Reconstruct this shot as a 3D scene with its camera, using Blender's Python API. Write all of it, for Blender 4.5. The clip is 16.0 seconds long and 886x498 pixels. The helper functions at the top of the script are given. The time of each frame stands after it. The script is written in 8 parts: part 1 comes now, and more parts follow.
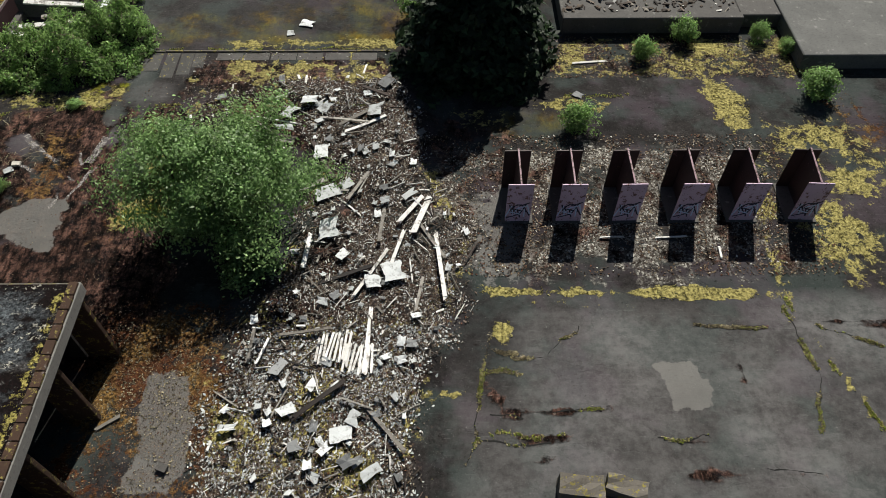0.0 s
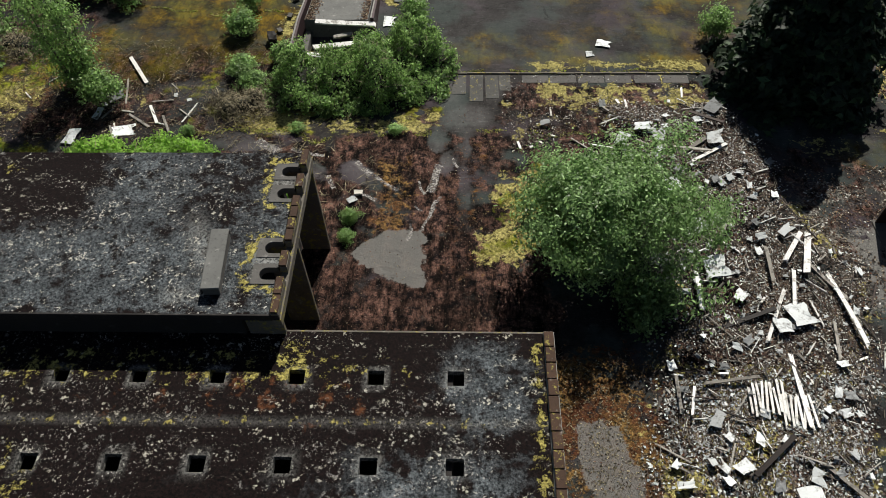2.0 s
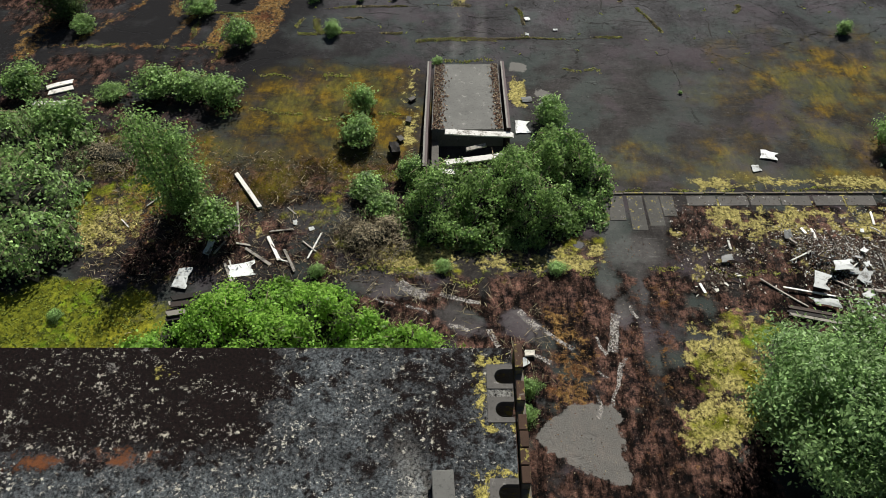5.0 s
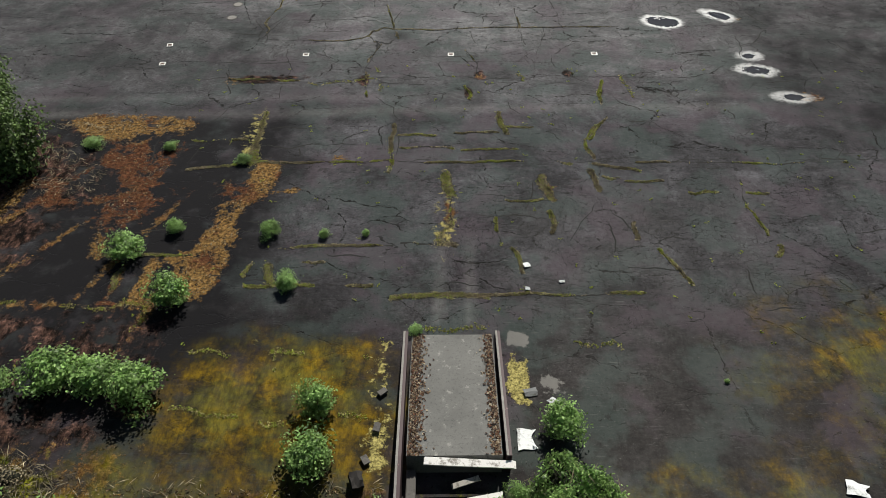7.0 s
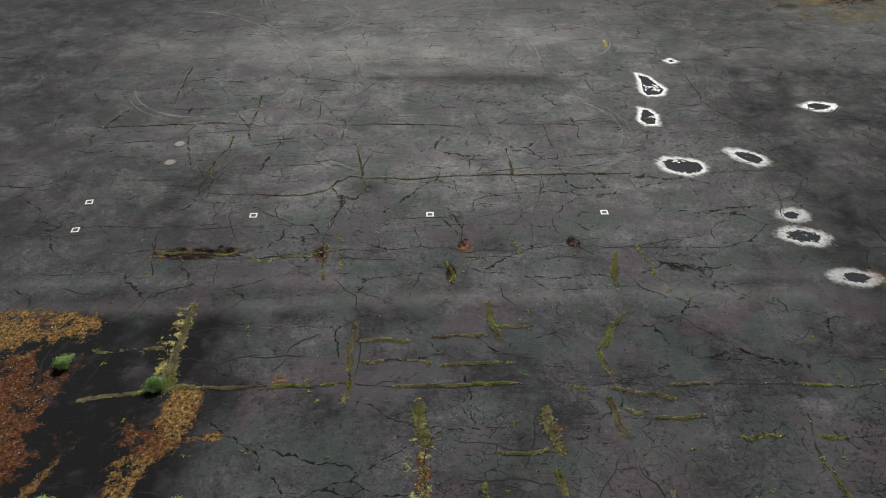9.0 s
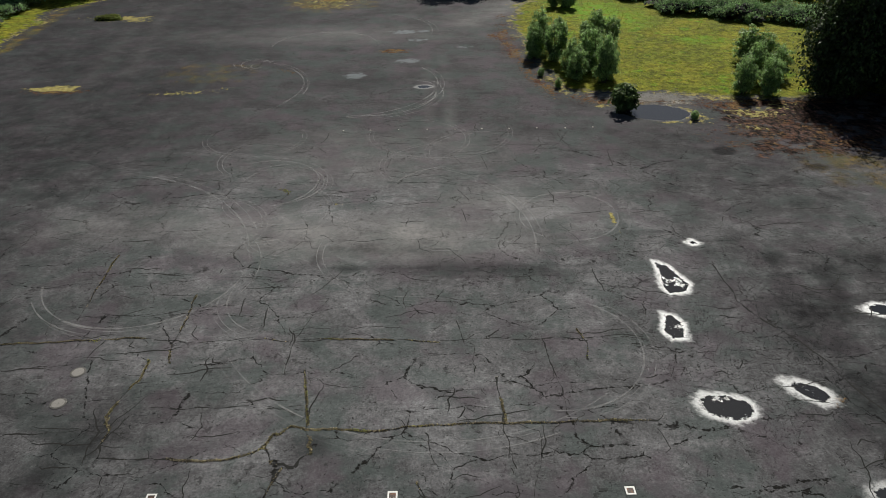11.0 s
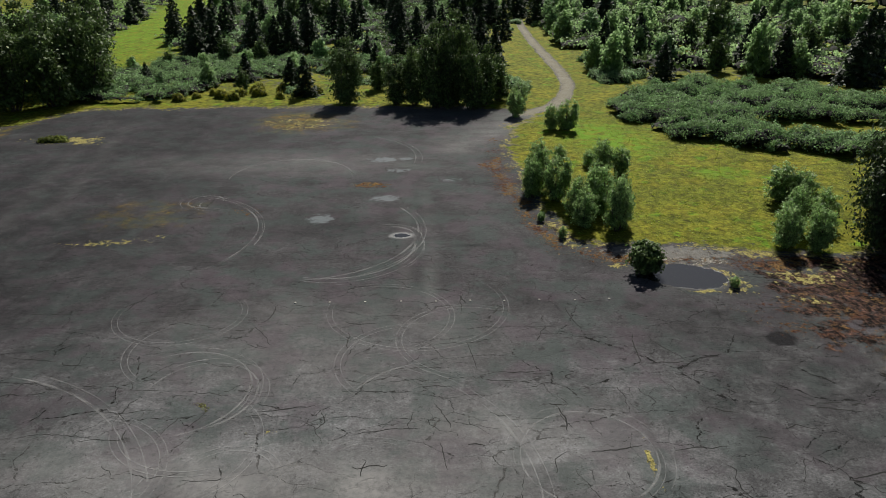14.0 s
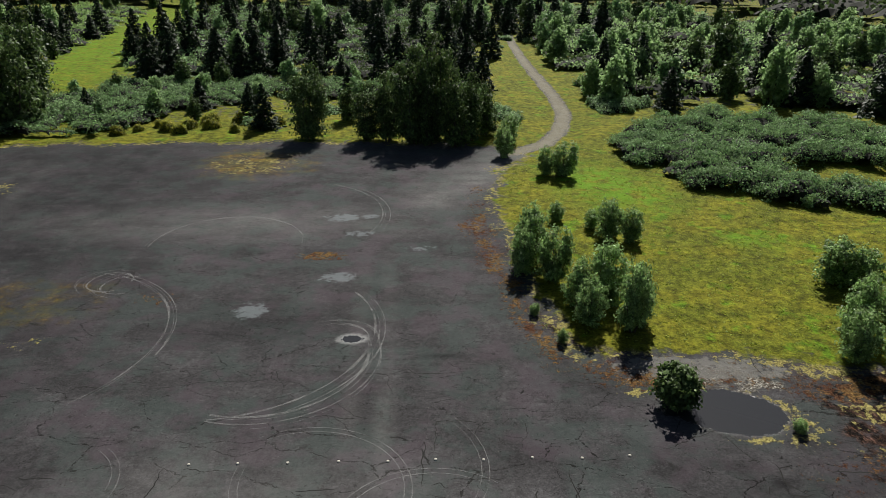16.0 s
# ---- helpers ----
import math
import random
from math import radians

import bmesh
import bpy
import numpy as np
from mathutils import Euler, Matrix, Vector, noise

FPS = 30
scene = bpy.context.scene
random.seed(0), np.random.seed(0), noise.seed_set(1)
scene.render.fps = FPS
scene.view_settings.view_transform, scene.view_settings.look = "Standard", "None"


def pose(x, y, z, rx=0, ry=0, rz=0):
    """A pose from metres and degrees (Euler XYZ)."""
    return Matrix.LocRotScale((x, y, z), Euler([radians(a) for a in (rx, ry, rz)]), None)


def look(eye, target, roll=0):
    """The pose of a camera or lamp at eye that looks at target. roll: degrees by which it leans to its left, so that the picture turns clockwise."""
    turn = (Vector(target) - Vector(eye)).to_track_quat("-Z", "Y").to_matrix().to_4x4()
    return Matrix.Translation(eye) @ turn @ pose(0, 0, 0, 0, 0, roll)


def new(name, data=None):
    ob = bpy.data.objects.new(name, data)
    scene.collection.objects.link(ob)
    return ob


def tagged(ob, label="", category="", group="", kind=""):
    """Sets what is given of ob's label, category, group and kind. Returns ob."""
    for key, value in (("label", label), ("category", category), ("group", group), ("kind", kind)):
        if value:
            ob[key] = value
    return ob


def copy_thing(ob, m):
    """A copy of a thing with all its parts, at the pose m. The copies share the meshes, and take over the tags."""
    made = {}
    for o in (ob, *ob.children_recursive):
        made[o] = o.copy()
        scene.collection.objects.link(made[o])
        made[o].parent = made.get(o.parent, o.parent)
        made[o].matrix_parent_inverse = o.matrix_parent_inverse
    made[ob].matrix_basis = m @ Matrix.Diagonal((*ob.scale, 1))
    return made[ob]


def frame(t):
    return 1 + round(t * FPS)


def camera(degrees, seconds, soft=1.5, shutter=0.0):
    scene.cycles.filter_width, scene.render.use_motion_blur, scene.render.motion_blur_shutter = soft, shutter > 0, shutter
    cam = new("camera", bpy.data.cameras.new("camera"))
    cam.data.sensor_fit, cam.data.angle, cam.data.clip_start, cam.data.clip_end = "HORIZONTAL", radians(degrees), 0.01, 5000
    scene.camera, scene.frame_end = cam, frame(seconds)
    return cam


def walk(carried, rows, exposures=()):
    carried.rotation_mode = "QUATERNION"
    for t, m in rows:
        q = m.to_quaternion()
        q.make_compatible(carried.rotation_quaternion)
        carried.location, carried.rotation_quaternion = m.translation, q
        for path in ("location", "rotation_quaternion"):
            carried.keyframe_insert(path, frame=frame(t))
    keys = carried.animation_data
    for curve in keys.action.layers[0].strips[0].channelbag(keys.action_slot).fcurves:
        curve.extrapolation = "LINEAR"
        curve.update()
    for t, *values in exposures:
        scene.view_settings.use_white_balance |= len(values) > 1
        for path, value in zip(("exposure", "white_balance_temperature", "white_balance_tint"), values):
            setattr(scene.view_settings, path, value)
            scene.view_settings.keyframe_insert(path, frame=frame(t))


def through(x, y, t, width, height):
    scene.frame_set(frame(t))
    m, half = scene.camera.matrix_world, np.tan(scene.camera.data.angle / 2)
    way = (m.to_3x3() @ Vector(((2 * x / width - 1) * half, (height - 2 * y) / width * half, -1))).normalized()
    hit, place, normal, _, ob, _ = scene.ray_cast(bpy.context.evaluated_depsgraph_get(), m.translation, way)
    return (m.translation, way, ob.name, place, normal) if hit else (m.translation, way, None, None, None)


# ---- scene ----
cam = camera(64.5, 16.0, soft=0.55)
PATH = [
    (0, (0.047, -0.075, 20.071), (0.061, 1.154, 18.493), 0.2),
    (0.5, (-2.807, 0.358, 20.044), (-2.803, 1.583, 18.463), -0.0),
    (1, (-6.01, 0.893, 20.058), (-6.023, 2.116, 18.476), -0.4),
    (1.5, (-9.382, 1.294, 20.106), (-9.418, 2.517, 18.524), -1.1),
    (2, (-12.626, 1.621, 20.195), (-12.684, 2.844, 18.613), -1.8),
    (2.5, (-15.432, 1.84, 20.283), (-15.503, 3.065, 18.703), -2.2),
    (3, (-17.627, 1.942, 20.388), (-17.707, 3.168, 18.809), -2.5),
    (3.2, (-18.157, 2.104, 20.416), (-18.242, 3.326, 18.836), -2.8),
    (5.3, (-19.208, 9.418, 20.569), (-19.235, 10.679, 19.018), -1.1),
    (5.5, (-19.23, 10.388, 20.564), (-19.253, 11.663, 19.024), -1.0),
    (6, (-19.197, 13.13, 20.537), (-19.211, 14.432, 19.019), -0.8),
    (6.5, (-19.082, 15.932, 20.487), (-19.09, 17.297, 19.026), -0.5),
    (7, (-18.943, 18.764, 20.489), (-18.945, 20.212, 19.11), -0.4),
    (7.5, (-18.711, 21.54, 20.442), (-18.708, 23.058, 19.14), -0.3),
    (8, (-18.487, 24.13, 20.389), (-18.478, 25.678, 19.123), -0.3),
    (8.2, (-18.419, 25.154, 20.394), (-18.407, 26.701, 19.126), -0.3),
    (10.3, (-17.347, 36.454, 20.487), (-17.329, 38.046, 19.276), -0.5),
    (10.4, (-17.283, 36.991, 20.487), (-17.263, 38.605, 19.306), -0.5),
    (10.5, (-17.211, 37.518, 20.489), (-17.191, 39.153, 19.338), -0.5),
    (11, (-16.812, 40.104, 20.548), (-16.787, 41.816, 19.514), -0.5),
    (11.5, (-16.542, 42.492, 20.571), (-16.511, 44.247, 19.611), -0.4),
    (12, (-16.298, 44.636, 20.647), (-16.264, 46.421, 19.746), -0.3),
    (12.5, (-15.993, 46.758, 20.724), (-15.954, 48.565, 19.869), -0.2),
    (13, (-15.809, 48.929, 20.765), (-15.768, 50.754, 19.948), -0.1),
    (13.5, (-15.708, 51.103, 20.801), (-15.665, 52.928, 19.986), -0.1),
    (14, (-15.576, 53.512, 20.821), (-15.53, 55.339, 20.009), -0.0),
    (14.5, (-15.39, 56.322, 20.833), (-15.338, 58.15, 20.024), 0.1),
    (15, (-15.135, 59.604, 20.848), (-15.077, 61.434, 20.042), 0.1),
    (15.5, (-14.521, 63.367, 20.951), (-14.458, 65.199, 20.152), 0.2),
    (16, (-13.601, 67.237, 21.068), (-13.531, 69.073, 20.277), 0.4),
]
walk(cam, [(t, look(eye, target, roll)) for t, eye, target, roll in PATH],
     [(0, 0.20), (3.5, 0.28), (5.5, 0.26), (8, 0.16), (10.5, -0.06), (12.5, 0.0), (16, 0.08)])

# ---- light ----
SUN_EL, SUN_AZ = radians(45), radians(14)        # azimuth measured from +y towards +x
world = bpy.data.worlds.new("sky")
scene.world = world
world.use_nodes = True
wn = world.node_tree
sky = wn.nodes.new("ShaderNodeTexSky")
sky.sky_type, sky.sun_disc = "NISHITA", False
sky.sun_elevation, sky.sun_rotation = SUN_EL, SUN_AZ
bg = wn.nodes["Background"]
bg.inputs[1].default_value = 0.035
wn.links.new(sky.outputs[0], bg.inputs[0])
sun = new("sun", bpy.data.lights.new("sun", "SUN"))
sun.data.energy, sun.data.angle, sun.data.color = 5.8, radians(0.55), (1.0, 0.96, 0.88)
TO_SUN = Vector((math.sin(SUN_AZ) * math.cos(SUN_EL), math.cos(SUN_AZ) * math.cos(SUN_EL), math.sin(SUN_EL)))
sun.matrix_world = look(TO_SUN * 200, (0, 0, 0))


# ---- node helpers ----
class Mat:
    """A small builder for node materials."""

    def __init__(self, name):
        self.mat = bpy.data.materials.new(name)
        self.mat.use_nodes = True
        self.t = self.mat.node_tree
        self.bsdf = self.t.nodes["Principled BSDF"]
        self.out = self.t.nodes["Material Output"]
        self.geo = self.t.nodes.new("ShaderNodeNewGeometry")
        self.obj = self.t.nodes.new("ShaderNodeObjectInfo")
        self.pos = self.geo.outputs["Position"]

    def put(self, value, socket):
        if isinstance(value, bpy.types.NodeSocket):
            self.t.links.new(value, socket)
        elif isinstance(value, tuple) and len(value) == 3 and socket.type == "RGBA":
            socket.default_value = (*value, 1)
        else:
            socket.default_value = value

    def noise(self, scale, detail=4, rough=0.6, at=None, dist=0.0):
        n = self.t.nodes.new("ShaderNodeTexNoise")
        self.put(at or self.pos, n.inputs["Vector"])
        n.inputs["Scale"].default_value, n.inputs["Detail"].default_value = scale, detail
        n.inputs["Roughness"].default_value, n.inputs["Distortion"].default_value = rough, dist
        return n.outputs[0]

    def cells(self, scale, feature="DISTANCE_TO_EDGE", at=None):
        n = self.t.nodes.new("ShaderNodeTexVoronoi")
        n.feature = "F1" if feature == "COLOR" else feature
        self.put(at or self.pos, n.inputs["Vector"])
        n.inputs["Scale"].default_value = scale
        return n.outputs[0] if feature != "COLOR" else n.outputs[1]

    def math(self, op, a, b=0.0, c=0.0):
        n = self.t.nodes.new("ShaderNodeMath")
        n.operation = op
        for v, s in zip((a, b, c), n.inputs):
            self.put(v, s)
        return n.outputs[0]

    def ramp(self, v, lo, hi, out_lo=0.0, out_hi=1.0, smooth=True):
        n = self.t.nodes.new("ShaderNodeMapRange")
        n.interpolation_type = "SMOOTHSTEP" if smooth else "LINEAR"
        self.put(v, n.inputs[0])
        for k, x in zip((1, 2, 3, 4), (lo, hi, out_lo, out_hi)):
            n.inputs[k].default_value = x
        return n.outputs[0]

    def mix(self, f, a, b):
        n = self.t.nodes.new("ShaderNodeMix")
        n.data_type = "RGBA"
        self.put(f, n.inputs[0])
        self.put(a, n.inputs[6])
        self.put(b, n.inputs[7])
        return n.outputs[2]

    def mixf(self, f, a, b):
        n = self.t.nodes.new("ShaderNodeMix")
        self.put(f, n.inputs[0])
        self.put(a, n.inputs[2])
        self.put(b, n.inputs[3])
        return n.outputs[0]

    def attr(self, name):
        n = self.t.nodes.new("ShaderNodeAttribute")
        n.attribute_name = name
        return n.outputs["Fac"]

    def scaled(self, x, y, z, at=None):
        n = self.t.nodes.new("ShaderNodeVectorMath")
        n.operation = "MULTIPLY"
        self.put(at or self.pos, n.inputs[0])
        n.inputs[1].default_value = (x, y, z)
        return n.outputs[0]

    def local(self):
        n = self.t.nodes.new("ShaderNodeTexCoord")
        return n.outputs["Object"]

    def cover(self, mask, grain, amp=0.7, soft=0.12):
        """A coverage between 0 and 1: the mask broken up by the grain."""
        g = self.ramp(grain, 0.30, 0.70, -amp / 2, amp / 2, False)
        return self.math("MULTIPLY", self.ramp(self.math("ADD", mask, g), 0.5 - soft, 0.5 + soft), self.ramp(mask, 0.02, 0.16))

    def tone(self, col, f, lo, hi, dark, light):
        """The colour made darker or lighter as f goes from lo to hi."""
        n = self.t.nodes.new("ShaderNodeVectorMath")
        n.operation = "SCALE"
        self.put(col, n.inputs[0])
        self.put(self.ramp(f, lo, hi, dark, light, False), n.inputs["Scale"])
        return n.outputs[0]

    def bump(self, height, strength=0.5, distance=0.02):
        n = self.t.nodes.new("ShaderNodeBump")
        n.inputs["Strength"].default_value, n.inputs["Distance"].default_value = strength, distance
        self.put(height, n.inputs["Height"])
        self.t.links.new(n.outputs[0], self.bsdf.inputs["Normal"])

    def done(self, color, rough=0.85, metal=0.0, spec=0.3):
        self.put(color, self.bsdf.inputs["Base Color"])
        self.put(rough, self.bsdf.inputs["Roughness"])
        self.put(metal, self.bsdf.inputs["Metallic"])
        self.put(spec, self.bsdf.inputs["Specular IOR Level"])
        return self.mat


def ground_material():
    m = Mat("ground_surface")
    big, mid, fine = m.noise(0.09, 5), m.noise(0.9, 6, 0.65), m.noise(9, 5, 0.7)
    speck = m.noise(28, 3, 0.8)
    streak = m.noise(1.0, 5, 0.6, m.scaled(0.12, 1.1, 1))
    # asphalt: two ages, mottled, with fine cracks
    y = m.t.nodes.new("ShaderNodeSeparateXYZ")
    m.put(m.pos, y.inputs[0])
    far = m.ramp(m.math("MULTIPLY_ADD", mid, 3.0, y.outputs[1]), 50.5, 62.0)
    beyond = m.ramp(m.math("MULTIPLY_ADD", mid, 6.0, y.outputs[1]), 82, 96)
    old = m.mix(big, (0.024, 0.0238, 0.0264), (0.053, 0.0522, 0.0568))
    grey = m.mix(big, (0.064, 0.0645, 0.067), (0.120, 0.120, 0.123))
    worn = m.mix(big, (0.031, 0.0300, 0.0325), (0.055, 0.0530, 0.055))
    col = m.mix(far, old, m.mix(beyond, grey, worn))
    col = m.mix(far, m.tone(col, m.noise(0.3, 6, 0.7, None, 0.8), 0.38, 0.62, 0.55, 1.4), col)
    col = m.tone(col, y.outputs[1], 98, 135, 1.0, 0.84)
    south = m.ramp(m.math("MULTIPLY_ADD", m.noise(0.35, 5, 0.7), 9.0, y.outputs[1]), 36.5, 46.0, 0.88, 0.0)
    col = m.mix(south, col, m.mix(m.noise(0.8, 6, 0.75), (0.006, 0.0054, 0.0051), (0.026, 0.0225, 0.020)))
    col = m.tone(col, m.noise(0.22, 5, 0.65), 0.36, 0.64, 0.78, 1.24)
    col = m.tone(col, streak, 0.3, 0.7, 0.90, 1.10)
    slabs = m.t.nodes.new("ShaderNodeSeparateColor")
    m.put(m.cells(0.30, "COLOR", m.scaled(0.55, 1.15, 1)), slabs.inputs[0])
    col = m.tone(col, slabs.outputs[0], 0.0, 1.0, 0.84, 1.14)
    slabs2 = m.t.nodes.new("ShaderNodeSeparateColor")
    m.put(m.cells(0.75, "COLOR", m.scaled(0.6, 1.2, 1)), slabs2.inputs[0])
    col = m.tone(col, slabs2.outputs[1], 0.0, 1.0, 0.90, 1.10)
    col = m.tone(col, m.noise(0.55, 6, 0.7, None, 0.6), 0.36, 0.64, 0.84, 1.18)
    col = m.tone(col, m.noise(2.2, 6, 0.75), 0.36, 0.64, 0.80, 1.22)
    col = m.tone(col, m.noise(4.2, 5, 0.7), 0.34, 0.66, 0.78, 1.24)
    col = m.tone(col, fine, 0.32, 0.68, 0.66, 1.36)
    col = m.tone(col, m.noise(15, 4, 0.8), 0.34, 0.66, 0.72, 1.28)
    col = m.mix(m.ramp(m.noise(0.4, 4, 0.6), 0.45, 0.60, 0, 0.50), col, (0.044, 0.061, 0.056))
    col = m.mix(m.ramp(m.noise(0.31, 4, 0.6), 0.49, 0.63, 0, 0.46), col, (0.070, 0.053, 0.065))
    scratch = m.noise(3.0, 4, 0.75, m.scaled(0.35, 2.6, 1))
    col = m.mix(m.ramp(scratch, 0.60, 0.70, 0, 0.30), col, (0.15, 0.15, 0.145))
    col = m.mix(m.ramp(scratch, 0.40, 0.30, 0, 0.50), col, (0.014, 0.014, 0.014))
    blot = m.noise(1.15, 5, 0.72)
    col = m.mix(m.ramp(blot, 0.61, 0.645, 0, 0.6), col, (0.017, 0.0165, 0.016))
    col = m.mix(m.ramp(m.noise(5.5, 4, 0.75), 0.615, 0.65, 0, 0.85), col, (0.008, 0.008, 0.007))
    col = m.mix(m.ramp(m.noise(7.5, 4, 0.75), 0.655, 0.69, 0, 0.6), col, (0.16, 0.155, 0.145))
    col = m.mix(m.ramp(speck, 0.62, 0.7, 0, 0.5), col, (0.17, 0.165, 0.155))

    def warped(amount, scale, at):
        """The place pushed about by a noise, so that cells get ragged edges."""
        v = m.t.nodes.new("ShaderNodeVectorMath")
        v.operation = "MULTIPLY_ADD"
        n = m.t.nodes.new("ShaderNodeTexNoise")
        m.put(m.pos, n.inputs["Vector"])
        n.inputs["Scale"].default_value, n.inputs["Detail"].default_value = scale, 4
        m.put(n.outputs[1], v.inputs[0])
        v.inputs[1].default_value = (amount, amount, 0)
        m.put(at, v.inputs[2])
        return v.outputs[0]
    ragged = warped(0.26, 5.0, warped(0.75, 1.1, m.pos))
    slab_edge = m.cells(0.42, at=m.scaled(0.50, 1.0, 1, ragged))
    part_edge = m.cells(0.95, at=m.scaled(0.6, 1.0, 1, ragged))
    net_edge = m.cells(3.3, at=ragged)
    crackle = m.attr("crackle")
    lumps = m.ramp(m.noise(2.7, 5, 0.75), 0.32, 0.68, -0.014, 0.010, False)
    line1 = m.math("MULTIPLY", m.ramp(m.math("ADD", slab_edge, lumps), 0.000, 0.0055, 1, 0), m.ramp(m.noise(0.33, 3), 0.42, 0.50))
    line3 = m.math("MULTIPLY", m.ramp(m.math("ADD", part_edge, lumps), -0.001, 0.006, 1, 0), m.ramp(m.noise(0.6, 4), 0.48, 0.58))
    line2 = m.math("MULTIPLY", m.ramp(net_edge, 0.008, 0.036, 1, 0), m.cover(crackle, mid, 0.9, 0.2))
    paved = m.math("MULTIPLY", m.ramp(y.outputs[1], 28.0, 36.0, 0.25, 1.0), m.ramp(y.outputs[1], 84.0, 104.0, 1.0, 0.65))
    crack = m.math("MAXIMUM", m.math("MULTIPLY", m.math("MAXIMUM", m.math("MULTIPLY", line1, 0.95), m.math("MULTIPLY", line3, 0.75)), paved), m.math("MULTIPLY", line2, 0.85))
    col = m.mix(crack, col, (0.0060, 0.0056, 0.0048))
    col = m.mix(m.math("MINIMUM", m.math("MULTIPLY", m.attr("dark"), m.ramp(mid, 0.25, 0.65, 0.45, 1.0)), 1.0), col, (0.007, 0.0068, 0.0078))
    col = m.mix(m.math("MULTIPLY", m.attr("dust"), m.ramp(m.math("MULTIPLY_ADD", m.noise(3.4, 5, 0.75), 0.5, m.math("MULTIPLY", m.noise(0.6, 6, 0.72, m.scaled(0.6, 1.2, 1)), 0.5)), 0.36, 0.62, 0.30, 0.90)), col, (0.20, 0.195, 0.19))
    # gravel, rubble and dry litter
    grit = m.cells(15, "COLOR")
    gsep = m.t.nodes.new("ShaderNodeSeparateColor")
    m.put(grit, gsep.inputs[0])
    gcol = m.mix(m.ramp(gsep.outputs[0], 0.2, 0.95), (0.045, 0.038, 0.031), (0.22, 0.21, 0.185))
    gcol = m.mix(m.ramp(gsep.outputs[1], 0.82, 0.92), gcol, (0.46, 0.44, 0.39))
    grav = m.cover(m.attr("gravel"), mid, 0.8, 0.12)
    col = m.mix(grav, col, gcol)
    # dark leaf litter and soil
    scol = m.mix(m.ramp(m.noise(2.4, 7, 0.78), 0.42, 0.60, 0, 1, False), (0.0035, 0.0026, 0.0028), (0.066, 0.036, 0.027))
    scol = m.tone(scol, fine, 0.3, 0.7, 0.5, 1.4)
    scol = m.tone(scol, m.noise(1.7, 6, 0.78, m.scaled(1.5, 0.45, 1)), 0.43, 0.57, 0.14, 2.0)
    scol = m.tone(scol, m.noise(0.5, 5, 0.7), 0.38, 0.62, 1.7, 0.28)
    scol = m.tone(scol, m.noise(16, 4, 0.8), 0.36, 0.64, 0.45, 1.7)
    scol = m.mix(m.ramp(m.noise(11, 4, 0.8), 0.63, 0.66, 0, 0.7), scol, (0.27, 0.23, 0.19))
    soil = m.cover(m.attr("soil"), mid, 0.8, 0.15)
    col = m.mix(soil, col, scol)
    # rust-coloured litter and orange moss
    ocol = m.mix(m.ramp(fine, 0.34, 0.66, 0, 1, False), (0.016, 0.008, 0.005), (0.26, 0.155, 0.050))
    ocol = m.mix(m.ramp(m.math("MULTIPLY_ADD", m.attr("ruddy"), 0.22, m.noise(0.6, 6, 0.7)), 0.50, 0.66), ocol, m.mix(fine, (0.022, 0.009, 0.006), (0.110, 0.042, 0.019)))
    ocol = m.mix(m.ramp(m.noise(16, 4, 0.8, m.scaled(0.5, 1.4, 1)), 0.55, 0.65, 0, 0.6), ocol, (0.34, 0.23, 0.10))
    rust = m.cover(m.attr("rust"), m.noise(2.4, 6, 0.78), 1.25, 0.14)
    ocol = m.tone(ocol, m.noise(5.0, 6, 0.8), 0.38, 0.62, 0.22, 1.7)
    col = m.mix(rust, col, ocol)
    film = m.math("MULTIPLY", m.cover(m.attr("film"), m.noise(0.45, 7, 0.72), 0.9, 0.50), 0.80)
    fcol = m.mix(m.ramp(m.noise(0.75, 7, 0.72), 0.40, 0.62), (0.022, 0.019, 0.005), (0.20, 0.124, 0.003))
    fcol = m.mix(m.ramp(m.noise(0.4, 5, 0.7), 0.44, 0.58, 0, 0.70), fcol, (0.110, 0.098, 0.010))
    fcol = m.tone(fcol, m.noise(3.5, 6, 0.78, m.scaled(1.3, 0.5, 1)), 0.36, 0.64, 0.5, 1.5)
    col = m.mix(film, col, fcol)
    # exposed concrete
    conc = m.math("MULTIPLY", m.cover(m.attr("concrete"), m.noise(1.8, 6, 0.72), 0.85, 0.10), 0.85)
    ccol = m.mix(mid, (0.10, 0.098, 0.092), (0.19, 0.183, 0.17))
    ccol = m.mix(m.ramp(fine, 0.55, 0.75, 0, 0.5), ccol, (0.08, 0.072, 0.062))
    col = m.mix(conc, col, ccol)
    # yellow moss
    mcol = m.mix(m.ramp(fine, 0.34, 0.64, 0, 1, False), (0.026, 0.022, 0.008), (0.48, 0.42, 0.15))
    mcol = m.tone(mcol, m.noise(3.0, 4, 0.7), 0.35, 0.65, 0.7, 1.2)
    moss = m.cover(m.attr("moss"), m.noise(2.2, 6, 0.7), 0.95, 0.09)
    col = m.mix(moss, col, mcol)
    chalk = m.cover(m.attr("chalk"), m.noise(1.6, 5, 0.7), 1.0, 0.2)
    col = m.mix(m.math("MULTIPLY", chalk, 0.42), col, (0.22, 0.25, 0.265))
    # grass
    gr = m.mix(m.ramp(fine, 0.3, 0.7, 0, 1, False), (0.045, 0.058, 0.006), (0.19, 0.205, 0.020))
    gr = m.mix(m.ramp(m.noise(0.22, 5), 0.42, 0.62, 0, 0.85), gr, m.mix(fine, (0.105, 0.105, 0.008), (0.25, 0.235, 0.022)))
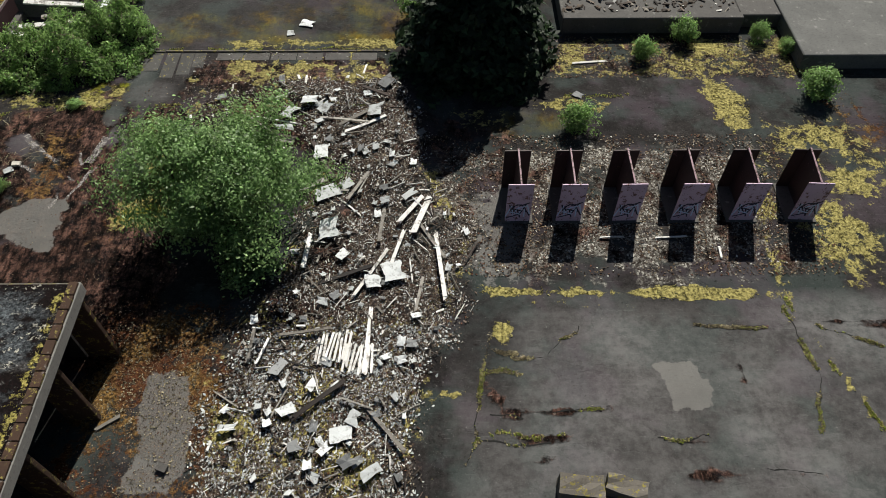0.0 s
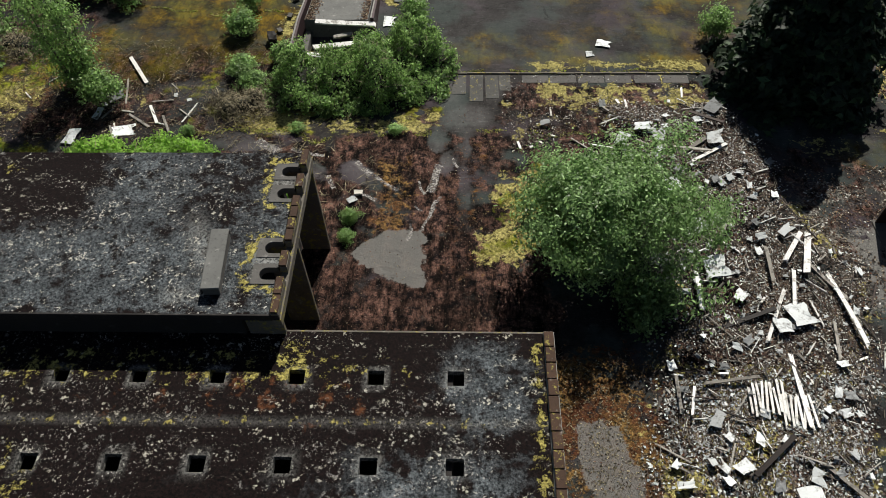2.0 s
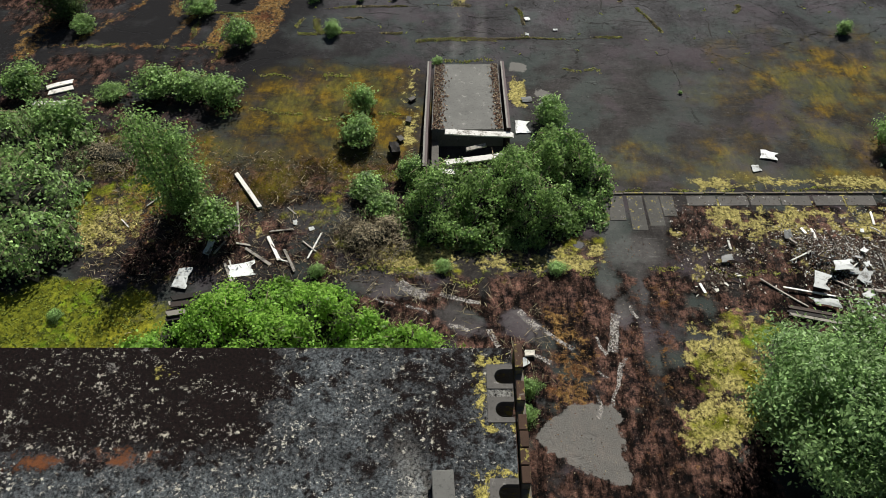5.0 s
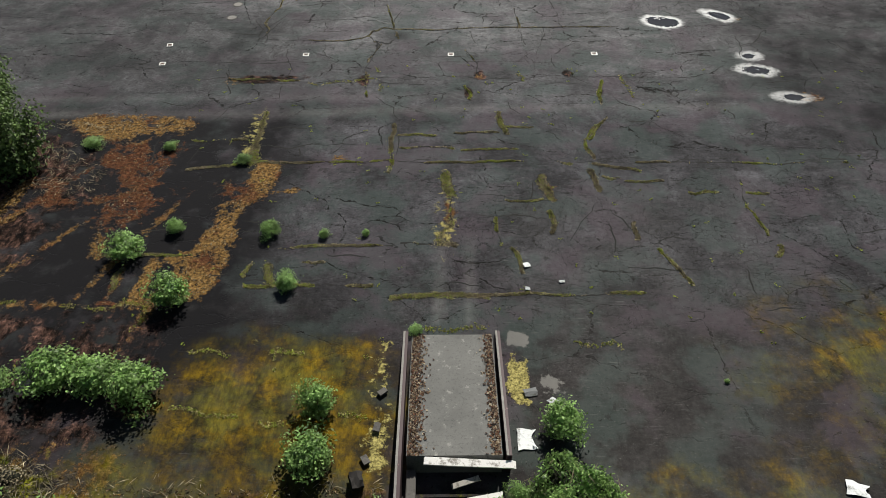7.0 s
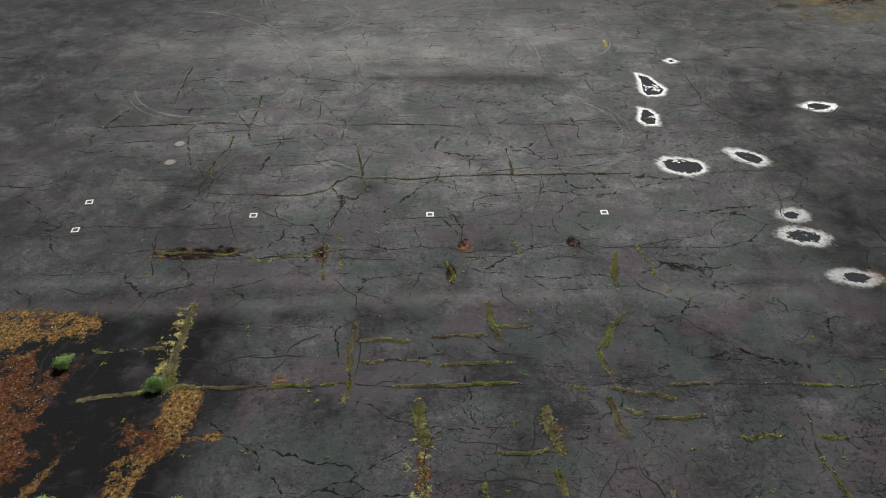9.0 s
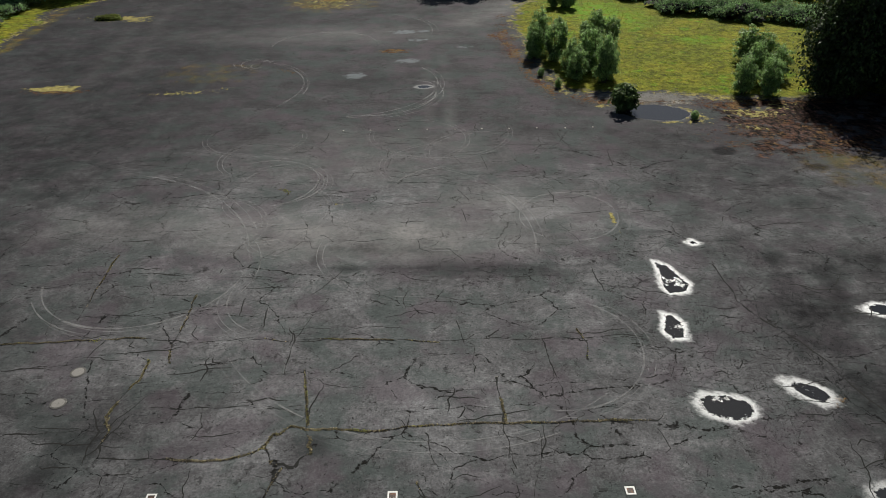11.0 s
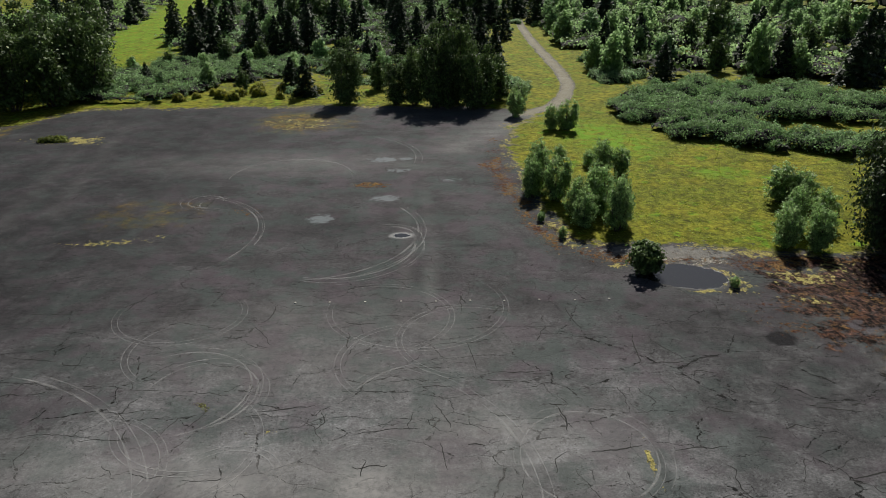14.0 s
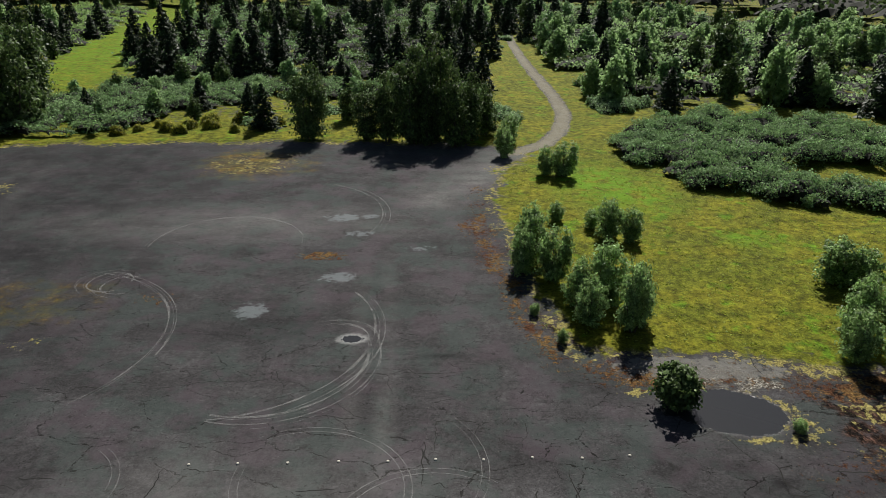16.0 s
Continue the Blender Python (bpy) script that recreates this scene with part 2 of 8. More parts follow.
    gr = m.mix(m.ramp(m.noise(0.35, 5, 0.7), 0.54, 0.66, 0, 0.85), gr, m.mix(fine, (0.06, 0.13, 0.006), (0.14, 0.27, 0.015)))
    gr = m.mix(m.ramp(m.noise(0.5, 5, 0.7, m.scaled(1, 0.6, 1)), 0.58, 0.70, 0, 0.25), gr, (0.095, 0.060, 0.018))
    gr = m.tone(gr, m.noise(1.3, 6, 0.75), 0.36, 0.64, 0.36, 1.45)
    gr = m.tone(gr, m.noise(5, 5, 0.75), 0.34, 0.66, 0.68, 1.35)
    gr = m.mix(m.math("MULTIPLY", m.attr("lush"), m.ramp(m.noise(0.7, 5, 0.7), 0.36, 0.58)), gr, m.mix(fine, (0.06, 0.14, 0.006), (0.17, 0.33, 0.018)))
    grass = m.cover(m.attr("grass"), mid, 0.7, 0.15)
    col = m.mix(grass, col, gr)
    way = m.cover(m.attr("track"), m.noise(1.8, 6, 0.75), 0.8, 0.3)
    col = m.mix(way, col, m.mix(m.ramp(fine, 0.3, 0.7), (0.12, 0.112, 0.085), (0.27, 0.25, 0.195)))
    # puddles with white salt rims: signed distance in metres
    wob = m.math("ADD", m.ramp(m.noise(0.85, 6, 0.68), 0.28, 0.72, -0.15, 0.15, False), m.ramp(m.noise(4.5, 5, 0.7), 0.28, 0.72, -0.11, 0.11, False))
    sd = m.math("ADD", m.math("ADD", m.attr("pool"), wob), 0.08)
    water = m.ramp(sd, -0.05, 0.02, 1, 0)
    rim = m.math("MULTIPLY", m.math("MULTIPLY", m.ramp(sd, 0.04, 0.36, 1, 0), m.attr("salt")), m.ramp(m.noise(3.1, 5, 0.7), 0.28, 0.46))
    col = m.mix(rim, col, m.mix(m.ramp(speck, 0.3, 0.6), (0.42, 0.43, 0.43), (0.86, 0.87, 0.86)))
    # water: scum, with some sky reflection painted into its grey and pale patches
    scum_and_sky = m.math("MULTIPLY", m.attr("salt"), m.ramp(m.noise(1.1, 6, 0.72), 0.57, 0.62, 0, 0.75))
    col = m.mix(water, col, m.mix(scum_and_sky, m.mix(m.attr("salt"), (0.026, 0.027, 0.029), (0.016, 0.017, 0.018)), (0.50, 0.52, 0.52)))
    wet = m.ramp(sd, 0.0, 0.6, 1, 0)
    water = m.math("MULTIPLY", water, m.math("SUBTRACT", 1.0, m.math("MULTIPLY", scum_and_sky, 0.8)))
    rgh = m.mixf(water, m.mixf(m.math("MULTIPLY", wet, 0.4), 0.85, 0.45), 0.06)
    h = m.math("ADD", m.math("MULTIPLY", fine, 0.5), m.math("MULTIPLY", crack, -0.9))
    veg = m.math("MAXIMUM", m.math("MAXIMUM", moss, rust), m.math("MAXIMUM", grass, m.math("MAXIMUM", soil, grav)))
    h = m.math("ADD", h, m.math("MULTIPLY", m.math("MULTIPLY", veg, speck), 2.4))
    h = m.math("MULTIPLY", h, m.math("SUBTRACT", 1.0, water))
    m.bump(h, 0.6, 0.03)
    m.put(m.math("MULTIPLY", m.math("SUBTRACT", 1.0, m.math("MAXIMUM", veg, water)), 0.10), m.bsdf.inputs["Sheen Weight"])
    m.put(0.40, m.bsdf.inputs["Sheen Roughness"])
    return m.done(col, rgh, 0.0, m.mixf(water, 0.06, 0.5))


def stone_material(name, lo, hi, moss=0.0, lichen=0.3, scale=1.0):
    m = Mat(name)
    big, fine, speck = m.noise(0.8 * scale, 6), m.noise(11 * scale, 5, 0.7), m.noise(30, 3, 0.8)
    col = m.mix(big, lo, hi)
    col = m.mix(m.ramp(fine, 0.5, 0.75, 0, 0.6), col, tuple(0.45 * c for c in lo))
    col = m.mix(m.ramp(m.noise(3.2, 5, 0.7), 0.60, 0.68, 0, lichen), col, (0.40, 0.39, 0.36))
    if moss:
        col = m.mix(m.ramp(m.noise(4.5, 6, 0.75), 0.64 - 0.2 * moss, 0.70 - 0.2 * moss), col, m.mix(fine, (0.10, 0.085, 0.02), (0.34, 0.29, 0.075)))
    m.bump(m.math("ADD", fine, speck), 0.5, 0.012)
    return m.done(col, 0.9)


def roof_material(name, near_grey):
    m = Mat(name)
    big, mid, fine = m.noise(0.35, 5), m.noise(1.6, 6, 0.7), m.noise(13, 4, 0.8)
    grain = m.ramp(fine, 0.38, 0.66, 0, 1, False)
    felt = m.mix(grain, (0.0016, 0.0011, 0.0012), (0.0115, 0.0065, 0.0062))
    bare = m.mix(grain, (0.008, 0.010, 0.012), (0.120, 0.134, 0.142))
    bare = m.tone(bare, m.noise(2.6, 6, 0.75), 0.36, 0.64, 0.55, 1.55)
    bare = m.mix(m.ramp(mid, 0.45, 0.66), bare, felt)
    col = m.mix(m.cover(m.attr("bare"), mid, 0.85, 0.15), felt, bare)
    spots = m.math("MULTIPLY", m.ramp(m.noise(6.5, 4, 0.75), 0.582, 0.612), m.ramp(m.noise(1.1, 5, 0.7, m.scaled(0.6, 1.5, 1)), 0.49, 0.60))
    col = m.mix(m.math("MULTIPLY", spots, 0.85), col, m.mix(fine, (0.24, 0.22, 0.17), (0.70, 0.67, 0.57)))
    col = m.mix(m.math("MULTIPLY", m.attr("pale"), m.ramp(fine, 0.35, 0.6)), col, (0.33, 0.33, 0.31))
    fleck = m.math("MULTIPLY", m.ramp(m.noise(12, 3, 0.8), 0.60, 0.635), m.ramp(m.noise(1.0, 6, 0.75, m.scaled(0.7, 1.6, 1)), 0.48, 0.60))
    col = m.mix(m.math("MULTIPLY", fleck, 0.9), col, (0.50, 0.48, 0.43))
    crust = m.math("MULTIPLY", m.ramp(m.noise(4.2, 5, 0.8), 0.57, 0.61), m.ramp(m.noise(0.7, 5, 0.7), 0.51, 0.62))
    col = m.mix(m.math("MULTIPLY", crust, 0.7), col, m.mix(grain, (0.05, 0.046, 0.044), (0.34, 0.33, 0.31)))
    moss = m.cover(m.attr("moss"), m.noise(3.0, 7, 0.8), 1.35, 0.07)
    col = m.mix(moss, col, m.mix(grain, (0.07, 0.060, 0.014), (0.56, 0.49, 0.15)))
    rust = m.cover(m.attr("rust"), mid, 0.8, 0.15)
    col = m.mix(rust, col, (0.11, 0.042, 0.018))
    m.bump(m.math("ADD", fine, m.math("MULTIPLY", m.math("ADD", moss, spots), 1.2)), 0.7, 0.03)
    return m.done(col, 0.9, 0.0, 0.1)


def wood_material(name, lo, hi, worn=(0.2, 0.17, 0.14)):
    m = Mat(name)
    at = m.local()
    grain = m.noise(7, 6, 0.7, m.scaled(0.6, 9, 9, at))
    col = m.mix(m.obj.outputs["Random"], lo, hi)
    col = m.mix(m.ramp(grain, 0.55, 0.75, 0, 0.6), col, worn)
    col = m.mix(m.ramp(m.noise(3.4, 6, 0.75), 0.50, 0.66, 0, 0.85), col, tuple(0.45 * c for c in worn))
    m.bump(grain, 0.5, 0.006)
    return m.done(col, 0.75)


def leaf_material(name, dark, light, dry=None, gloss=0.5, through=0.35):
    m = Mat(name)
    isl = m.geo.outputs["Random Per Island"]
    col = m.mix(m.math("POWER", isl, 1.7), tuple(0.7 * c for c in dark), tuple(1.2 * c for c in light))
    col = m.tone(col, m.noise(1.3, 4), 0.36, 0.64, 1.5, 0.4)
    if dry:
        col = m.mix(m.ramp(isl, 0.93, 0.96), col, dry)
    col = m.mix(m.math("MULTIPLY", m.obj.outputs["Random"], 0.3), col, light)
    m.done(col, gloss, 0.0, 0.22)
    tr = m.t.nodes.new("ShaderNodeBsdfTranslucent")
    m.put(m.mix(0.6, col, tuple(min(0.9, 2.0 * c) for c in light)), tr.inputs[0])
    mx = m.t.nodes.new("ShaderNodeMixShader")
    mx.inputs[0].default_value = through
    m.t.links.new(m.bsdf.outputs[0], mx.inputs[1])
    m.t.links.new(tr.outputs[0], mx.inputs[2])
    m.t.links.new(mx.outputs[0], m.out.inputs[0])
    return m.mat


def island_material(name, colours, rough=0.85):
    """Loose bits: each island takes one of a row of colours."""
    m = Mat(name)
    r = m.t.nodes.new("ShaderNodeValToRGB")
    r.color_ramp.interpolation = "CONSTANT"
    while len(r.color_ramp.elements) < len(colours):
        r.color_ramp.elements.new(0.5)
    for k, c in enumerate(colours):
        r.color_ramp.elements[k].position = k / len(colours)
        r.color_ramp.elements[k].color = (*c, 1)
    m.put(m.geo.outputs["Random Per Island"], r.inputs[0])
    col = m.mix(m.ramp(m.noise(9, 4), 0.5, 0.7, 0, 0.5), r.outputs[0], (0.10, 0.085, 0.07))
    return m.done(col, rough)


def faint_material(name, colour, amount, scale=1.6, lo=0.13, hi=0.36):
    """A thin worn film that lets the ground show through."""
    m = Mat(name)
    m.done(colour, 0.85)
    f = m.ramp(m.math("MULTIPLY", m.noise(scale, 5, 0.7), m.noise(14, 3, 0.7)), lo, hi, 0.0, amount)
    tp = m.t.nodes.new("ShaderNodeBsdfTransparent")
    mx = m.t.nodes.new("ShaderNodeMixShader")
    m.put(f, mx.inputs[0])
    m.t.links.new(tp.outputs[0], mx.inputs[1])
    m.t.links.new(m.bsdf.outputs[0], mx.inputs[2])
    m.t.links.new(mx.outputs[0], m.out.inputs[0])
    return m.mat


def paint_material(name, base, under, chips=0.6):
    m = Mat(name)
    col = m.mix(m.noise(1.5, 5), base, tuple(0.7 * c for c in base))
    col = m.mix(m.ramp(m.noise(4.5, 6, 0.75), chips, chips + 0.06), col, under)
    m.bump(m.noise(20, 4), 0.3, 0.005)
    return m.done(col, 0.6)


GROUND = ground_material()
CONCRETE = stone_material("weathered_concrete", (0.14, 0.135, 0.125), (0.25, 0.24, 0.22))
RAMP = stone_material("worn_ramp_concrete", (0.060, 0.061, 0.058), (0.17, 0.17, 0.16), lichen=0.3)
DARK_CONC = stone_material("stained_concrete", (0.055, 0.052, 0.050), (0.12, 0.115, 0.105))
MOSSY_CONC = stone_material("mossy_concrete", (0.07, 0.06, 0.05), (0.17, 0.155, 0.13), moss=0.5)
BRICK = stone_material("brown_coping", (0.022, 0.014, 0.010), (0.075, 0.040, 0.024), moss=0.40)
ROOF = roof_material("roof_felt", True)
WHITE_WOOD = wood_material("white_painted_wood", (0.52, 0.51, 0.48), (0.80, 0.79, 0.76), (0.38, 0.34, 0.28))
GREY_WOOD = wood_material("grey_weathered_wood", (0.11, 0.10, 0.085), (0.36, 0.34, 0.30), (0.08, 0.065, 0.05))
DARK_WOOD = wood_material("charred_wood", (0.012, 0.010, 0.009), (0.05, 0.035, 0.028), (0.02, 0.016, 0.013))
SHEET = wood_material("pale_sheet", (0.34, 0.36, 0.36), (0.70, 0.73, 0.73), (0.24, 0.22, 0.19))
GREY_SHEET = wood_material("grey_sheet", (0.10, 0.105, 0.105), (0.28, 0.29, 0.29), (0.08, 0.075, 0.065))
PAVER = stone_material("worn_paving", (0.028, 0.027, 0.025), (0.10, 0.098, 0.09), moss=0.30, lichen=0.4)
BARK = stone_material("bark", (0.05, 0.042, 0.034), (0.12, 0.10, 0.085), lichen=0.4, scale=3)
PINK = paint_material("pink_paint", (0.62, 0.46, 0.58), (0.16, 0.08, 0.075), 0.54)
# web's shaded face painted near-black over rust; ramp walls use it as rust
WEBPAINT = paint_material("rust_and_shade_black", (0.045, 0.024, 0.026), (0.16, 0.085, 0.09), 0.62)
# near-black: shade on walls and eave painted in; the ramp's dark block too
SHADE_DARK = stone_material("shade_dark_concrete", (0.010, 0.009, 0.009), (0.030, 0.027, 0.025), lichen=0.05)
# back plate: rust, with the shade on its face darkened into the colour
SHADED_RUST = paint_material("shade_dark_rusted_plate", (0.035, 0.020, 0.018), (0.12, 0.07, 0.07), 0.62)
EDGE = paint_material("mauve_edge", (0.30, 0.19, 0.22), (0.07, 0.035, 0.03), 0.50)
GRAFFITI = paint_material("pale_spray_paint", (0.62, 0.72, 0.92), (0.30, 0.25, 0.34), 0.7)
DARK_SPRAY = paint_material("dark_spray_paint", (0.03, 0.03, 0.06), (0.10, 0.07, 0.09), 0.75)
IRON = paint_material("rusty_iron", (0.05, 0.03, 0.022), (0.13, 0.055, 0.025), 0.5)
WHITE_PAINT = paint_material("white_line_paint", (0.70, 0.70, 0.67), (0.15, 0.145, 0.14), 0.60)
CRACK = faint_material("crack_filling", (0.006, 0.006, 0.005), 1.0, 1.5, 0.09, 0.17)
TYRE = faint_material("tyre_scuffs", (0.30, 0.30, 0.295), 0.46, 0.9)
SMEAR = faint_material("pale_smears", (0.30, 0.28, 0.26), 0.8, 3.2)
RUBBLE = island_material("rubble_bits", [(0.50, 0.49, 0.46), (0.135, 0.105, 0.085), (0.030, 0.022, 0.017), (0.20, 0.18, 0.15), (0.060, 0.040, 0.028), (0.095, 0.070, 0.055), (0.045, 0.032, 0.022), (0.62, 0.61, 0.57), (0.018, 0.014, 0.012),
                                         (0.08, 0.062, 0.046), (0.032, 0.024, 0.018), (0.10, 0.082, 0.062), (0.025, 0.018, 0.014)])
LITTER = island_material("leaf_litter", [(0.07, 0.04, 0.02), (0.17, 0.12, 0.07), (0.035, 0.02, 0.013), (0.24, 0.20, 0.14), (0.10, 0.04, 0.02), (0.03, 0.016, 0.01), (0.05, 0.03, 0.02)])
MOSSBIT = leaf_material("moss_and_weeds", (0.085, 0.075, 0.024), (0.40, 0.36, 0.155), None, 0.9, 0.15)
GRASSBIT = leaf_material("grass_blades", (0.09, 0.13, 0.016), (0.30, 0.36, 0.05), (0.3, 0.24, 0.1), 0.7, 0.3)
LAWN = leaf_material("lawn_blades", (0.070, 0.090, 0.014), (0.20, 0.24, 0.040), None, 0.8, 0.2)
WILLOW = leaf_material("willow_leaves", (0.020, 0.050, 0.017), (0.25, 0.39, 0.145), None, 0.45, 0.30)
LEAF = leaf_material("shrub_leaves", (0.024, 0.062, 0.017), (0.27, 0.42, 0.135), None, 0.5, 0.32)
BRIGHT = leaf_material("bright_bramble_leaves", (0.036, 0.092, 0.016), (0.27, 0.46, 0.085), None, 0.5, 0.45)
BRAMBLE = leaf_material("bramble_leaves", (0.013, 0.034, 0.012), (0.30, 0.50, 0.20), None, 0.65, 0.18)
FARLEAF = leaf_material("alder_leaves", (0.016, 0.034, 0.010), (0.120, 0.192, 0.054), None, 0.6, 0.13)
IVY = leaf_material("ivy_leaves", (0.009, 0.020, 0.007), (0.070, 0.115, 0.034), None, 0.6, 0.06)
ALDER = leaf_material("young_alder_leaves", (0.020, 0.050, 0.014), (0.31, 0.48, 0.17), None, 0.5, 0.26)
PALELEAF = leaf_material("pale_willow_leaves", (0.050, 0.100, 0.032), (0.25, 0.37, 0.16), None, 0.6, 0.5)
NEEDLE = leaf_material("conifer_needles", (0.006, 0.014, 0.007), (0.030, 0.056, 0.022), None, 0.6, 0.12)
GORSE = leaf_material("gorse_flowers", (0.045, 0.075, 0.012), (0.30, 0.31, 0.030), (0.60, 0.42, 0.015), 0.7, 0.2)
DEADTWIG = leaf_material("dry_stems", (0.09, 0.072, 0.045), (0.30, 0.26, 0.17), None, 0.8, 0.0)
# near-black shell colour: the shade between leaves, painted onto thicket cores
SHADE = stone_material("painted_inner_shade", (0.008, 0.010, 0.006), (0.016, 0.018, 0.010), lichen=0.0)
PALE_ROCK = stone_material("pale_broken_stone", (0.36, 0.34, 0.30), (0.6, 0.57, 0.5), lichen=0.0)

RNG = np.random.default_rng(7)


# ---- mesh helpers ----
class MB:
    """Collects vertices and faces for one mesh."""

    def __init__(self):
        self.v, self.f, self.n = [], [], 0

    def add(self, verts, faces):
        self.v.append(np.asarray(verts, float))
        self.f.extend([tuple(int(i) + self.n for i in q) for q in faces])
        self.n += len(verts)
        return self

    def box(self, c, s, turn=None, chamfer=0.0):
        x, y, z = (0.5 * k for k in s)
        b = min(chamfer, 0.45 * min(s))
        if b > 0:
            pts = []
            for sx in (-1, 1):
                for sy in (-1, 1):
                    for sz in (-1, 1):
                        pts += [(sx * x, sy * (y - b), sz * (z - b)), (sx * (x - b), sy * y, sz * (z - b)), (sx * (x - b), sy * (y - b), sz * z)]
            k = lambda i, j, l, a: 3 * (4 * i + 2 * j + l) + a
            fs = [[k(0, 0, 0, 0), k(0, 0, 1, 0), k(0, 1, 1, 0), k(0, 1, 0, 0)], [k(1, 0, 0, 0), k(1, 1, 0, 0), k(1, 1, 1, 0), k(1, 0, 1, 0)],
                  [k(0, 0, 0, 1), k(1, 0, 0, 1), k(1, 0, 1, 1), k(0, 0, 1, 1)], [k(0, 1, 0, 1), k(0, 1, 1, 1), k(1, 1, 1, 1), k(1, 1, 0, 1)],
                  [k(0, 0, 0, 2), k(0, 1, 0, 2), k(1, 1, 0, 2), k(1, 0, 0, 2)], [k(0, 0, 1, 2), k(1, 0, 1, 2), k(1, 1, 1, 2), k(0, 1, 1, 2)]]
            for i in (0, 1):
                for j in (0, 1):
                    fs += [[k(0, i, j, 1), k(1, i, j, 1), k(1, i, j, 2), k(0, i, j, 2)], [k(i, 0, j, 0), k(i, 1, j, 0), k(i, 1, j, 2), k(i, 0, j, 2)],
                           [k(i, j, 0, 0), k(i, j, 1, 0), k(i, j, 1, 1), k(i, j, 0, 1)]]
                    for l in (0, 1):
                        fs.append([k(i, j, l, 0), k(i, j, l, 1), k(i, j, l, 2)])
            p = np.array(pts)
        else:
            p = np.array([(i, j, l) for i in (-x, x) for j in (-y, y) for l in (-z, z)])
            fs = [(0, 1, 3, 2), (4, 6, 7, 5), (0, 4, 5, 1), (2, 3, 7, 6), (0, 2, 6, 4), (1, 5, 7, 3)]
        if turn is not None:
            r = np.array(turn.to_3x3())
            p = p @ r.T
        return self.add(p + np.array(c), fs)

    def tube(self, path, radii, sides=6):
        path = np.asarray(path, float)
        rings, m = [], len(path)
        for i in range(m):
            d = path[min(i + 1, m - 1)] - path[max(i - 1, 0)]
            d = d / (np.linalg.norm(d) + 1e-9)
            u = np.cross(d, (0.31, 0.95, 0.05))
            u /= np.linalg.norm(u) + 1e-9
            w = np.cross(d, u)
            a = np.arange(sides) * 2 * np.pi / sides
            rings.append(path[i] + radii[i] * (np.cos(a)[:, None] * u + np.sin(a)[:, None] * w))
        fs = [(i * sides + j, i * sides + (j + 1) % sides, (i + 1) * sides + (j + 1) % sides, (i + 1) * sides + j) for i in range(m - 1) for j in range(sides)]
        fs.append(tuple(range((m - 1) * sides, m * sides)))
        return self.add(np.concatenate(rings), fs)

    def mesh(self, name, smooth=False):
        me = bpy.data.meshes.new(name)
        v = np.concatenate(self.v) if self.v else np.zeros((0, 3))
        me.from_pydata(v.tolist(), [], self.f)
        bm = bmesh.new()
        bm.from_mesh(me)
        bmesh.ops.recalc_face_normals(bm, faces=bm.faces)
        bm.to_mesh(me)
        bm.free()
        if smooth:
            me.polygons.foreach_set("use_smooth", [True] * len(me.polygons))
        return me


def quads_mesh(name, v, mat):
    """One mesh of loose quads from an array (n, 4, 3)."""
    n = len(v)
    me = bpy.data.meshes.new(name)
    me.vertices.add(4 * n)
    me.vertices.foreach_set("co", np.asarray(v, np.float32).reshape(-1))
    me.loops.add(4 * n)
    me.loops.foreach_set("vertex_index", np.arange(4 * n, dtype=np.int32))
    me.polygons.add(n)
    me.polygons.foreach_set("loop_start", np.arange(0, 4 * n, 4, dtype=np.int32))
    me.update(calc_edges=True)
    me.materials.append(mat)
    return me


def leaf_quads(centres, normals, size, rng, aspect=1.6, spread=0.6):
    """Leaf-shaped quads (kites) at the centres, facing roughly along the normals."""
    n = len(centres)
    nn = normals + rng.normal(0, spread, (n, 3))
    nn /= np.linalg.norm(nn, axis=1, keepdims=True) + 1e-9
    d = np.cross(nn, rng.normal(0, 1, (n, 3)))
    d /= np.linalg.norm(d, axis=1, keepdims=True) + 1e-9
    w = np.cross(nn, d)
    s = (size * rng.uniform(0.6, 1.35, n))[:, None]
    a, b = 0.5 * s * aspect * d, 0.5 * s * w
    fold = 0.18 * s * nn
    return np.stack([centres - a, centres + b + 0.12 * a + fold, centres + a, centres - b + 0.12 * a + fold], 1)


def part(name, data, mat, parent, label=""):
    me = data.mesh(name) if isinstance(data, MB) else data
    if not me.materials:
        me.materials.append(mat)
    ob = new(name, me)
    ob.parent = parent
    return tagged(ob, label)


def thing(name, x, y, z, label, category, group="", kind="", turn=0.0):
    ob = new(name)
    ob.empty_display_size = 0.2
    ob.matrix_world = pose(x, y, z, 0, 0, turn)
    return tagged(ob, label, category, group, kind)


def solid(name, data, mat, label, category, group="", kind="", at=None):
    me = data.mesh(name) if isinstance(data, MB) else data
    if not me.materials:
        me.materials.append(mat)
    ob = new(name, me)
    if at is not None:
        ob.matrix_world = at
    return tagged(ob, label, category, group, kind)


# ---- the lie of the land ----
def vnoise(x, y, scale, seed=0):
    """Smooth value noise between 0 and 1, on arrays."""
    x, y = np.asarray(x, float) * scale + 1000 + 17 * seed, np.asarray(y, float) * scale + 1000 + 31 * seed
    i, j = np.floor(x).astype(np.int64), np.floor(y).astype(np.int64)
    u, v = x - i, y - j
    u, v = u * u * (3 - 2 * u), v * v * (3 - 2 * v)

    def h(a, b):
        k = (a * 374761393 + b * 668265263 + seed * 974634) & 0x7FFFFFFF
        k = ((k ^ (k >> 13)) * 1274126177) & 0x7FFFFFFF
        return ((k ^ (k >> 16)) & 0xFFFF) / 65535.0
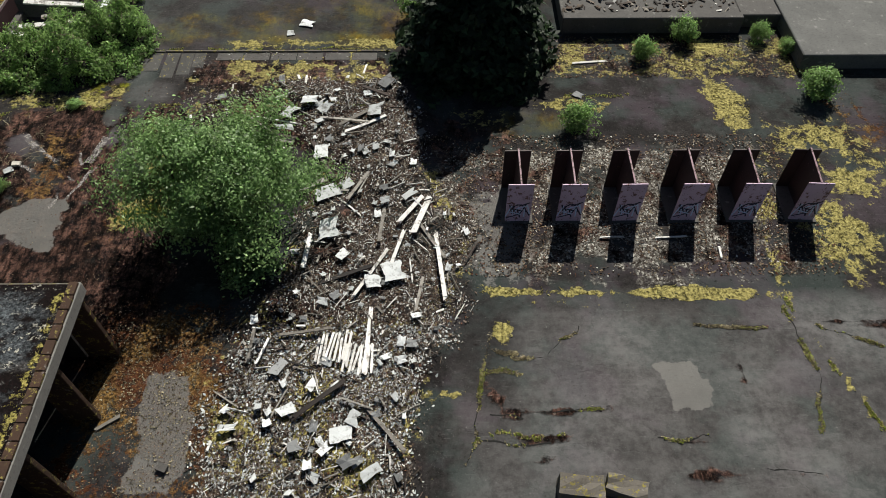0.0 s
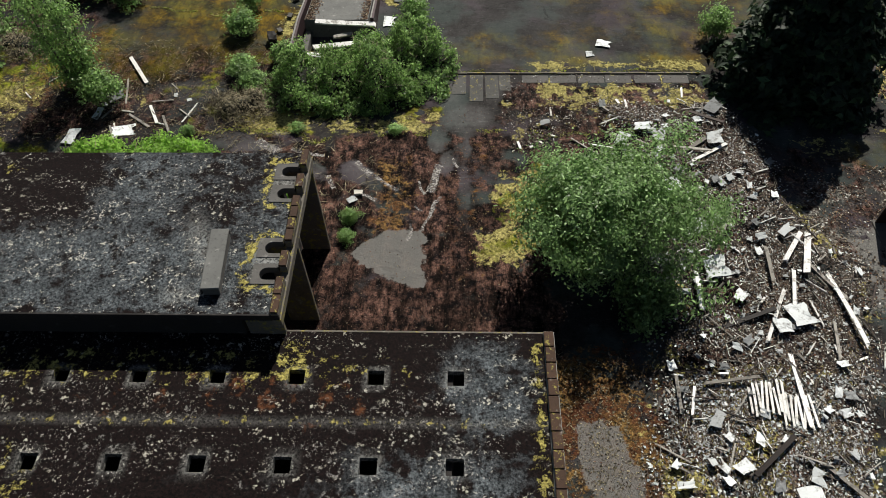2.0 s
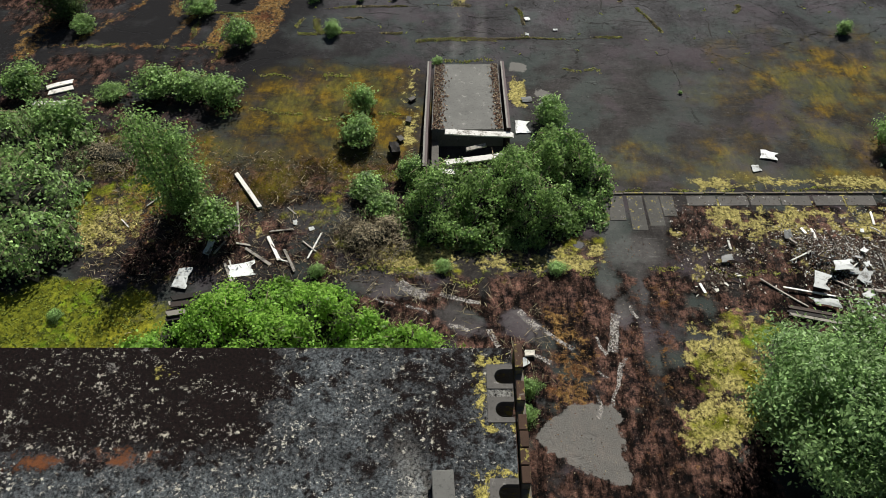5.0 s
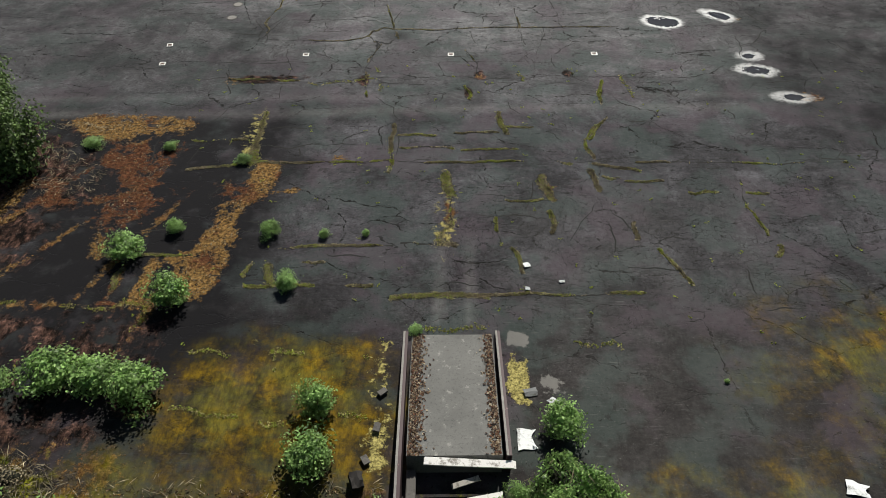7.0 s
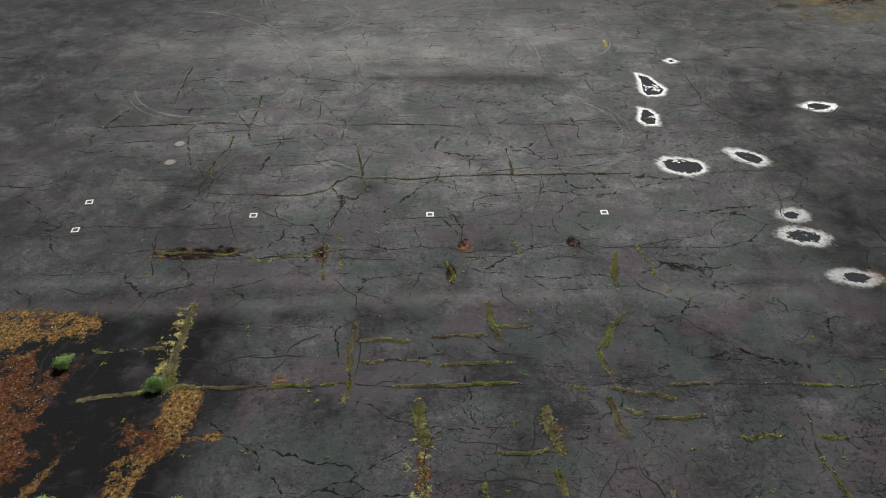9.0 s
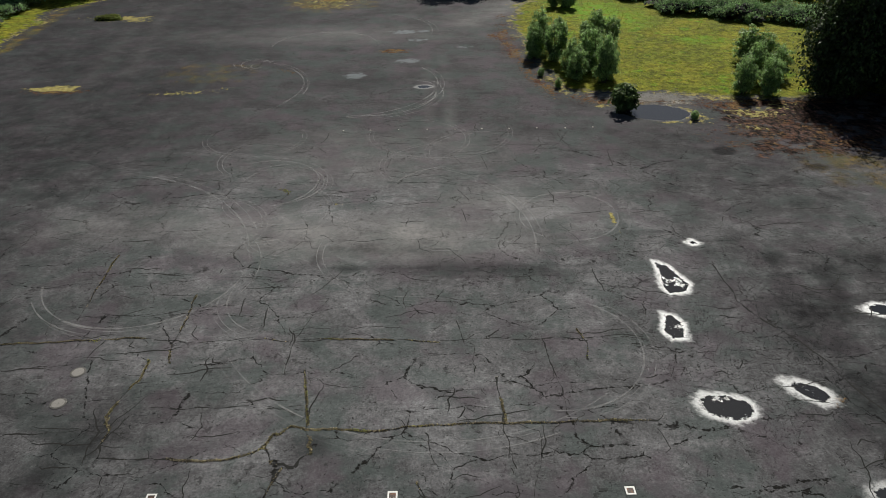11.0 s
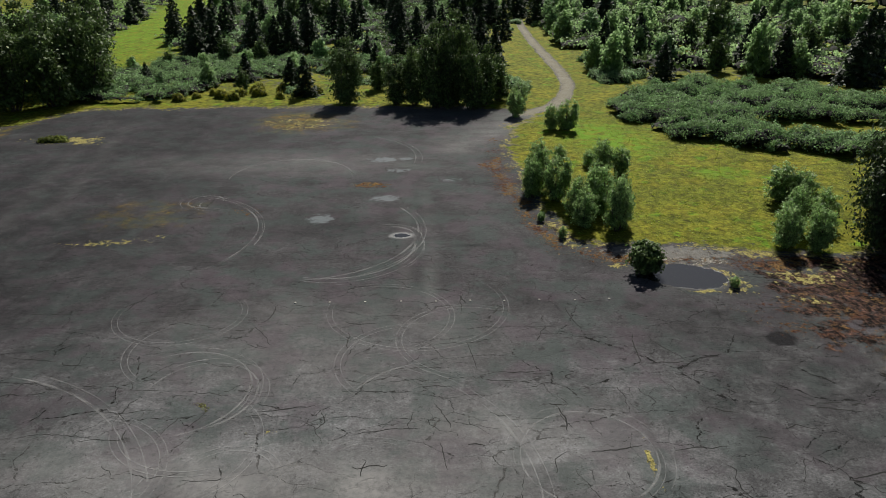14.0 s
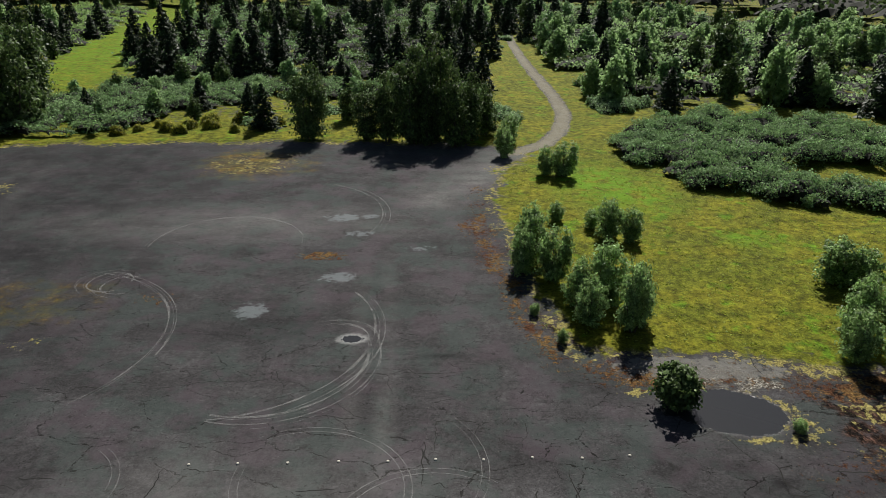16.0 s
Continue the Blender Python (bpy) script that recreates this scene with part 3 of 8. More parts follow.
    return (h(i, j) * (1 - u) + h(i + 1, j) * u) * (1 - v) + (h(i, j + 1) * (1 - u) + h(i + 1, j + 1) * u) * v


def fnoise(x, y, scale, seed=0):
    return (vnoise(x, y, scale, seed) + 0.5 * vnoise(x, y, 2.1 * scale, seed + 1) + 0.25 * vnoise(x, y, 4.3 * scale, seed + 2)) / 1.75


def soft(sd, w):
    """1 inside, 0 outside, with a soft edge w wide, from a signed distance."""
    return np.clip(0.5 - sd / w, 0, 1)


def ell(x, y, cx, cy, rx, ry, turn=0.0):
    c, s = math.cos(radians(turn)), math.sin(radians(turn))
    u, v = ((x - cx) * c + (y - cy) * s) / rx, (-(x - cx) * s + (y - cy) * c) / ry
    return (np.sqrt(u * u + v * v) - 1) * min(rx, ry)


def rect(x, y, x0, x1, y0, y1):
    return np.maximum(np.maximum(x0 - x, x - x1), np.maximum(y0 - y, y - y1))


def seg(x, y, x0, y0, x1, y1):
    dx, dy = x1 - x0, y1 - y0
    t = np.clip(((x - x0) * dx + (y - y0) * dy) / (dx * dx + dy * dy), 0, 1)
    return np.hypot(x - x0 - t * dx, y - y0 - t * dy)


def poly(x, y, pts):
    """Signed distance to a closed polygon."""
    d, inside = np.full(np.shape(x), 1e9), np.zeros(np.shape(x), bool)
    for (x0, y0), (x1, y1) in zip(pts, pts[1:] + pts[:1]):
        d = np.minimum(d, seg(x, y, x0, y0, x1, y1))
        if y0 != y1:
            inside ^= ((y0 > y) != (y1 > y)) & (x < (x1 - x0) * (y - y0) / (y1 - y0) + x0)
    return np.where(inside, -d, d)


LOT = [(-70, 96), (-64, 118), (-66, 137), (-60, 147), (-30, 148.2), (-10, 147), (-3, 145), (-1.4, 142.5), (-5.4, 136), (-7.2, 118), (-6.2, 108),
       (-4.6, 101.0), (-2.4, 100.6), (5, 100.2), (9, 98.6), (15, 99.0), (22, 100), (60, 96), (60, -60), (-90, -60), (-90, 60)]
TRACK = [(-3, 143), (1, 146.5), (4.2, 153), (6.6, 163), (7.3, 175), (7.4, 188), (8, 218), (8.8, 235), (10.5, 262), (14, 300)]
DEBRIS = [(-7.0, 25.0), (-1.6, 25.0), (0.0, 19.5), (1.3, 15.5), (0.6, 13.2), (-0.6, 10.0), (-1.0, 4.0), (-6.6, 4.0), (-7.0, 11.0), (-5.4, 14.5), (-4.6, 20.0)]


def track_distance(x, y):
    d = np.full(np.shape(x), 1e9)
    for (x0, y0), (x1, y1) in zip(TRACK, TRACK[1:]):
        d = np.minimum(d, seg(x, y, x0, y0, x1, y1))
    return d


def height(x, y):
    """Ground height: flat paving, rough verges, a low rubble heap."""
    x, y = np.asarray(x, float), np.asarray(y, float)
    out = np.clip(poly(x, y, LOT) / 6, 0, 1) * (y > 80)
    z = out * (0.5 * fnoise(x, y, 0.12, 5) - 0.12)
    z = z * np.clip((track_distance(x, y) - 1.5) / 3, 0.1, 1)
    heap = soft(poly(x, y, DEBRIS), 1.6)
    return z + heap * (0.30 * fnoise(x, y, 0.8, 9) + 0.05)


def gz(x, y):
    return float(height(np.array([x]), np.array([y]))[0])


# ---- ground ----
POOLS = [(-4.9, 61.2, 1.15, 0.80, -20, 0.75), (-1.1, 62.0, 0.95, 0.55, -38, 0.75),  (5.2, 67.7, 0.85, 0.5, 0, 1), (-0.9, 55.0, 1.0, 0.56, -10, 0.5), (-0.75, 56.7, 0.6, 0.42, 0, 0.45),
         (0.15, 52.1, 0.85, 0.45, -5, 0.4), (-17.5, 103.0, 0.7, 0.5, 0, 0.2), (-1.0, 95.6, 1.2, 0.5, 0, 0), (1.75, 95.5, 2.9, 1.95, -12, 0),
         (-14.5, 24.6, 0.3, 0.3, 0, 0)]
SALT_PANS = [[(-4.93, 72.84), (-3.98, 72.1), (-3.27, 70.24), (-3.62, 69.32), (-4.99, 69.06), (-5.34, 69.83), (-5.14, 71.44)],
             [(-5.89, 68.07), (-5.04, 67.77), (-4.68, 66.96), (-4.87, 65.46), (-6.05, 65.37), (-6.22, 66.48)],
             [(-2.66, 74.6), (-1.9, 75.0), (-1.34, 74.4), (-1.7, 73.9), (-2.3, 73.9)]]
PALE = [(-19.9, 123.0, 1.5, 0.8), (-17.7, 123.3, 0.8, 0.5), (-18.3, 119.3, 1.0, 0.5), (-19.1, 111.4, 1.2, 0.8), (-24.1, 106.6, 1.0, 1.0),
        (-13.6, 116.3, 0.9, 0.4)]


TAN_LITTER = [(-38.8, 50.2), (-37.6, 50.8), (-34.9, 50.9), (-32.1, 50.4), (-31.9, 49.7), (-32.3, 48.5), (-34.3, 49.0), (-35.3, 48.2), (-37.6, 49.1)]
RED_LITTER = [(-35.3, 48.2), (-32.3, 48.5), (-31.1, 47.4), (-32.1, 46.7), (-32.0, 45.0), (-30.2, 45.2), (-28.4, 45.0), (-28.5, 43.7), (-30.3, 43.7), (-32.6, 42.0), (-34.0, 41.4), (-34.4, 42.2), (-34.5, 43.4), (-37.8, 43.0), (-38.5, 45.4), (-36.0, 45.9)]
RUST_PATHS = [(-27.4, 45.9, -27.7, 44.1, 0.70), (-27.7, 44.1, -28.6, 42.9, 0.55), (-28.6, 42.9, -28.6, 41.2, 0.48), (-28.6, 41.2, -28.8, 39.8, 0.7), (-28.8, 39.8, -29.0, 38.2, 0.8), (-27.0, 44.3, -25.8, 44.2, 0.2),
              (-29.5, 40.0, -31.0, 39.6, 0.25), (-31.0, 39.6, -31.1, 37.6, 0.28), (-34.0, 41.4, -33.5, 40.0, 0.18), (-32.3, 37.6, -32.2, 39.2, 0.16), (-18.8, 44.8, -18.6, 42.0, 0.18), (-14.2, 45.2, -14.0, 43.6, 0.16), (-24.1, 46.8, -23.8, 46.7, 0.15)]


def near(d, half, w):
    return np.clip(0.5 + (half - d) / w, 0, 1)


def ground_masks(x, y):
    top = lambda *a: np.maximum.reduce(a)
    wob = 0.8 * (fnoise(x, y, 0.45, 3) - 0.5)
    lot = poly(x, y, LOT) + 3 * (fnoise(x, y, 0.3, 4) - 0.5)
    out = np.where(y > 80, lot, -9)
    heap = soft(poly(x, y, DEBRIS), 2.0)
    tr = track_distance(x, y) + 0.5 * wob
    n1 = fnoise(x, y, 0.5, 11)
    k = {}
    k["moss"] = top(
        1.5 * near(seg(x, y, 1.6, 13.7, 12, 13.5) + wob * 0.45, 0.16, 0.4), 0.9 * near(seg(x, y, 3.2, 13.2, 7.0, 13.0) + wob * 0.4, 0.10, 0.3), 0.8 * soft(ell(x, y, 2.2, 12.0, 0.35, 0.45), 0.3), 0.75 * near(seg(x, y, 12.6, 18.6, 12.0, 13.4) + 0.9 * wob, 0.35, 0.6), 0.55 * soft(ell(x, y, 14.6, 16.4, 1.6, 2.2) + wob, 1.0),
        0.8 * near(seg(x, y, 11.9, 13.4, 13.5, 8.6) + 0.2 * wob, 0.08, 0.3), 0.9 * near(seg(x, y, -0.7, 9.8, 0.7, 9.8), 0.12, 0.4),
        0.52 * soft(rect(x, y, 5.2, 16.6, 25.2, 28.1), 0.8), 0.62 * soft(ell(x, y, 12.6, 23.4, 0.75, 1.9, 8) + 0.9 * wob, 0.6), 0.5 * soft(ell(x, y, 6, 23.4, 2, 0.5), 0.6),
        0.52 * soft(rect(x, y, -9.4, -2.2, 24.8, 26.6), 0.7), 0.22 * soft(rect(x, y, -11.0, -2.0, 23.3, 25.4), 0.7), 0.66 * soft(ell(x, y, -8.5, 27.7, 1.3, 0.45) + 0.5 * wob, 0.5), 0.56 * soft(rect(x, y, -11.6, -10.9, 21.6, 23.4) + 0.4 * wob, 0.5), 0.60 * near(seg(x, y, -27.1, 26.2, -26.7, 25.2) + 0.4 * wob, 0.28, 0.4), *[0.72 * near(seg(x, y, *q) + 0.5 * wob, 0.26, 0.5) for q in ((-8.8, 26.7, -7.9, 24.8), (-7.4, 26.9, -7.0, 25.3), (-6.2, 26.8, -5.8, 25.6), (-5.3, 26.7, -4.5, 25.0), (-3.9, 26.8, -3.1, 25.4), (-11.1, 25.6, -10.9, 24.8), (-10.4, 23.2, -10.2, 22.0))], 0.60 * near(seg(x, y, -8.3, 27.9, -2.2, 27.8), 0.4, 0.8),
        0.52 * soft(poly(x, y, [(-12.2, 16.6), (-12.1, 18.4), (-11.3, 21.2), (-9.2, 22.0), (-7.6, 21.4), (-8.4, 19.5), (-9.8, 16.6)]) + 0.5 * wob, 0.8), 0.62 * near(seg(x, y, -21.5, 24.2, -16.0, 23.6) + 0.4 * wob, 0.35, 0.6), 0.52 * soft(rect(x, y, -23, -13.4, 23.3, 24.9), 0.7), 0.75 * soft(rect(x, y, -16.7, -16.0, 32.5, 35.0), 0.5),
        0.50 * soft(ell(x, y, -33.2, 25.4, 2.2, 1.6), 1.2), 0.56 * heap * (y < 12.5), 0.44 * near(np.abs(poly(x, y, DEBRIS) + 0.3), 0.5, 0.8) * (y < 20), 0.5 * soft(rect(x, y, -21.6, -20.7, 30, 35.5), 0.6),
        0.55 * soft(ell(x, y, 15.5, 20, 3, 2.6), 1.5), 0.62 * soft(ell(x, y, -16.8, 12.6, 0.9, 0.9), 0.6), 0.5 * soft(ell(x, y, 2.0, 22.6, 1.5, 0.7), 0.7),
        0.52 * soft(ell(x, y, 4.6, 94.4, 1.4, 1.9), 1.0), 0.70 * near(np.abs(ell(x, y, 1.9, 95.4, 3.1, 2.1, -12)) + 0.4 * wob, 0.16, 0.4) * (x > 0.5), 0.6 * soft(ell(x, y, -2.0, 97.2, 1.3, 0.4) + 0.4 * wob, 0.5), 0.40 * soft(ell(x, y, 9.5, 95.0, 3.5, 1.2), 1.2), 0.40 * soft(ell(x, y, 8.5, 92.0, 2.0, 0.8), 1.0), 0.38 * soft(ell(x, y, 13, 96.6, 3.0, 1.2), 1.2), 0.60 * soft(ell(x, y, -51.6, 103.7, 2.9, 1.0) + 0.6 * wob, 1.0), 0.56 * soft(ell(x, y, -39.4, 102.1, 2.9, 0.6, 6) + 0.5 * wob, 0.8), 0.44 * soft(ell(x, y, -36.2, 103.2, 1.2, 0.5) + 0.5 * wob, 0.6), 0.55 * soft(ell(x, y, -55.6, 131.6, 4.8, 1.3) + 0.6 * wob, 1.2),
        0.42 * soft(ell(x, y, -55, 130.5, 4.0, 1.2), 1.2), 0.44 * near(np.abs(out - 0.2), 0.9, 1.4) * (y > 92), 0.36 * soft(ell(x, y, -31, 139, 5, 4), 3),
        0.45 * soft(ell(x, y, -28.6, 49, 0.6, 2.4), 0.5), *[0.5 * near(seg(x, y, *q) + 0.3 * wob, 0.1, 0.35) for q in ((-10.2, 53.4, -10.4, 52.1), (-23.3, 54.8, -23.1, 52.8), (-17.6, 53.4, -17.5, 52.2))], 0.5 * soft(ell(x, y, -18.9, 42.6, 0.5, 2.8), 0.5))
    k["film"] = top(0.62 * soft(ell(x, y, -31.4, 140.2, 4.2, 4.6) + wob, 3.0), 0.60 * near(np.abs(poly(x, y, LOT) + 0.9) + wob, 0.7, 1.4) * (x < -58) * (y < 140), 0.30 * soft(ell(x, y, -38, 108, 4, 3), 5),
                    0.74 * soft(ell(x, y, -24.6, 31.6, 4.2, 3.4), 3.6), 0.52 * soft(ell(x, y, -1.6, 33.6, 5.4, 3.6), 5.0), 0.66 * soft(ell(x, y, -4.0, 28.2, 4.5, 0.5), 0.9), 0.40 * soft(ell(x, y, -11, 29, 3.5, 1.2), 1.5), 0.62 * soft(ell(x, y, -27.0, 28.6, 1.6, 1.5), 1.6),
                    0.45 * soft(ell(x, y, -29, 28.5, 3, 2.5), 2), 0.4 * soft(ell(x, y, 14.5, 84, 5, 3), 3), 0.38 * soft(ell(x, y, -30, 139, 6, 5), 4), 0.4 * soft(ell(x, y, 4, 22.2, 1.6, 0.8), 0.8))
    k["rust"] = top(0.66 * soft(rect(x, y, -11.4, -6.6, 3, 13.2), 1.4), 0.42 * soft(rect(x, y, -16.2, -14.6, 17.4, 21.8), 1.0), 0.3 * soft(rect(x, y, -13.4, -11.6, 16, 23.0), 1.5), *[0.78 * near(seg(x, y, *q) + 0.4 * wob, 0.16, 0.35) for q in ((-33.5, 44, -38, 37.6), (-31, 43.4, -33.6, 37.4), (-36, 46, -41, 38.2), (-29.6, 40, -30.6, 37.2))],
                    0.86 * soft(poly(x, y, TAN_LITTER) + 0.7 * wob, 0.6), 0.76 * soft(poly(x, y, RED_LITTER) + 0.9 * wob, 0.7) * np.clip(1.30 - 3.0 * np.abs(2 * fnoise(x, y, 0.42, 211) - 1), 0.15, 1.0), *[0.84 * near(seg(x, y, *q) + 0.5 * wob, h, 0.4) for *q, h in RUST_PATHS],
                    0.60 * near(seg(x, y, -39, 37.3, -31, 37.2) + 0.5 * wob, 0.15, 0.4), 0.6 * near(seg(x, y, -38.5, 45, -40.5, 37) + wob, 0.6, 0.5), 0.6 * near(seg(x, y, -30.4, 37.2, -31.2, 33.6) + 0.4 * wob, 0.25, 0.4),
                    0.34 * soft(ell(x, y, 11, 90, 7, 4.4), 3), 0.46 * near(np.abs(out + 1.4), 1.0, 1.6) * (y > 97) * (y < 132) * (x > -12), 0.60 * soft(ell(x, y, -20.6, 115.0, 1.8, 0.8) + 0.4 * wob, 0.8), 0.46 * soft(ell(x, y, -51.0, 102.9, 3.4, 0.8) + 0.5 * wob, 0.8),
                    0.4 * soft(ell(x, y, -30.5, 108.5, 1.6, 1.0), 0.9), 0.48 * soft(ell(x, y, -0.5, 98.2, 3.6, 1.0), 0.8), 0.48 * soft(ell(x, y, 8, 97.5, 3, 1.6), 1.2),
                    0.42 * soft(rect(x, y, -33.5, -29, 25, 31), 1.6), 0.60 * soft(ell(x, y, -31.0, 54.2, 0.5, 0.4), 0.5), 0.55 * soft(ell(x, y, -16.85, 54.6, 0.3, 0.35), 0.4), 0.5 * soft(ell(x, y, 1.0, 52.1, 0.9, 0.5), 0.4), 0.8 * soft(ell(x, y, -0.35, 61.5, 0.5, 0.4), 0.3), 0.42 * soft(ell(x, y, 7, 101.6, 5, 1.4), 1.5), 0.4 * soft(ell(x, y, 17.5, 22, 1.5, 2), 1))
    k["soil"] = top(0.80 * soft(rect(x, y, -18.5, -9.2, 10.5, 23.4), 1.0), 0.55 * soft(rect(x, y, -42, -29.3, 24, 37), 2.0), 0.66 * heap, 0.45 * soft(rect(x, y, 1.5, 13, 14.4, 20.0), 1.2),
                    0.52 * soft(rect(x, y, -24, -13.4, 22.8, 28.6), 1.0), 0.74 * soft(rect(x, y, -11.2, -2.0, 20.6, 26.6), 0.8), *[0.85 * near(seg(x, y, *q) + 0.3 * wob, 0.16, 0.3) for q in ((-11.3, 24.28, -3, 24.22), (-11.6, 22.6, -4.6, 22.58), (-10.2, 26.5, -2.4, 26.45))], 0.95 * soft(ell(x, y, -9.7, 23.1, 0.55, 0.8) + 0.4 * wob, 0.4), 0.42 * soft(rect(x, y, 4, 17, 25.2, 28.2), 0.7),
                    0.66 * soft(rect(x, y, 6.5, 40, 86, 99), 3.0), 0.55 * soft(ell(x, y, -3.2, 103.6, 4.2, 2.4), 1.5), 0.62 * soft(ell(x, y, -40, 44, 5, 6), 3), 0.72 * soft(rect(x, y, -23, -12, 18, 23.4), 1.0), 0.66 * soft(rect(x, y, -32, -20.6, 22.8, 29.5), 2.0), *[0.8 * soft(ell(x, y, *q) + 0.4 * wob, 0.5) for q in ((-29.0, 54.4, 2.3, 0.5), (-23.4, 54.2, 0.3, 0.8), (-16.7, 54.6, 0.4, 0.55), (-11.8, 54.7, 0.3, 0.5), (-10.25, 52.7, 0.25, 0.7), (-17.5, 52.8, 0.2, 0.7))], 0.5 * soft(rect(x, y, -1.2, 3.6, 14.0, 22.5), 1.5), *[0.90 * near(seg(x, y, *q) + 0.5 * wob, 0.09, 0.35) for q in
                    ((0.9, 11.9, 2.3, 11.0), (1.3, 10.4, 1.9, 9.6), (2.0, 9.1, 5.6, 9.3), (1.6, 8.3, 3.9, 8.35), (2.6, 7.5, 3.6, 7.8), (6.0, 12.6, 6.8, 12.5), (8.6, 12.3, 11.0, 12.2), (6.8, 8.3, 8.2, 8.2), (7.4, 7.2, 11.2, 7.1), (12.6, 12.4, 16, 12.2), (9.6, 11.6, 9.7, 10.2), (13.6, 8.4, 14.6, 8.2))], 0.40 * np.clip((y - 150) / 8, 0, 1), 0.7 * soft(rect(x, y, -60, -26.8, -5, 11), 2))
    k["grass"] = top(np.where(out > -0.5, np.clip(0.35 + out / 3, 0, 0.95), 0) * (y > 92) * (1 - 0.32 * np.clip((y - 152) / 8, 0, 1) * np.clip((tr - 6) / 5, 0, 1) * (np.abs((x + 71) * 0.98 + (y - 178) * 0.175) > 6) * ((x < 8) | (x > 48) | (y > 166))), 0.86 * soft(rect(x, y, -48, -29.6, 16.0, 23.0) + 2.2 * wob, 2.0), 0.5 * soft(ell(x, y, -33.5, 28, 4, 3), 2),
                     0.5 * near(np.abs(ell(x, y, -19, 26, 5.5, 2.6)), 0.5, 1.5), 0.42 * soft(poly(x, y, [(-12.2, 16.6), (-11.3, 21.2), (-9.2, 22.0), (-7.6, 21.4), (-9.8, 16.6)]), 1.0)) * np.clip(1.05 - near(tr, 1.1, 0.8), 0, 1) * (1 - soft(ell(x, y, 2.2, 98.6, 5.5, 1.7, -4), 1.0))
    k["concrete"] = top(0.72 * soft(ell(x, y, 1.7, 99.4, 4.8, 1.15, -5) + 0.6 * wob, 0.9), 0.9 * soft(poly(x, y, [(-9.16, 10.59), (-8.47, 10.72), (-7.88, 10.47), (-7.61, 9.61), (-7.25, 9.03), (-7.31, 7.92), (-7.7, 6.8), (-9.1, 6.8), (-8.96, 8.35), (-9.22, 9.25)]) + 0.35 * wob, 0.25),
                        0.9 * soft(poly(x, y, [(-16.8, 17.0), (-15.6, 18.1), (-13.9, 18.0), (-14.0, 15.4), (-15.2, 15.8)]) + 0.6 * wob, 0.25),
                        0.60 * soft(rect(x, y, 1.2, 3.4, 13.9, 18.6), 1.0), 0.95 * soft(poly(x, y, [(6.9, 10.9), (8.1, 10.9), (8.7, 10.0), (8.5, 9.3), (7.3, 9.2), (7.2, 10.2)]), 0.22),
                        0.8 * soft(rect(x, y, -16.6, -15.8, 35.0, 35.8), 0.2), 0.6 * soft(rect(x, y, -15.6, -14.7, 32.8, 33.7), 0.25), 0.55 * soft(ell(x, y, -20.6, 22.5, 0.9, 0.3, -20), 0.4),
                        0.5 * soft(ell(x, y, -13.75, 20.8, 0.25, 0.8), 0.3))
    k["gravel"] = top(0.62 * soft(rect(x, y, -0.8, 13.2, 14.2, 21.0), 1.8), 0.62 * soft(ell(x, y, 1.8, 98.2, 4.6, 1.5, -6), 1.2), 0.6 * near(tr, 1.5, 0.8), 0.6 * soft(ell(x, y, -1.0, 114, 1.3, 4.5), 1.2), 0.42 * heap, 0.5 * soft(ell(x, y, 17, 105, 4, 3), 2),
                      0.4 * soft(rect(x, y, 5, 16.6, 25.6, 28.2), 1), 0.44 * soft(rect(x, y, -24, -13.4, 23, 28.6), 1.0))
    k["dust"] = top(0.46 * soft(rect(x, y, 0.6, 40, -20, 13.4), 0.8) * (0.85 + 0.3 * n1) * (1 - 0.85 * soft(ell(x, y, 1.4, 11.8, 1.5, 2.2) + 1.2 * wob, 1.0)) * (1 - 0.5 * soft(rect(x, y, 1.0, 12.5, 12.6, 13.6) + wob, 0.8)), 0.42 * near(np.abs(y - 51 + 0.25 * np.sin(x / 7)), 0.20, 0.9) * (x < -2) * (0.4 + n1), 0.30 * near(np.abs(y - 52.4), 0.12, 0.7) * (x < 0) * (0.3 + n1),
                    1.05 * soft(ell(x, y, -21, 76.0, 7.5, 2.0, -3), 3.6), 0.45 * soft(ell(x, y, -12, 79, 5, 3), 4), 0.34 * (0.2 + 1.3 * fnoise(x, y, 0.25, 231)) * near(np.abs(x + 17.5 + 0.4 * np.sin(y / 9)), 0.2, 1.3) * np.clip((y - 76) / 10, 0, 1) * np.clip((118 - y) / 12, 0, 1), 0.34 * (0.2 + 1.3 * fnoise(x, y, 0.25, 231)) * near(np.abs(x + 15.7 + 0.4 * np.sin(y / 9)), 0.2, 1.3) * np.clip((y - 76) / 10, 0, 1) * np.clip((118 - y) / 12, 0, 1),
                    0.5 * near(seg(x, y, -12, 128, -3.5, 141), 3, 4), 0.55 * near(np.abs(x + 18.0 - 0.04 * (y - 36)), 0.16, 0.3) * (y > 36) * np.clip((42 - y) / 4, 0, 1), 0.55 * near(np.abs(x + 19.2 - 0.04 * (y - 36)), 0.16, 0.3) * (y > 36) * np.clip((42 - y) / 4, 0, 1),
                    0.10 * soft(rect(x, y, -16, -5, 27.5, 44), 3) * (0.4 + n1), 0.4 * soft(ell(x, y, -28, 122, 12, 3), 5), 0.3 * soft(ell(x, y, -21, 88, 9, 5), 5), *[0.22 * (0.3 + 1.3 * fnoise(x, y, 0.3, 233)) * near(seg(x, y, *q) + 1.2 * wob, 0.4, 2.4) for q in ((-54.3, 140.0, -49.2, 105.2), (-51.6, 138.0, -46.4, 108.0))], 0.35 * soft(rect(x, y, -40, -24, 76, 79), 3))
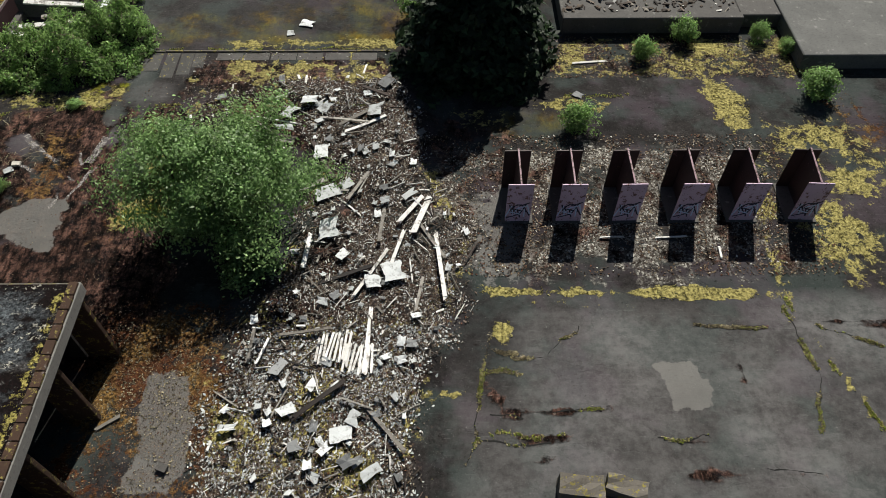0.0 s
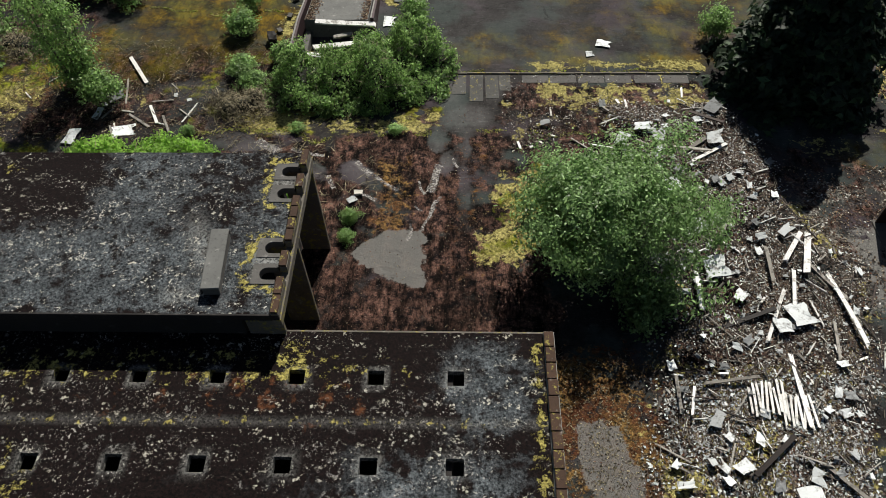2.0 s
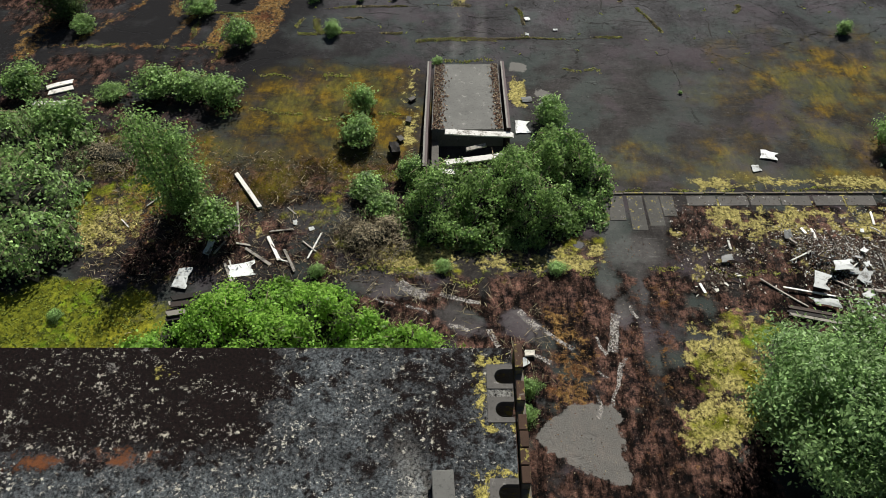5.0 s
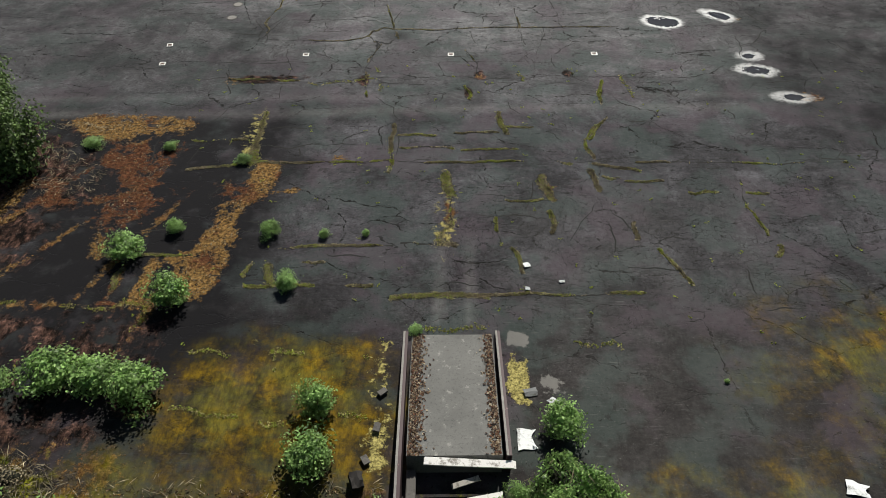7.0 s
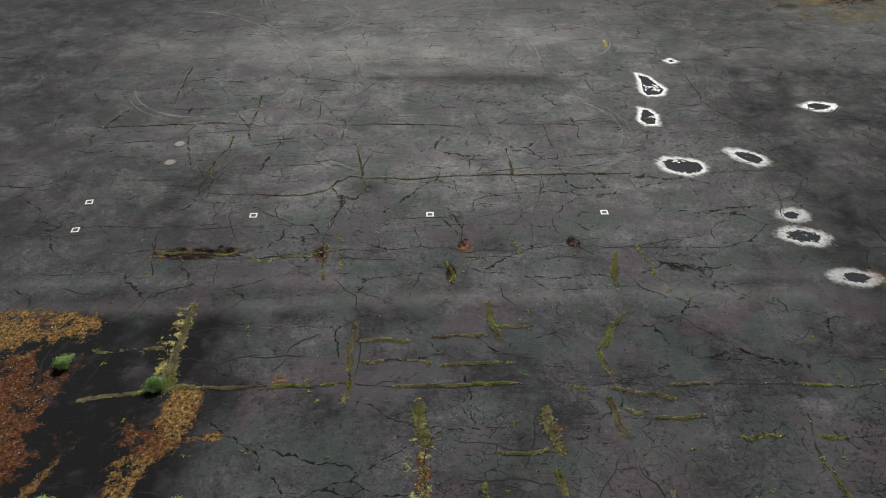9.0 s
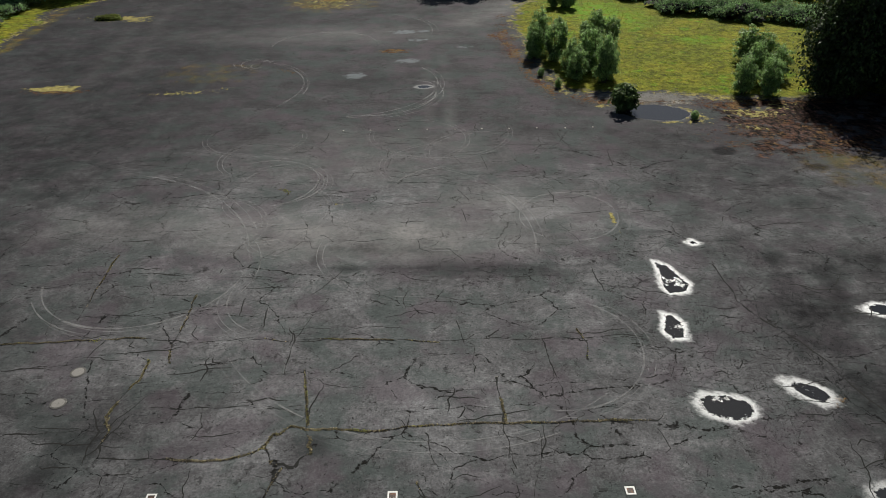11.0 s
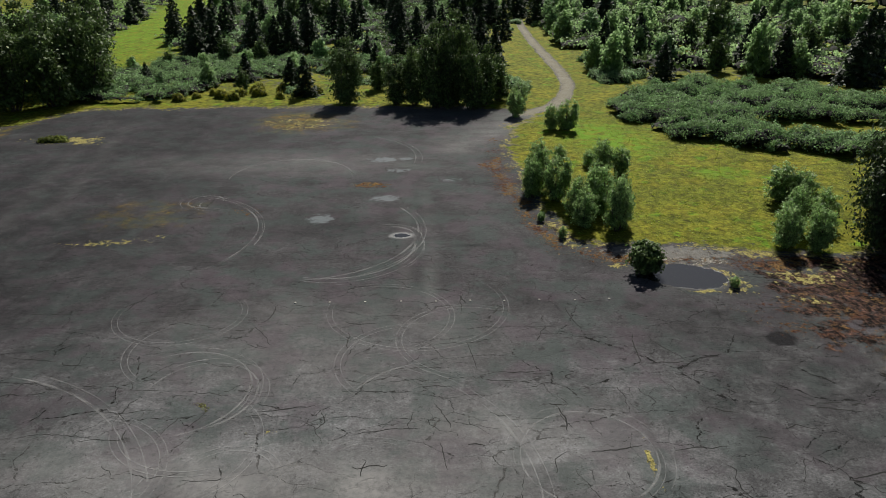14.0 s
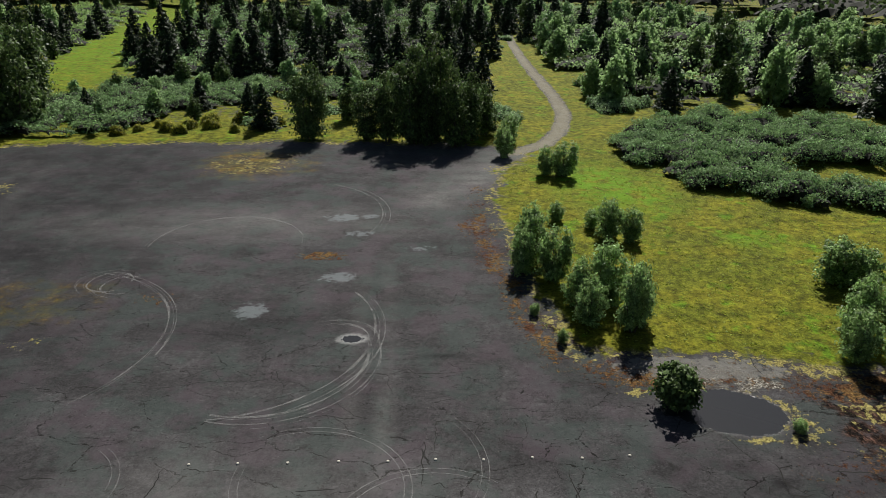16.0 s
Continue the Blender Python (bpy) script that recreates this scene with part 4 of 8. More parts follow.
    # some rects paint plant shadow by the ramp and lens fall-off far west
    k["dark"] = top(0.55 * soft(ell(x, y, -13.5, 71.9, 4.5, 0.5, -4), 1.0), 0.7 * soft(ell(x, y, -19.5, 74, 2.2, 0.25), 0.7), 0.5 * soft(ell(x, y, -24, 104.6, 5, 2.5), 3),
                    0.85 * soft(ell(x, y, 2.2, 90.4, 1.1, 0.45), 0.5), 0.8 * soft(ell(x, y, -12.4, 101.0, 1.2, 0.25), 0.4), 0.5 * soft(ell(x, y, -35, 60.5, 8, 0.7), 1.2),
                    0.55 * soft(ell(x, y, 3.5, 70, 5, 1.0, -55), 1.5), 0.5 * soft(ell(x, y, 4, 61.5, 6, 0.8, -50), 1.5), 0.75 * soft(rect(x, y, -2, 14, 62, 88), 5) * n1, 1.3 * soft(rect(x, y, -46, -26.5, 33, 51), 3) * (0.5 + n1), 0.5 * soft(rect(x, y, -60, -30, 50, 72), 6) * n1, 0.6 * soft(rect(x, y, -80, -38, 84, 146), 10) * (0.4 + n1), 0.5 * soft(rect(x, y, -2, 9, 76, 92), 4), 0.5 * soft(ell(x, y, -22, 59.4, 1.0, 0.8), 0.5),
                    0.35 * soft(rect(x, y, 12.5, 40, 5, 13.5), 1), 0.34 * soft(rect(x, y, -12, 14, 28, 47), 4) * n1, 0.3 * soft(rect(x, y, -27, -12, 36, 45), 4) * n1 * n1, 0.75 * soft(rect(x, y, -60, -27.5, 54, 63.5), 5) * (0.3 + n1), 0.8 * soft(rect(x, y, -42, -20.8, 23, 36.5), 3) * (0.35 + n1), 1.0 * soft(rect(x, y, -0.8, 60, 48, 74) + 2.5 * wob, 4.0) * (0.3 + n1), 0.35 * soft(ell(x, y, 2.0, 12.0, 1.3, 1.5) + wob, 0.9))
    k["crackle"] = top(0.95 * soft(ell(x, y, -3, 68, 5.5, 9), 3), 0.6 * soft(ell(x, y, -12, 72, 9, 3), 3), 0.3 * soft(rect(x, y, -14, -4, 56, 68), 4) * (0.4 + n1), 0.72 * soft(rect(x, y, -20, 6, 36, 46), 4) * (0.4 + n1),
                       0.5 * soft(ell(x, y, 5, 84, 10, 6), 4), 0.4 * soft(ell(x, y, -10, 97, 6, 4), 4))
    clear = top(*[soft(ell(x, y, *q) + 0.35 * wob, 0.4) for q in ((-22.0, 22.8, 1.2, 0.5, -25), (-19.0, 21.4, 0.95, 0.5, -35), (-16.8, 21.1, 0.85, 0.4, -50), (-12.5, 24.3, 1.0, 0.85), (-13.7, 22.7, 0.3, 0.9),
                                                       (-13.4, 21.6, 0.35, 0.6), (-12.5, 22.8, 0.18, 0.8), (-24.9, 26.1, 1.9, 0.55), (-13.2, 26.2, 0.5, 1.3), (-11.3, 26.4, 0.3, 0.9), (-12.6, 20.2, 0.2, 1.1))])
    for key in ("soil", "moss", "rust", "gravel", "film"):
        k[key] = k[key] * (1 - 0.8 * clear)
    k["dust"] = top(k["dust"], 0.24 * clear)
    slab = poly(x, y, [(-5.4, 79.9), (-1.1, 79.7), (-2.8, 75.7), (-5.5, 75.7)]) + 0.4 * wob
    k["crackle"] = k["crackle"] * (1 - soft(slab, 0.4))
    k["dark"] = top(k["dark"] * (1 - 0.7 * soft(slab, 0.4)), 0.5 * near(np.abs(slab), 0.12, 0.4), 0.55 * near(seg(x, y, 0.6, 80.8, 2.6, 76.4) + 0.3 * wob, 0.45, 0.4), 0.6 * near(seg(x, y, -22.2, 72.2, -6.8, 72.2) + 0.8 * wob, 0.3, 0.5),
                    1.4 * soft(ell(x, y, 4.5, 87.4, 0.9, 0.8) + 0.3 * wob, 0.3), 1.2 * soft(ell(x, y, 9.9, 84.4, 1.0, 0.5) + 0.3 * wob, 0.3),
                    *[0.9 * soft(ell(x, y, px, py, rx, ry) + 0.6 * wob, 0.3) for px, py, rx, ry in ((-29.1, 74.7, 0.7, 0.12), (-24.6, 75.1, 0.35, 0.15), (-20.5, 74.4, 1.0, 0.5), (-22.4, 74.4, 0.45, 0.25), (-23.3, 73.3, 0.25, 0.4), (-23.2, 79.9, 0.7, 0.25), (-20.8, 77.8, 0.25, 0.12))],
                    0.72 * soft(rect(x, y, -100, -36, 56, 150), 14) * (0.5 + n1), 0.35 * soft(rect(x, y, -1, 40, 56, 92), 3) * (0.5 + n1))
    k["moss"] = top(k["moss"], 0.6 * soft(ell(x, y, -5.9, 77.6, 0.2, 1.5) + 0.3 * wob, 0.3), 0.42 * soft(ell(x, y, -23.2, 79.9, 0.6, 0.15), 0.4))
    for key, sc, amt in (("moss", 0.8, 0.9), ("rust", 0.7, 0.8), ("soil", 0.5, 0.6), ("gravel", 0.8, 0.6), ("film", 0.4, 0.5), ("dust", 0.5, 0.7)):
        k[key] = k[key] * (1 + amt * (fnoise(x, y, sc, 151) - 0.52) * 2)
    pool, salt = np.full(x.shape, 5.0), np.zeros(x.shape)
    for d, s in [(ell(x, y, *q[:5]), q[5]) for q in POOLS] + [(poly(x, y, q) + 0.22, 1) for q in SALT_PANS]:
        near_it = d < pool
        pool, salt = np.where(near_it, d, pool), np.where(near_it, s, salt)
    k["lush"] = top(0.95 * soft(ell(x, y, 4.5, 131, 4.5, 7, 15), 5), 0.6 * soft(ell(x, y, 13, 117, 2.5, 2), 2), 0.7 * soft(ell(x, y, -90, 260, 40, 90), 30))
    k["track"] = np.where(y > 139, 0.95 * near(tr + 0.6 * wob, 0.85, 1.5), 0)
    k["chalk"] = np.maximum.reduce([0.8 * soft(ell(x, y, *q), 0.7) for q in PALE])
    k["ruddy"] = top(soft(poly(x, y, RED_LITTER) + 0.6 * wob, 1.0), 0.35 * (x > -14) * (y < 26), 0.3 * (y > 84))
    k["pool"], k["salt"] = pool, salt
    return k


def axis(stops):
    """Grid lines with a spacing of their own between stops: (from, to, step)."""
    return np.unique(np.round(np.concatenate([np.arange(a, b, s) for a, b, s in stops] + [np.array([stops[-1][1]])]), 4))


gx = axis([(-2400, -400, 400), (-400, -120, 40), (-120, -66, 2.0), (-66, -42, 0.5), (-42, -7, 0.25), (-7, 0, 0.125), (0, 21, 0.25), (21, 45, 0.8), (45, 120, 3), (120, 400, 40), (400, 2400, 400)])
gy = axis([(-2400, -400, 400), (-400, -40, 40), (-40, 4, 2.0), (4, 30, 0.2), (30, 60, 0.25), (60, 76, 0.125), (76, 106, 0.25), (106, 150, 0.5), (150, 200, 1.2), (200, 340, 4), (340, 600, 40), (600, 3000, 400)])
GX, GY = np.meshgrid(gx, gy)
fx, fy = GX.ravel(), GY.ravel()
nx, ny = len(gx), len(gy)
gme = bpy.data.meshes.new("ground")
gme.vertices.add(nx * ny)
gme.vertices.foreach_set("co", np.stack([fx, fy, height(fx, fy)], 1).astype(np.float32).ravel())
ii, jj = np.meshgrid(np.arange(nx - 1), np.arange(ny - 1))
c0 = (jj * nx + ii).ravel()
gq = np.stack([c0, c0 + 1, c0 + nx + 1, c0 + nx], 1).astype(np.int32)
gme.loops.add(gq.size)
gme.loops.foreach_set("vertex_index", gq.ravel())
gme.polygons.add(len(gq))
gme.polygons.foreach_set("loop_start", np.arange(0, gq.size, 4, dtype=np.int32))
gme.update(calc_edges=True)
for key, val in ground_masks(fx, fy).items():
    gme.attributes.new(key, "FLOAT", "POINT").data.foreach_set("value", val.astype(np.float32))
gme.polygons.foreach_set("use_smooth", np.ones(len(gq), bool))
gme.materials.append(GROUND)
ground = tagged(new("ground", gme), "cracked grey asphalt yard with moss, puddles and grassy verges", "ground", kind="structure")


# ---- buildings ----
def roof_sheet(name, x0, x1, y0, y1, z, holes, masks, parent, label, thick=0.22):
    """A flat roof slab with real openings; holes: (x0, x1, y0, y1)."""
    cut = lambda a, b, ks: np.unique(np.round(np.concatenate([np.linspace(a, b, int((b - a) / 0.2) + 1), np.array(ks, float)]), 4))
    xs, ys = cut(x0, x1, [h[0] for h in holes] + [h[1] for h in holes]), cut(y0, y1, [h[2] for h in holes] + [h[3] for h in holes])
    X, Y = np.meshgrid(xs, ys)
    Z = z + 0.03 * (fnoise(X, Y, 0.7, 21) - 0.5)
    m, faces = len(xs), []
    for j in range(len(ys) - 1):
        for i in range(m - 1):
            cx, cy = 0.5 * (xs[i] + xs[i + 1]), 0.5 * (ys[j] + ys[j + 1])
            if not any(a < cx < b and c < cy < d for a, b, c, d in holes):
                faces.append((j * m + i, j * m + i + 1, (j + 1) * m + i + 1, (j + 1) * m + i))
    me = bpy.data.meshes.new(name)
    me.from_pydata(np.stack([X.ravel(), Y.ravel(), Z.ravel()], 1).tolist(), [], faces)
    for key, val in masks(X.ravel(), Y.ravel()).items():
        me.attributes.new(key, "FLOAT", "POINT").data.foreach_set("value", np.asarray(val, np.float32))
    me.materials.append(ROOF)
    ob = new(name, me)
    ob.parent = parent
    mod = ob.modifiers.new("thickness", "SOLIDIFY")
    mod.thickness, mod.offset = thick, -1
    return tagged(ob, label)


def building_low():
    """The lower flat-roofed building: two rows of square roof lights, open bays on its end."""
    b = thing("flat_roofed_building", 0, 0, 0, "low derelict building, mossy black felt roof with square holes", "building")
    X0, X1, Y0, Y1, Z = -27.0, -10.2, 1.0, 11.55, 3.6
    holes = [(-25.62 + 2.1 * i, -25.18 + 2.1 * i, y - 0.21, y + 0.21) for i in range(7) for y in (10.17, 7.8, 5.4, 3.0)]

    def masks(x, y):
        n = fnoise(x, y, 0.5, 31)
        return {
            "moss": np.maximum.reduce([0.56 * soft(ell(x, y, -26.2, 8.8, 1.3, 2.2), 2.0), 0.56 * soft(ell(x, y, -25.0, 7.0, 1.6, 1.2), 1.2), 0.66 * near(np.abs(x + 10.62), 0.14, 0.35) * (y < 11.2), 0.42 * near(np.abs(y - 8.9), 0.06, 0.2),
                                       0.46 * near(np.abs(y - 10.7), 0.2, 0.6) * (x < -16), 0.5 * soft(ell(x, y, -17.2, 10.6, 0.5, 0.7), 0.5), 0.40 * near(np.abs(y - 10.3), 0.3, 0.8) * (x < -14)]),
            "bare": np.maximum.reduce([0.72 * soft(ell(x, y, -12.0, 9.9, 1.5, 1.6), 1.4), 0.72 * soft(rect(x, y, -15.6, -10.9, 4.0, 8.3), 1.6), 0.34 * soft(rect(x, y, -20, -15, 5, 8.6), 2.0) * (0.4 + n)]),
            "pale": np.maximum.reduce([0.3 * near(np.abs(y - 8.9), 0.02, 0.10), np.zeros_like(x)] + [0.42 * near(np.maximum(np.abs(x - (h[0] + h[1]) / 2), np.abs(y - (h[2] + h[3]) / 2)), 0.27, 0.12) for h in holes[:28]]),
            "rust": 0.28 * soft(ell(x, y, -18, 9.6, 5, 0.8), 1.0)}
    roof_sheet("roof", X0, X1 - 0.26, Y0, Y1, Z, holes, masks, b, "black felt roof with lichen spots and yellow moss")
    part("eave_strip", MB().box(((X0 + X1) / 2, Y1 + 0.03, Z - 0.14), (X1 - X0, 0.06, 0.26), chamfer=0.01), MOSSY_CONC, b)
    fascia = part("fascia", MB().box((X1 - 0.10, (Y0 + Y1) / 2, Z - 0.16), (0.30, Y1 - Y0 + 0.1, 0.46), chamfer=0.03), CONCRETE, b, "pale grey concrete edge beam")
    rng = np.random.default_rng(41)
    for i in range(22):
        y = Y1 - 0.24 - 0.475 * i
        part("coping_stone", MB().box((X1 - 0.10 + rng.normal(0, 0.01), y, Z + 0.11), (0.26, 0.455, 0.08 + 0.02 * rng.random()), chamfer=0.015), BRICK, fascia, "dark brown mossy coping" if i == 0 else "")
    # walls coloured near-black for the shade under the roof and in the bays
    part("wall", MB().box(((X0 + X1) / 2 - 0.5, Y1 - 0.22, 1.69), (X1 - X0 - 1.2, 0.25, 3.38)), SHADE_DARK, b)
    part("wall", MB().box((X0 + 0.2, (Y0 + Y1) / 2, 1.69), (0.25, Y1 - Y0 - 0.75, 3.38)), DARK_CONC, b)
    part("wall", MB().box(((X0 + X1) / 2 - 0.5, Y0 + 0.22, 1.69), (X1 - X0 - 1.2, 0.25, 3.38)), SHADE_DARK, b)
    part("wall", MB().box((X1 - 2.8, (Y0 + Y1) / 2, 1.69), (0.25, Y1 - Y0 - 0.75, 3.38)), SHADE_DARK, b)
    for y in (11.3, 9.1, 6.7, 4.3, 1.9):
        part("pilaster", MB().box((X1 - 0.55, y, 1.68), (1.0, 0.16, 3.36), chamfer=0.02), BRICK, b, "red-brown pier between the open bays")


def notch_frame(x0, x1, y0, y1, z):
    """A thin concrete pad with an arched hole that opens towards the coping."""
    n = 12
    cy, r = (y0 + y1) / 2, 0.5 * (y1 - y0) - 0.035
    a = np.linspace(math.pi / 2, 1.5 * math.pi, n)
    inner = np.r_[[(x1, cy + r)], np.c_[x0 + 0.035 + r + r * np.cos(a), cy + r * np.sin(a)], [(x1, cy - r)]]
    outer = np.r_[[(x1, y1 + 0.10)], np.c_[np.clip(x0 + r + 7 * r * np.cos(a), x0 - 0.16, None), np.clip(cy + 7 * r * np.sin(a), y0 - 0.10, y1 + 0.10)], [(x1, y0 - 0.10)]]
    m = n + 2
    v = np.concatenate([np.c_[outer, np.full(m, z)], np.c_[inner, np.full(m, z)], np.c_[inner, np.full(m, z - 0.24)], np.c_[outer, np.full(m, z - 0.05)]])
    f = []
    for i in range(m - 1):
        f += [(i, i + 1, m + i + 1, m + i), (m + i, m + i + 1, 2 * m + i + 1, 2 * m + i), (3 * m + i, 3 * m + i + 1, i + 1, i)]
    return MB().add(v, f)


def building_high():
    """The taller flat-roofed building behind it, with scalloped slots beside its end beam."""
    b = thing("flat_roofed_building", 0, 0, 0, "taller derelict building with a grey weathered flat roof and end piers", "building")
    X0, X1, Y0, Y1, Z = -33.0, -17.45, 11.40, 17.38, 4.7
    notches = (16.55, 15.65, 13.6, 12.7)
    slots = [(X1 - 0.78, X1 - 0.28, y - 0.24, y + 0.24) for y in notches]

    def masks(x, y):
        n = fnoise(x, y, 0.4, 51)
        moss = np.zeros_like(x)
        for yy in (16.1, 13.15):
            ring = np.maximum(np.abs(x - X1 + 0.62) - 0.42, np.abs(y - yy) - 0.80)
            moss = np.maximum(moss, 0.72 * near(np.abs(ring - 0.1), 0.13, 0.3))
        return {
            "moss": np.maximum(moss, 0.6 * soft(ell(x, y, -26.6, 16.6, 0.25, 0.15), 0.3)),
            "bare": np.maximum.reduce([0.72 * soft(rect(x, y, -40, -17, 11, 14.6), 1.6), 0.62 * soft(rect(x, y, -24, -17, 13, 18), 2.0) * (0.5 + n)]),
            "pale": np.maximum(0.55 * soft(ell(x, y, -20.1, 13.8, 0.2, 0.7, 20), 0.5), 0.5 * soft(ell(x, y, -20.3, 12.0, 0.3, 0.2), 0.4)) + 0.6 * near(np.abs(x - X1 + 0.6), 0.35, 0.3) * ((np.abs(y - 16.1) < 0.7) | (np.abs(y - 13.15) < 0.7)),
            "rust": 0.5 * soft(ell(x, y, -27.5, 14.3, 2.2, 0.3), 0.5)}
    roof = roof_sheet("roof", X0, X1 - 0.28, Y0, Y1, Z, slots, masks, b, "grey weathered felt roof with dark lichen")
    fascia = part("fascia", MB().box((X1 - 0.10, (Y0 + Y1) / 2, Z - 0.36), (0.24, Y1 - Y0 + 0.12, 0.34), chamfer=0.03), MOSSY_CONC, b, "stained concrete edge beam")
    ends = [Y0 - 0.04] + [y + d for y in reversed(notches) for d in (-0.17, 0.17)] + [Y1 + 0.04]
    rng = np.random.default_rng(43)
    for ya, yb in zip(ends[::2], ends[1::2]):
        part("upstand", MB().box((X1 - 0.11, (ya + yb) / 2, Z - 0.06), (0.20, yb - ya, 0.27), chamfer=0.02), MOSSY_CONC, b)
        n = max(1, round((yb - ya) / 0.47))
        for i in range(n):
            w = (yb - ya) / n
            part("coping_stone", MB().box((X1 - 0.11 + rng.normal(0, 0.008), ya + (i + 0.5) * w, Z + 0.115), (0.21, w - 0.02, 0.07 + 0.02 * rng.random()), chamfer=0.015), BRICK, fascia)
    for h in slots:
        part("scupper", notch_frame(h[0], h[1], h[2], h[3], Z + 0.022), DARK_CONC, roof, "arched hole in a mossy concrete pad" if h is slots[0] else "")
    # eave and walls below carry their shade as a near-black colour
    part("eave_strip", MB().box(((X0 + X1) / 2, Y0 - 0.02, Z - 0.12), (X1 - X0, 0.06, 0.24), chamfer=0.01), SHADE_DARK, b)
    part("wall", MB().box(((X0 + X1) / 2 - 0.5, Y0 + 0.2, 2.24), (X1 - X0 - 1.2, 0.25, 4.48)), SHADE_DARK, b)
    part("wall", MB().box(((X0 + X1) / 2 - 0.5, Y1 - 0.2, 2.24), (X1 - X0 - 1.2, 0.25, 4.48)), SHADE_DARK, b)
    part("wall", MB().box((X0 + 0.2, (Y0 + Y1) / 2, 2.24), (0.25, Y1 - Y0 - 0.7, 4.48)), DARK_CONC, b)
    part("wall", MB().box((X1 - 2.7, (Y0 + Y1) / 2, 2.24), (0.25, Y1 - Y0 - 0.7, 4.48)), SHADE_DARK, b)
    for y in (17.25, 14.2, 11.55):
        part("pilaster", MB().box((X1 - 0.52, y, 2.12), (1.0, 0.14, 4.24), chamfer=0.02), MOSSY_CONC, b, "thin mossy end pier")
    v = thing("roof_vent", -19.40, 12.98, Z, "long weathered concrete vent box standing on the flat roof", "vent", turn=4)
    part("body", MB().box((0, 0, 0.13), (0.44, 1.96, 0.30), chamfer=0.015), DARK_CONC, v)
    part("lid", MB().box((0, 0.01, 0.31), (0.50, 2.04, 0.07), pose(0, 0, 0, 0.6, 0.8, 0), 0.02), RAMP, v, "worn pale lid slab")


building_low()
building_high()


# ---- tank supports ----
def tank_support():
    s = thing("tank_support", 0, 0, 0, "mauve-painted steel tank support with spray-painted front plate", "support", "row of tank supports")
    front = part("front_plate", MB().box((0, -0.85, 1.0), (0.92, 0.06, 2.0), chamfer=0.01), PINK, s)
    part("back_plate", MB().box((0, 0.85, 1.0), (0.98, 0.06, 2.0), chamfer=0.01), SHADED_RUST, s, "rusty back plate with shade painted into its colour")
    web = MB()
    top = [(-0.82, 2.0), (-0.5, 2.02), (0.5, 2.12), (0.82, 2.16)]
    vs = [(dx, y, z) for dx in (-0.025, 0.025) for y, z in [(-0.82, 0.0)] + top + [(0.82, 0.0)]]
    web.add(vs, [(0, 1, 2, 3, 4, 5), (11, 10, 9, 8, 7, 6)] + [(i, (i + 1) % 6, (i + 1) % 6 + 6, i + 6) for i in range(6)])
    part("web_plate", web, WEBPAINT, s, "rusty web plate painted near-black for its shaded face")
    part("web_cap", MB().box((0, -0.02, 2.07), (0.06, 1.62, 0.03), pose(0, 0, 0, 5, 0, 0)), EDGE, s, "worn mauve top edge")
    part("base_plate", MB().box((0, 0, 0.03), (1.15, 1.95, 0.05), chamfer=0.01), DARK_CONC, s)
    rng = np.random.default_rng(5)
    for k in range(11):
        dx, dz = -0.36 + 0.072 * k, 0.62 + 0.10 * math.sin(2.1 * k)
        q = MB().box((dx, -0.886, dz), (0.05, 0.006, rng.uniform(0.3, 0.7)), pose(0, 0, 0, 0, rng.uniform(-30, 30), 0))
        part("sprayed_stroke", q, (GRAFFITI, DARK_SPRAY)[k % 2], front, "pale blue spray-paint stroke" if k % 2 == 0 else "dark blue spray-paint stroke")
    for k in range(5):
        q = MB().box((-0.2 + 0.1 * k, -0.889, 0.35 + 0.16 * k), (rng.uniform(0.25, 0.5), 0.005, 0.05), pose(0, 0, 0, 0, rng.uniform(-25, 25), 0))
        part("sprayed_stroke", q, (DARK_SPRAY, GRAFFITI)[k % 2], front)
    line = MB()
    for k in range(7):
        a = math.radians(30 * k)
        line.box((0.24 * math.cos(a), -0.884, 0.62 + 0.34 * math.sin(a)), (0.20, 0.004, 0.05), pose(0, 0, 0, 0, 90 - math.degrees(a), 0))
    part("sprayed_outline", line, DARK_SPRAY, front)
    return s


first = tank_support()
first.matrix_world = pose(3.0, 17.70, 0)
for px, a in ((4.9, 0), (7.0, 1), (9.2, 0), (11.4, -1), (13.65, -3)):
    copy_thing(first, pose(px, 17.70, 0, 0, 0, a))


def rough_block(name, size, mat, label, category, at, seed, group=""):
    """A chipped concrete block."""
    bm = bmesh.new()
    bmesh.ops.create_cube(bm, size=1)
    bmesh.ops.scale(bm, vec=size, verts=bm.verts)
    bmesh.ops.subdivide_edges(bm, edges=bm.edges, cuts=2, use_grid_fill=True)
    rng = np.random.default_rng(seed)
    for v in bm.verts:
        v.co += Vector(rng.normal(0, 0.025, 3) * min(1.0, 3 * min(size)))
    me = bpy.data.meshes.new(name)
    bm.to_mesh(me)
    bm.free()
    return solid(name, me, mat, label, category, group, at=at)


rough_block("concrete_block", (1.25, 0.62, 0.55), MOSSY_CONC, "broken mossy concrete block lying on the slab", "block", pose(4.05, 6.75, 0.25, 0, 0, -6), 1)
rough_block("concrete_block", (1.15, 0.5, 0.42), MOSSY_CONC, "broken mossy concrete block lying on the slab", "block", pose(5.35, 6.75, 0.2, 0, 3, -14), 2)

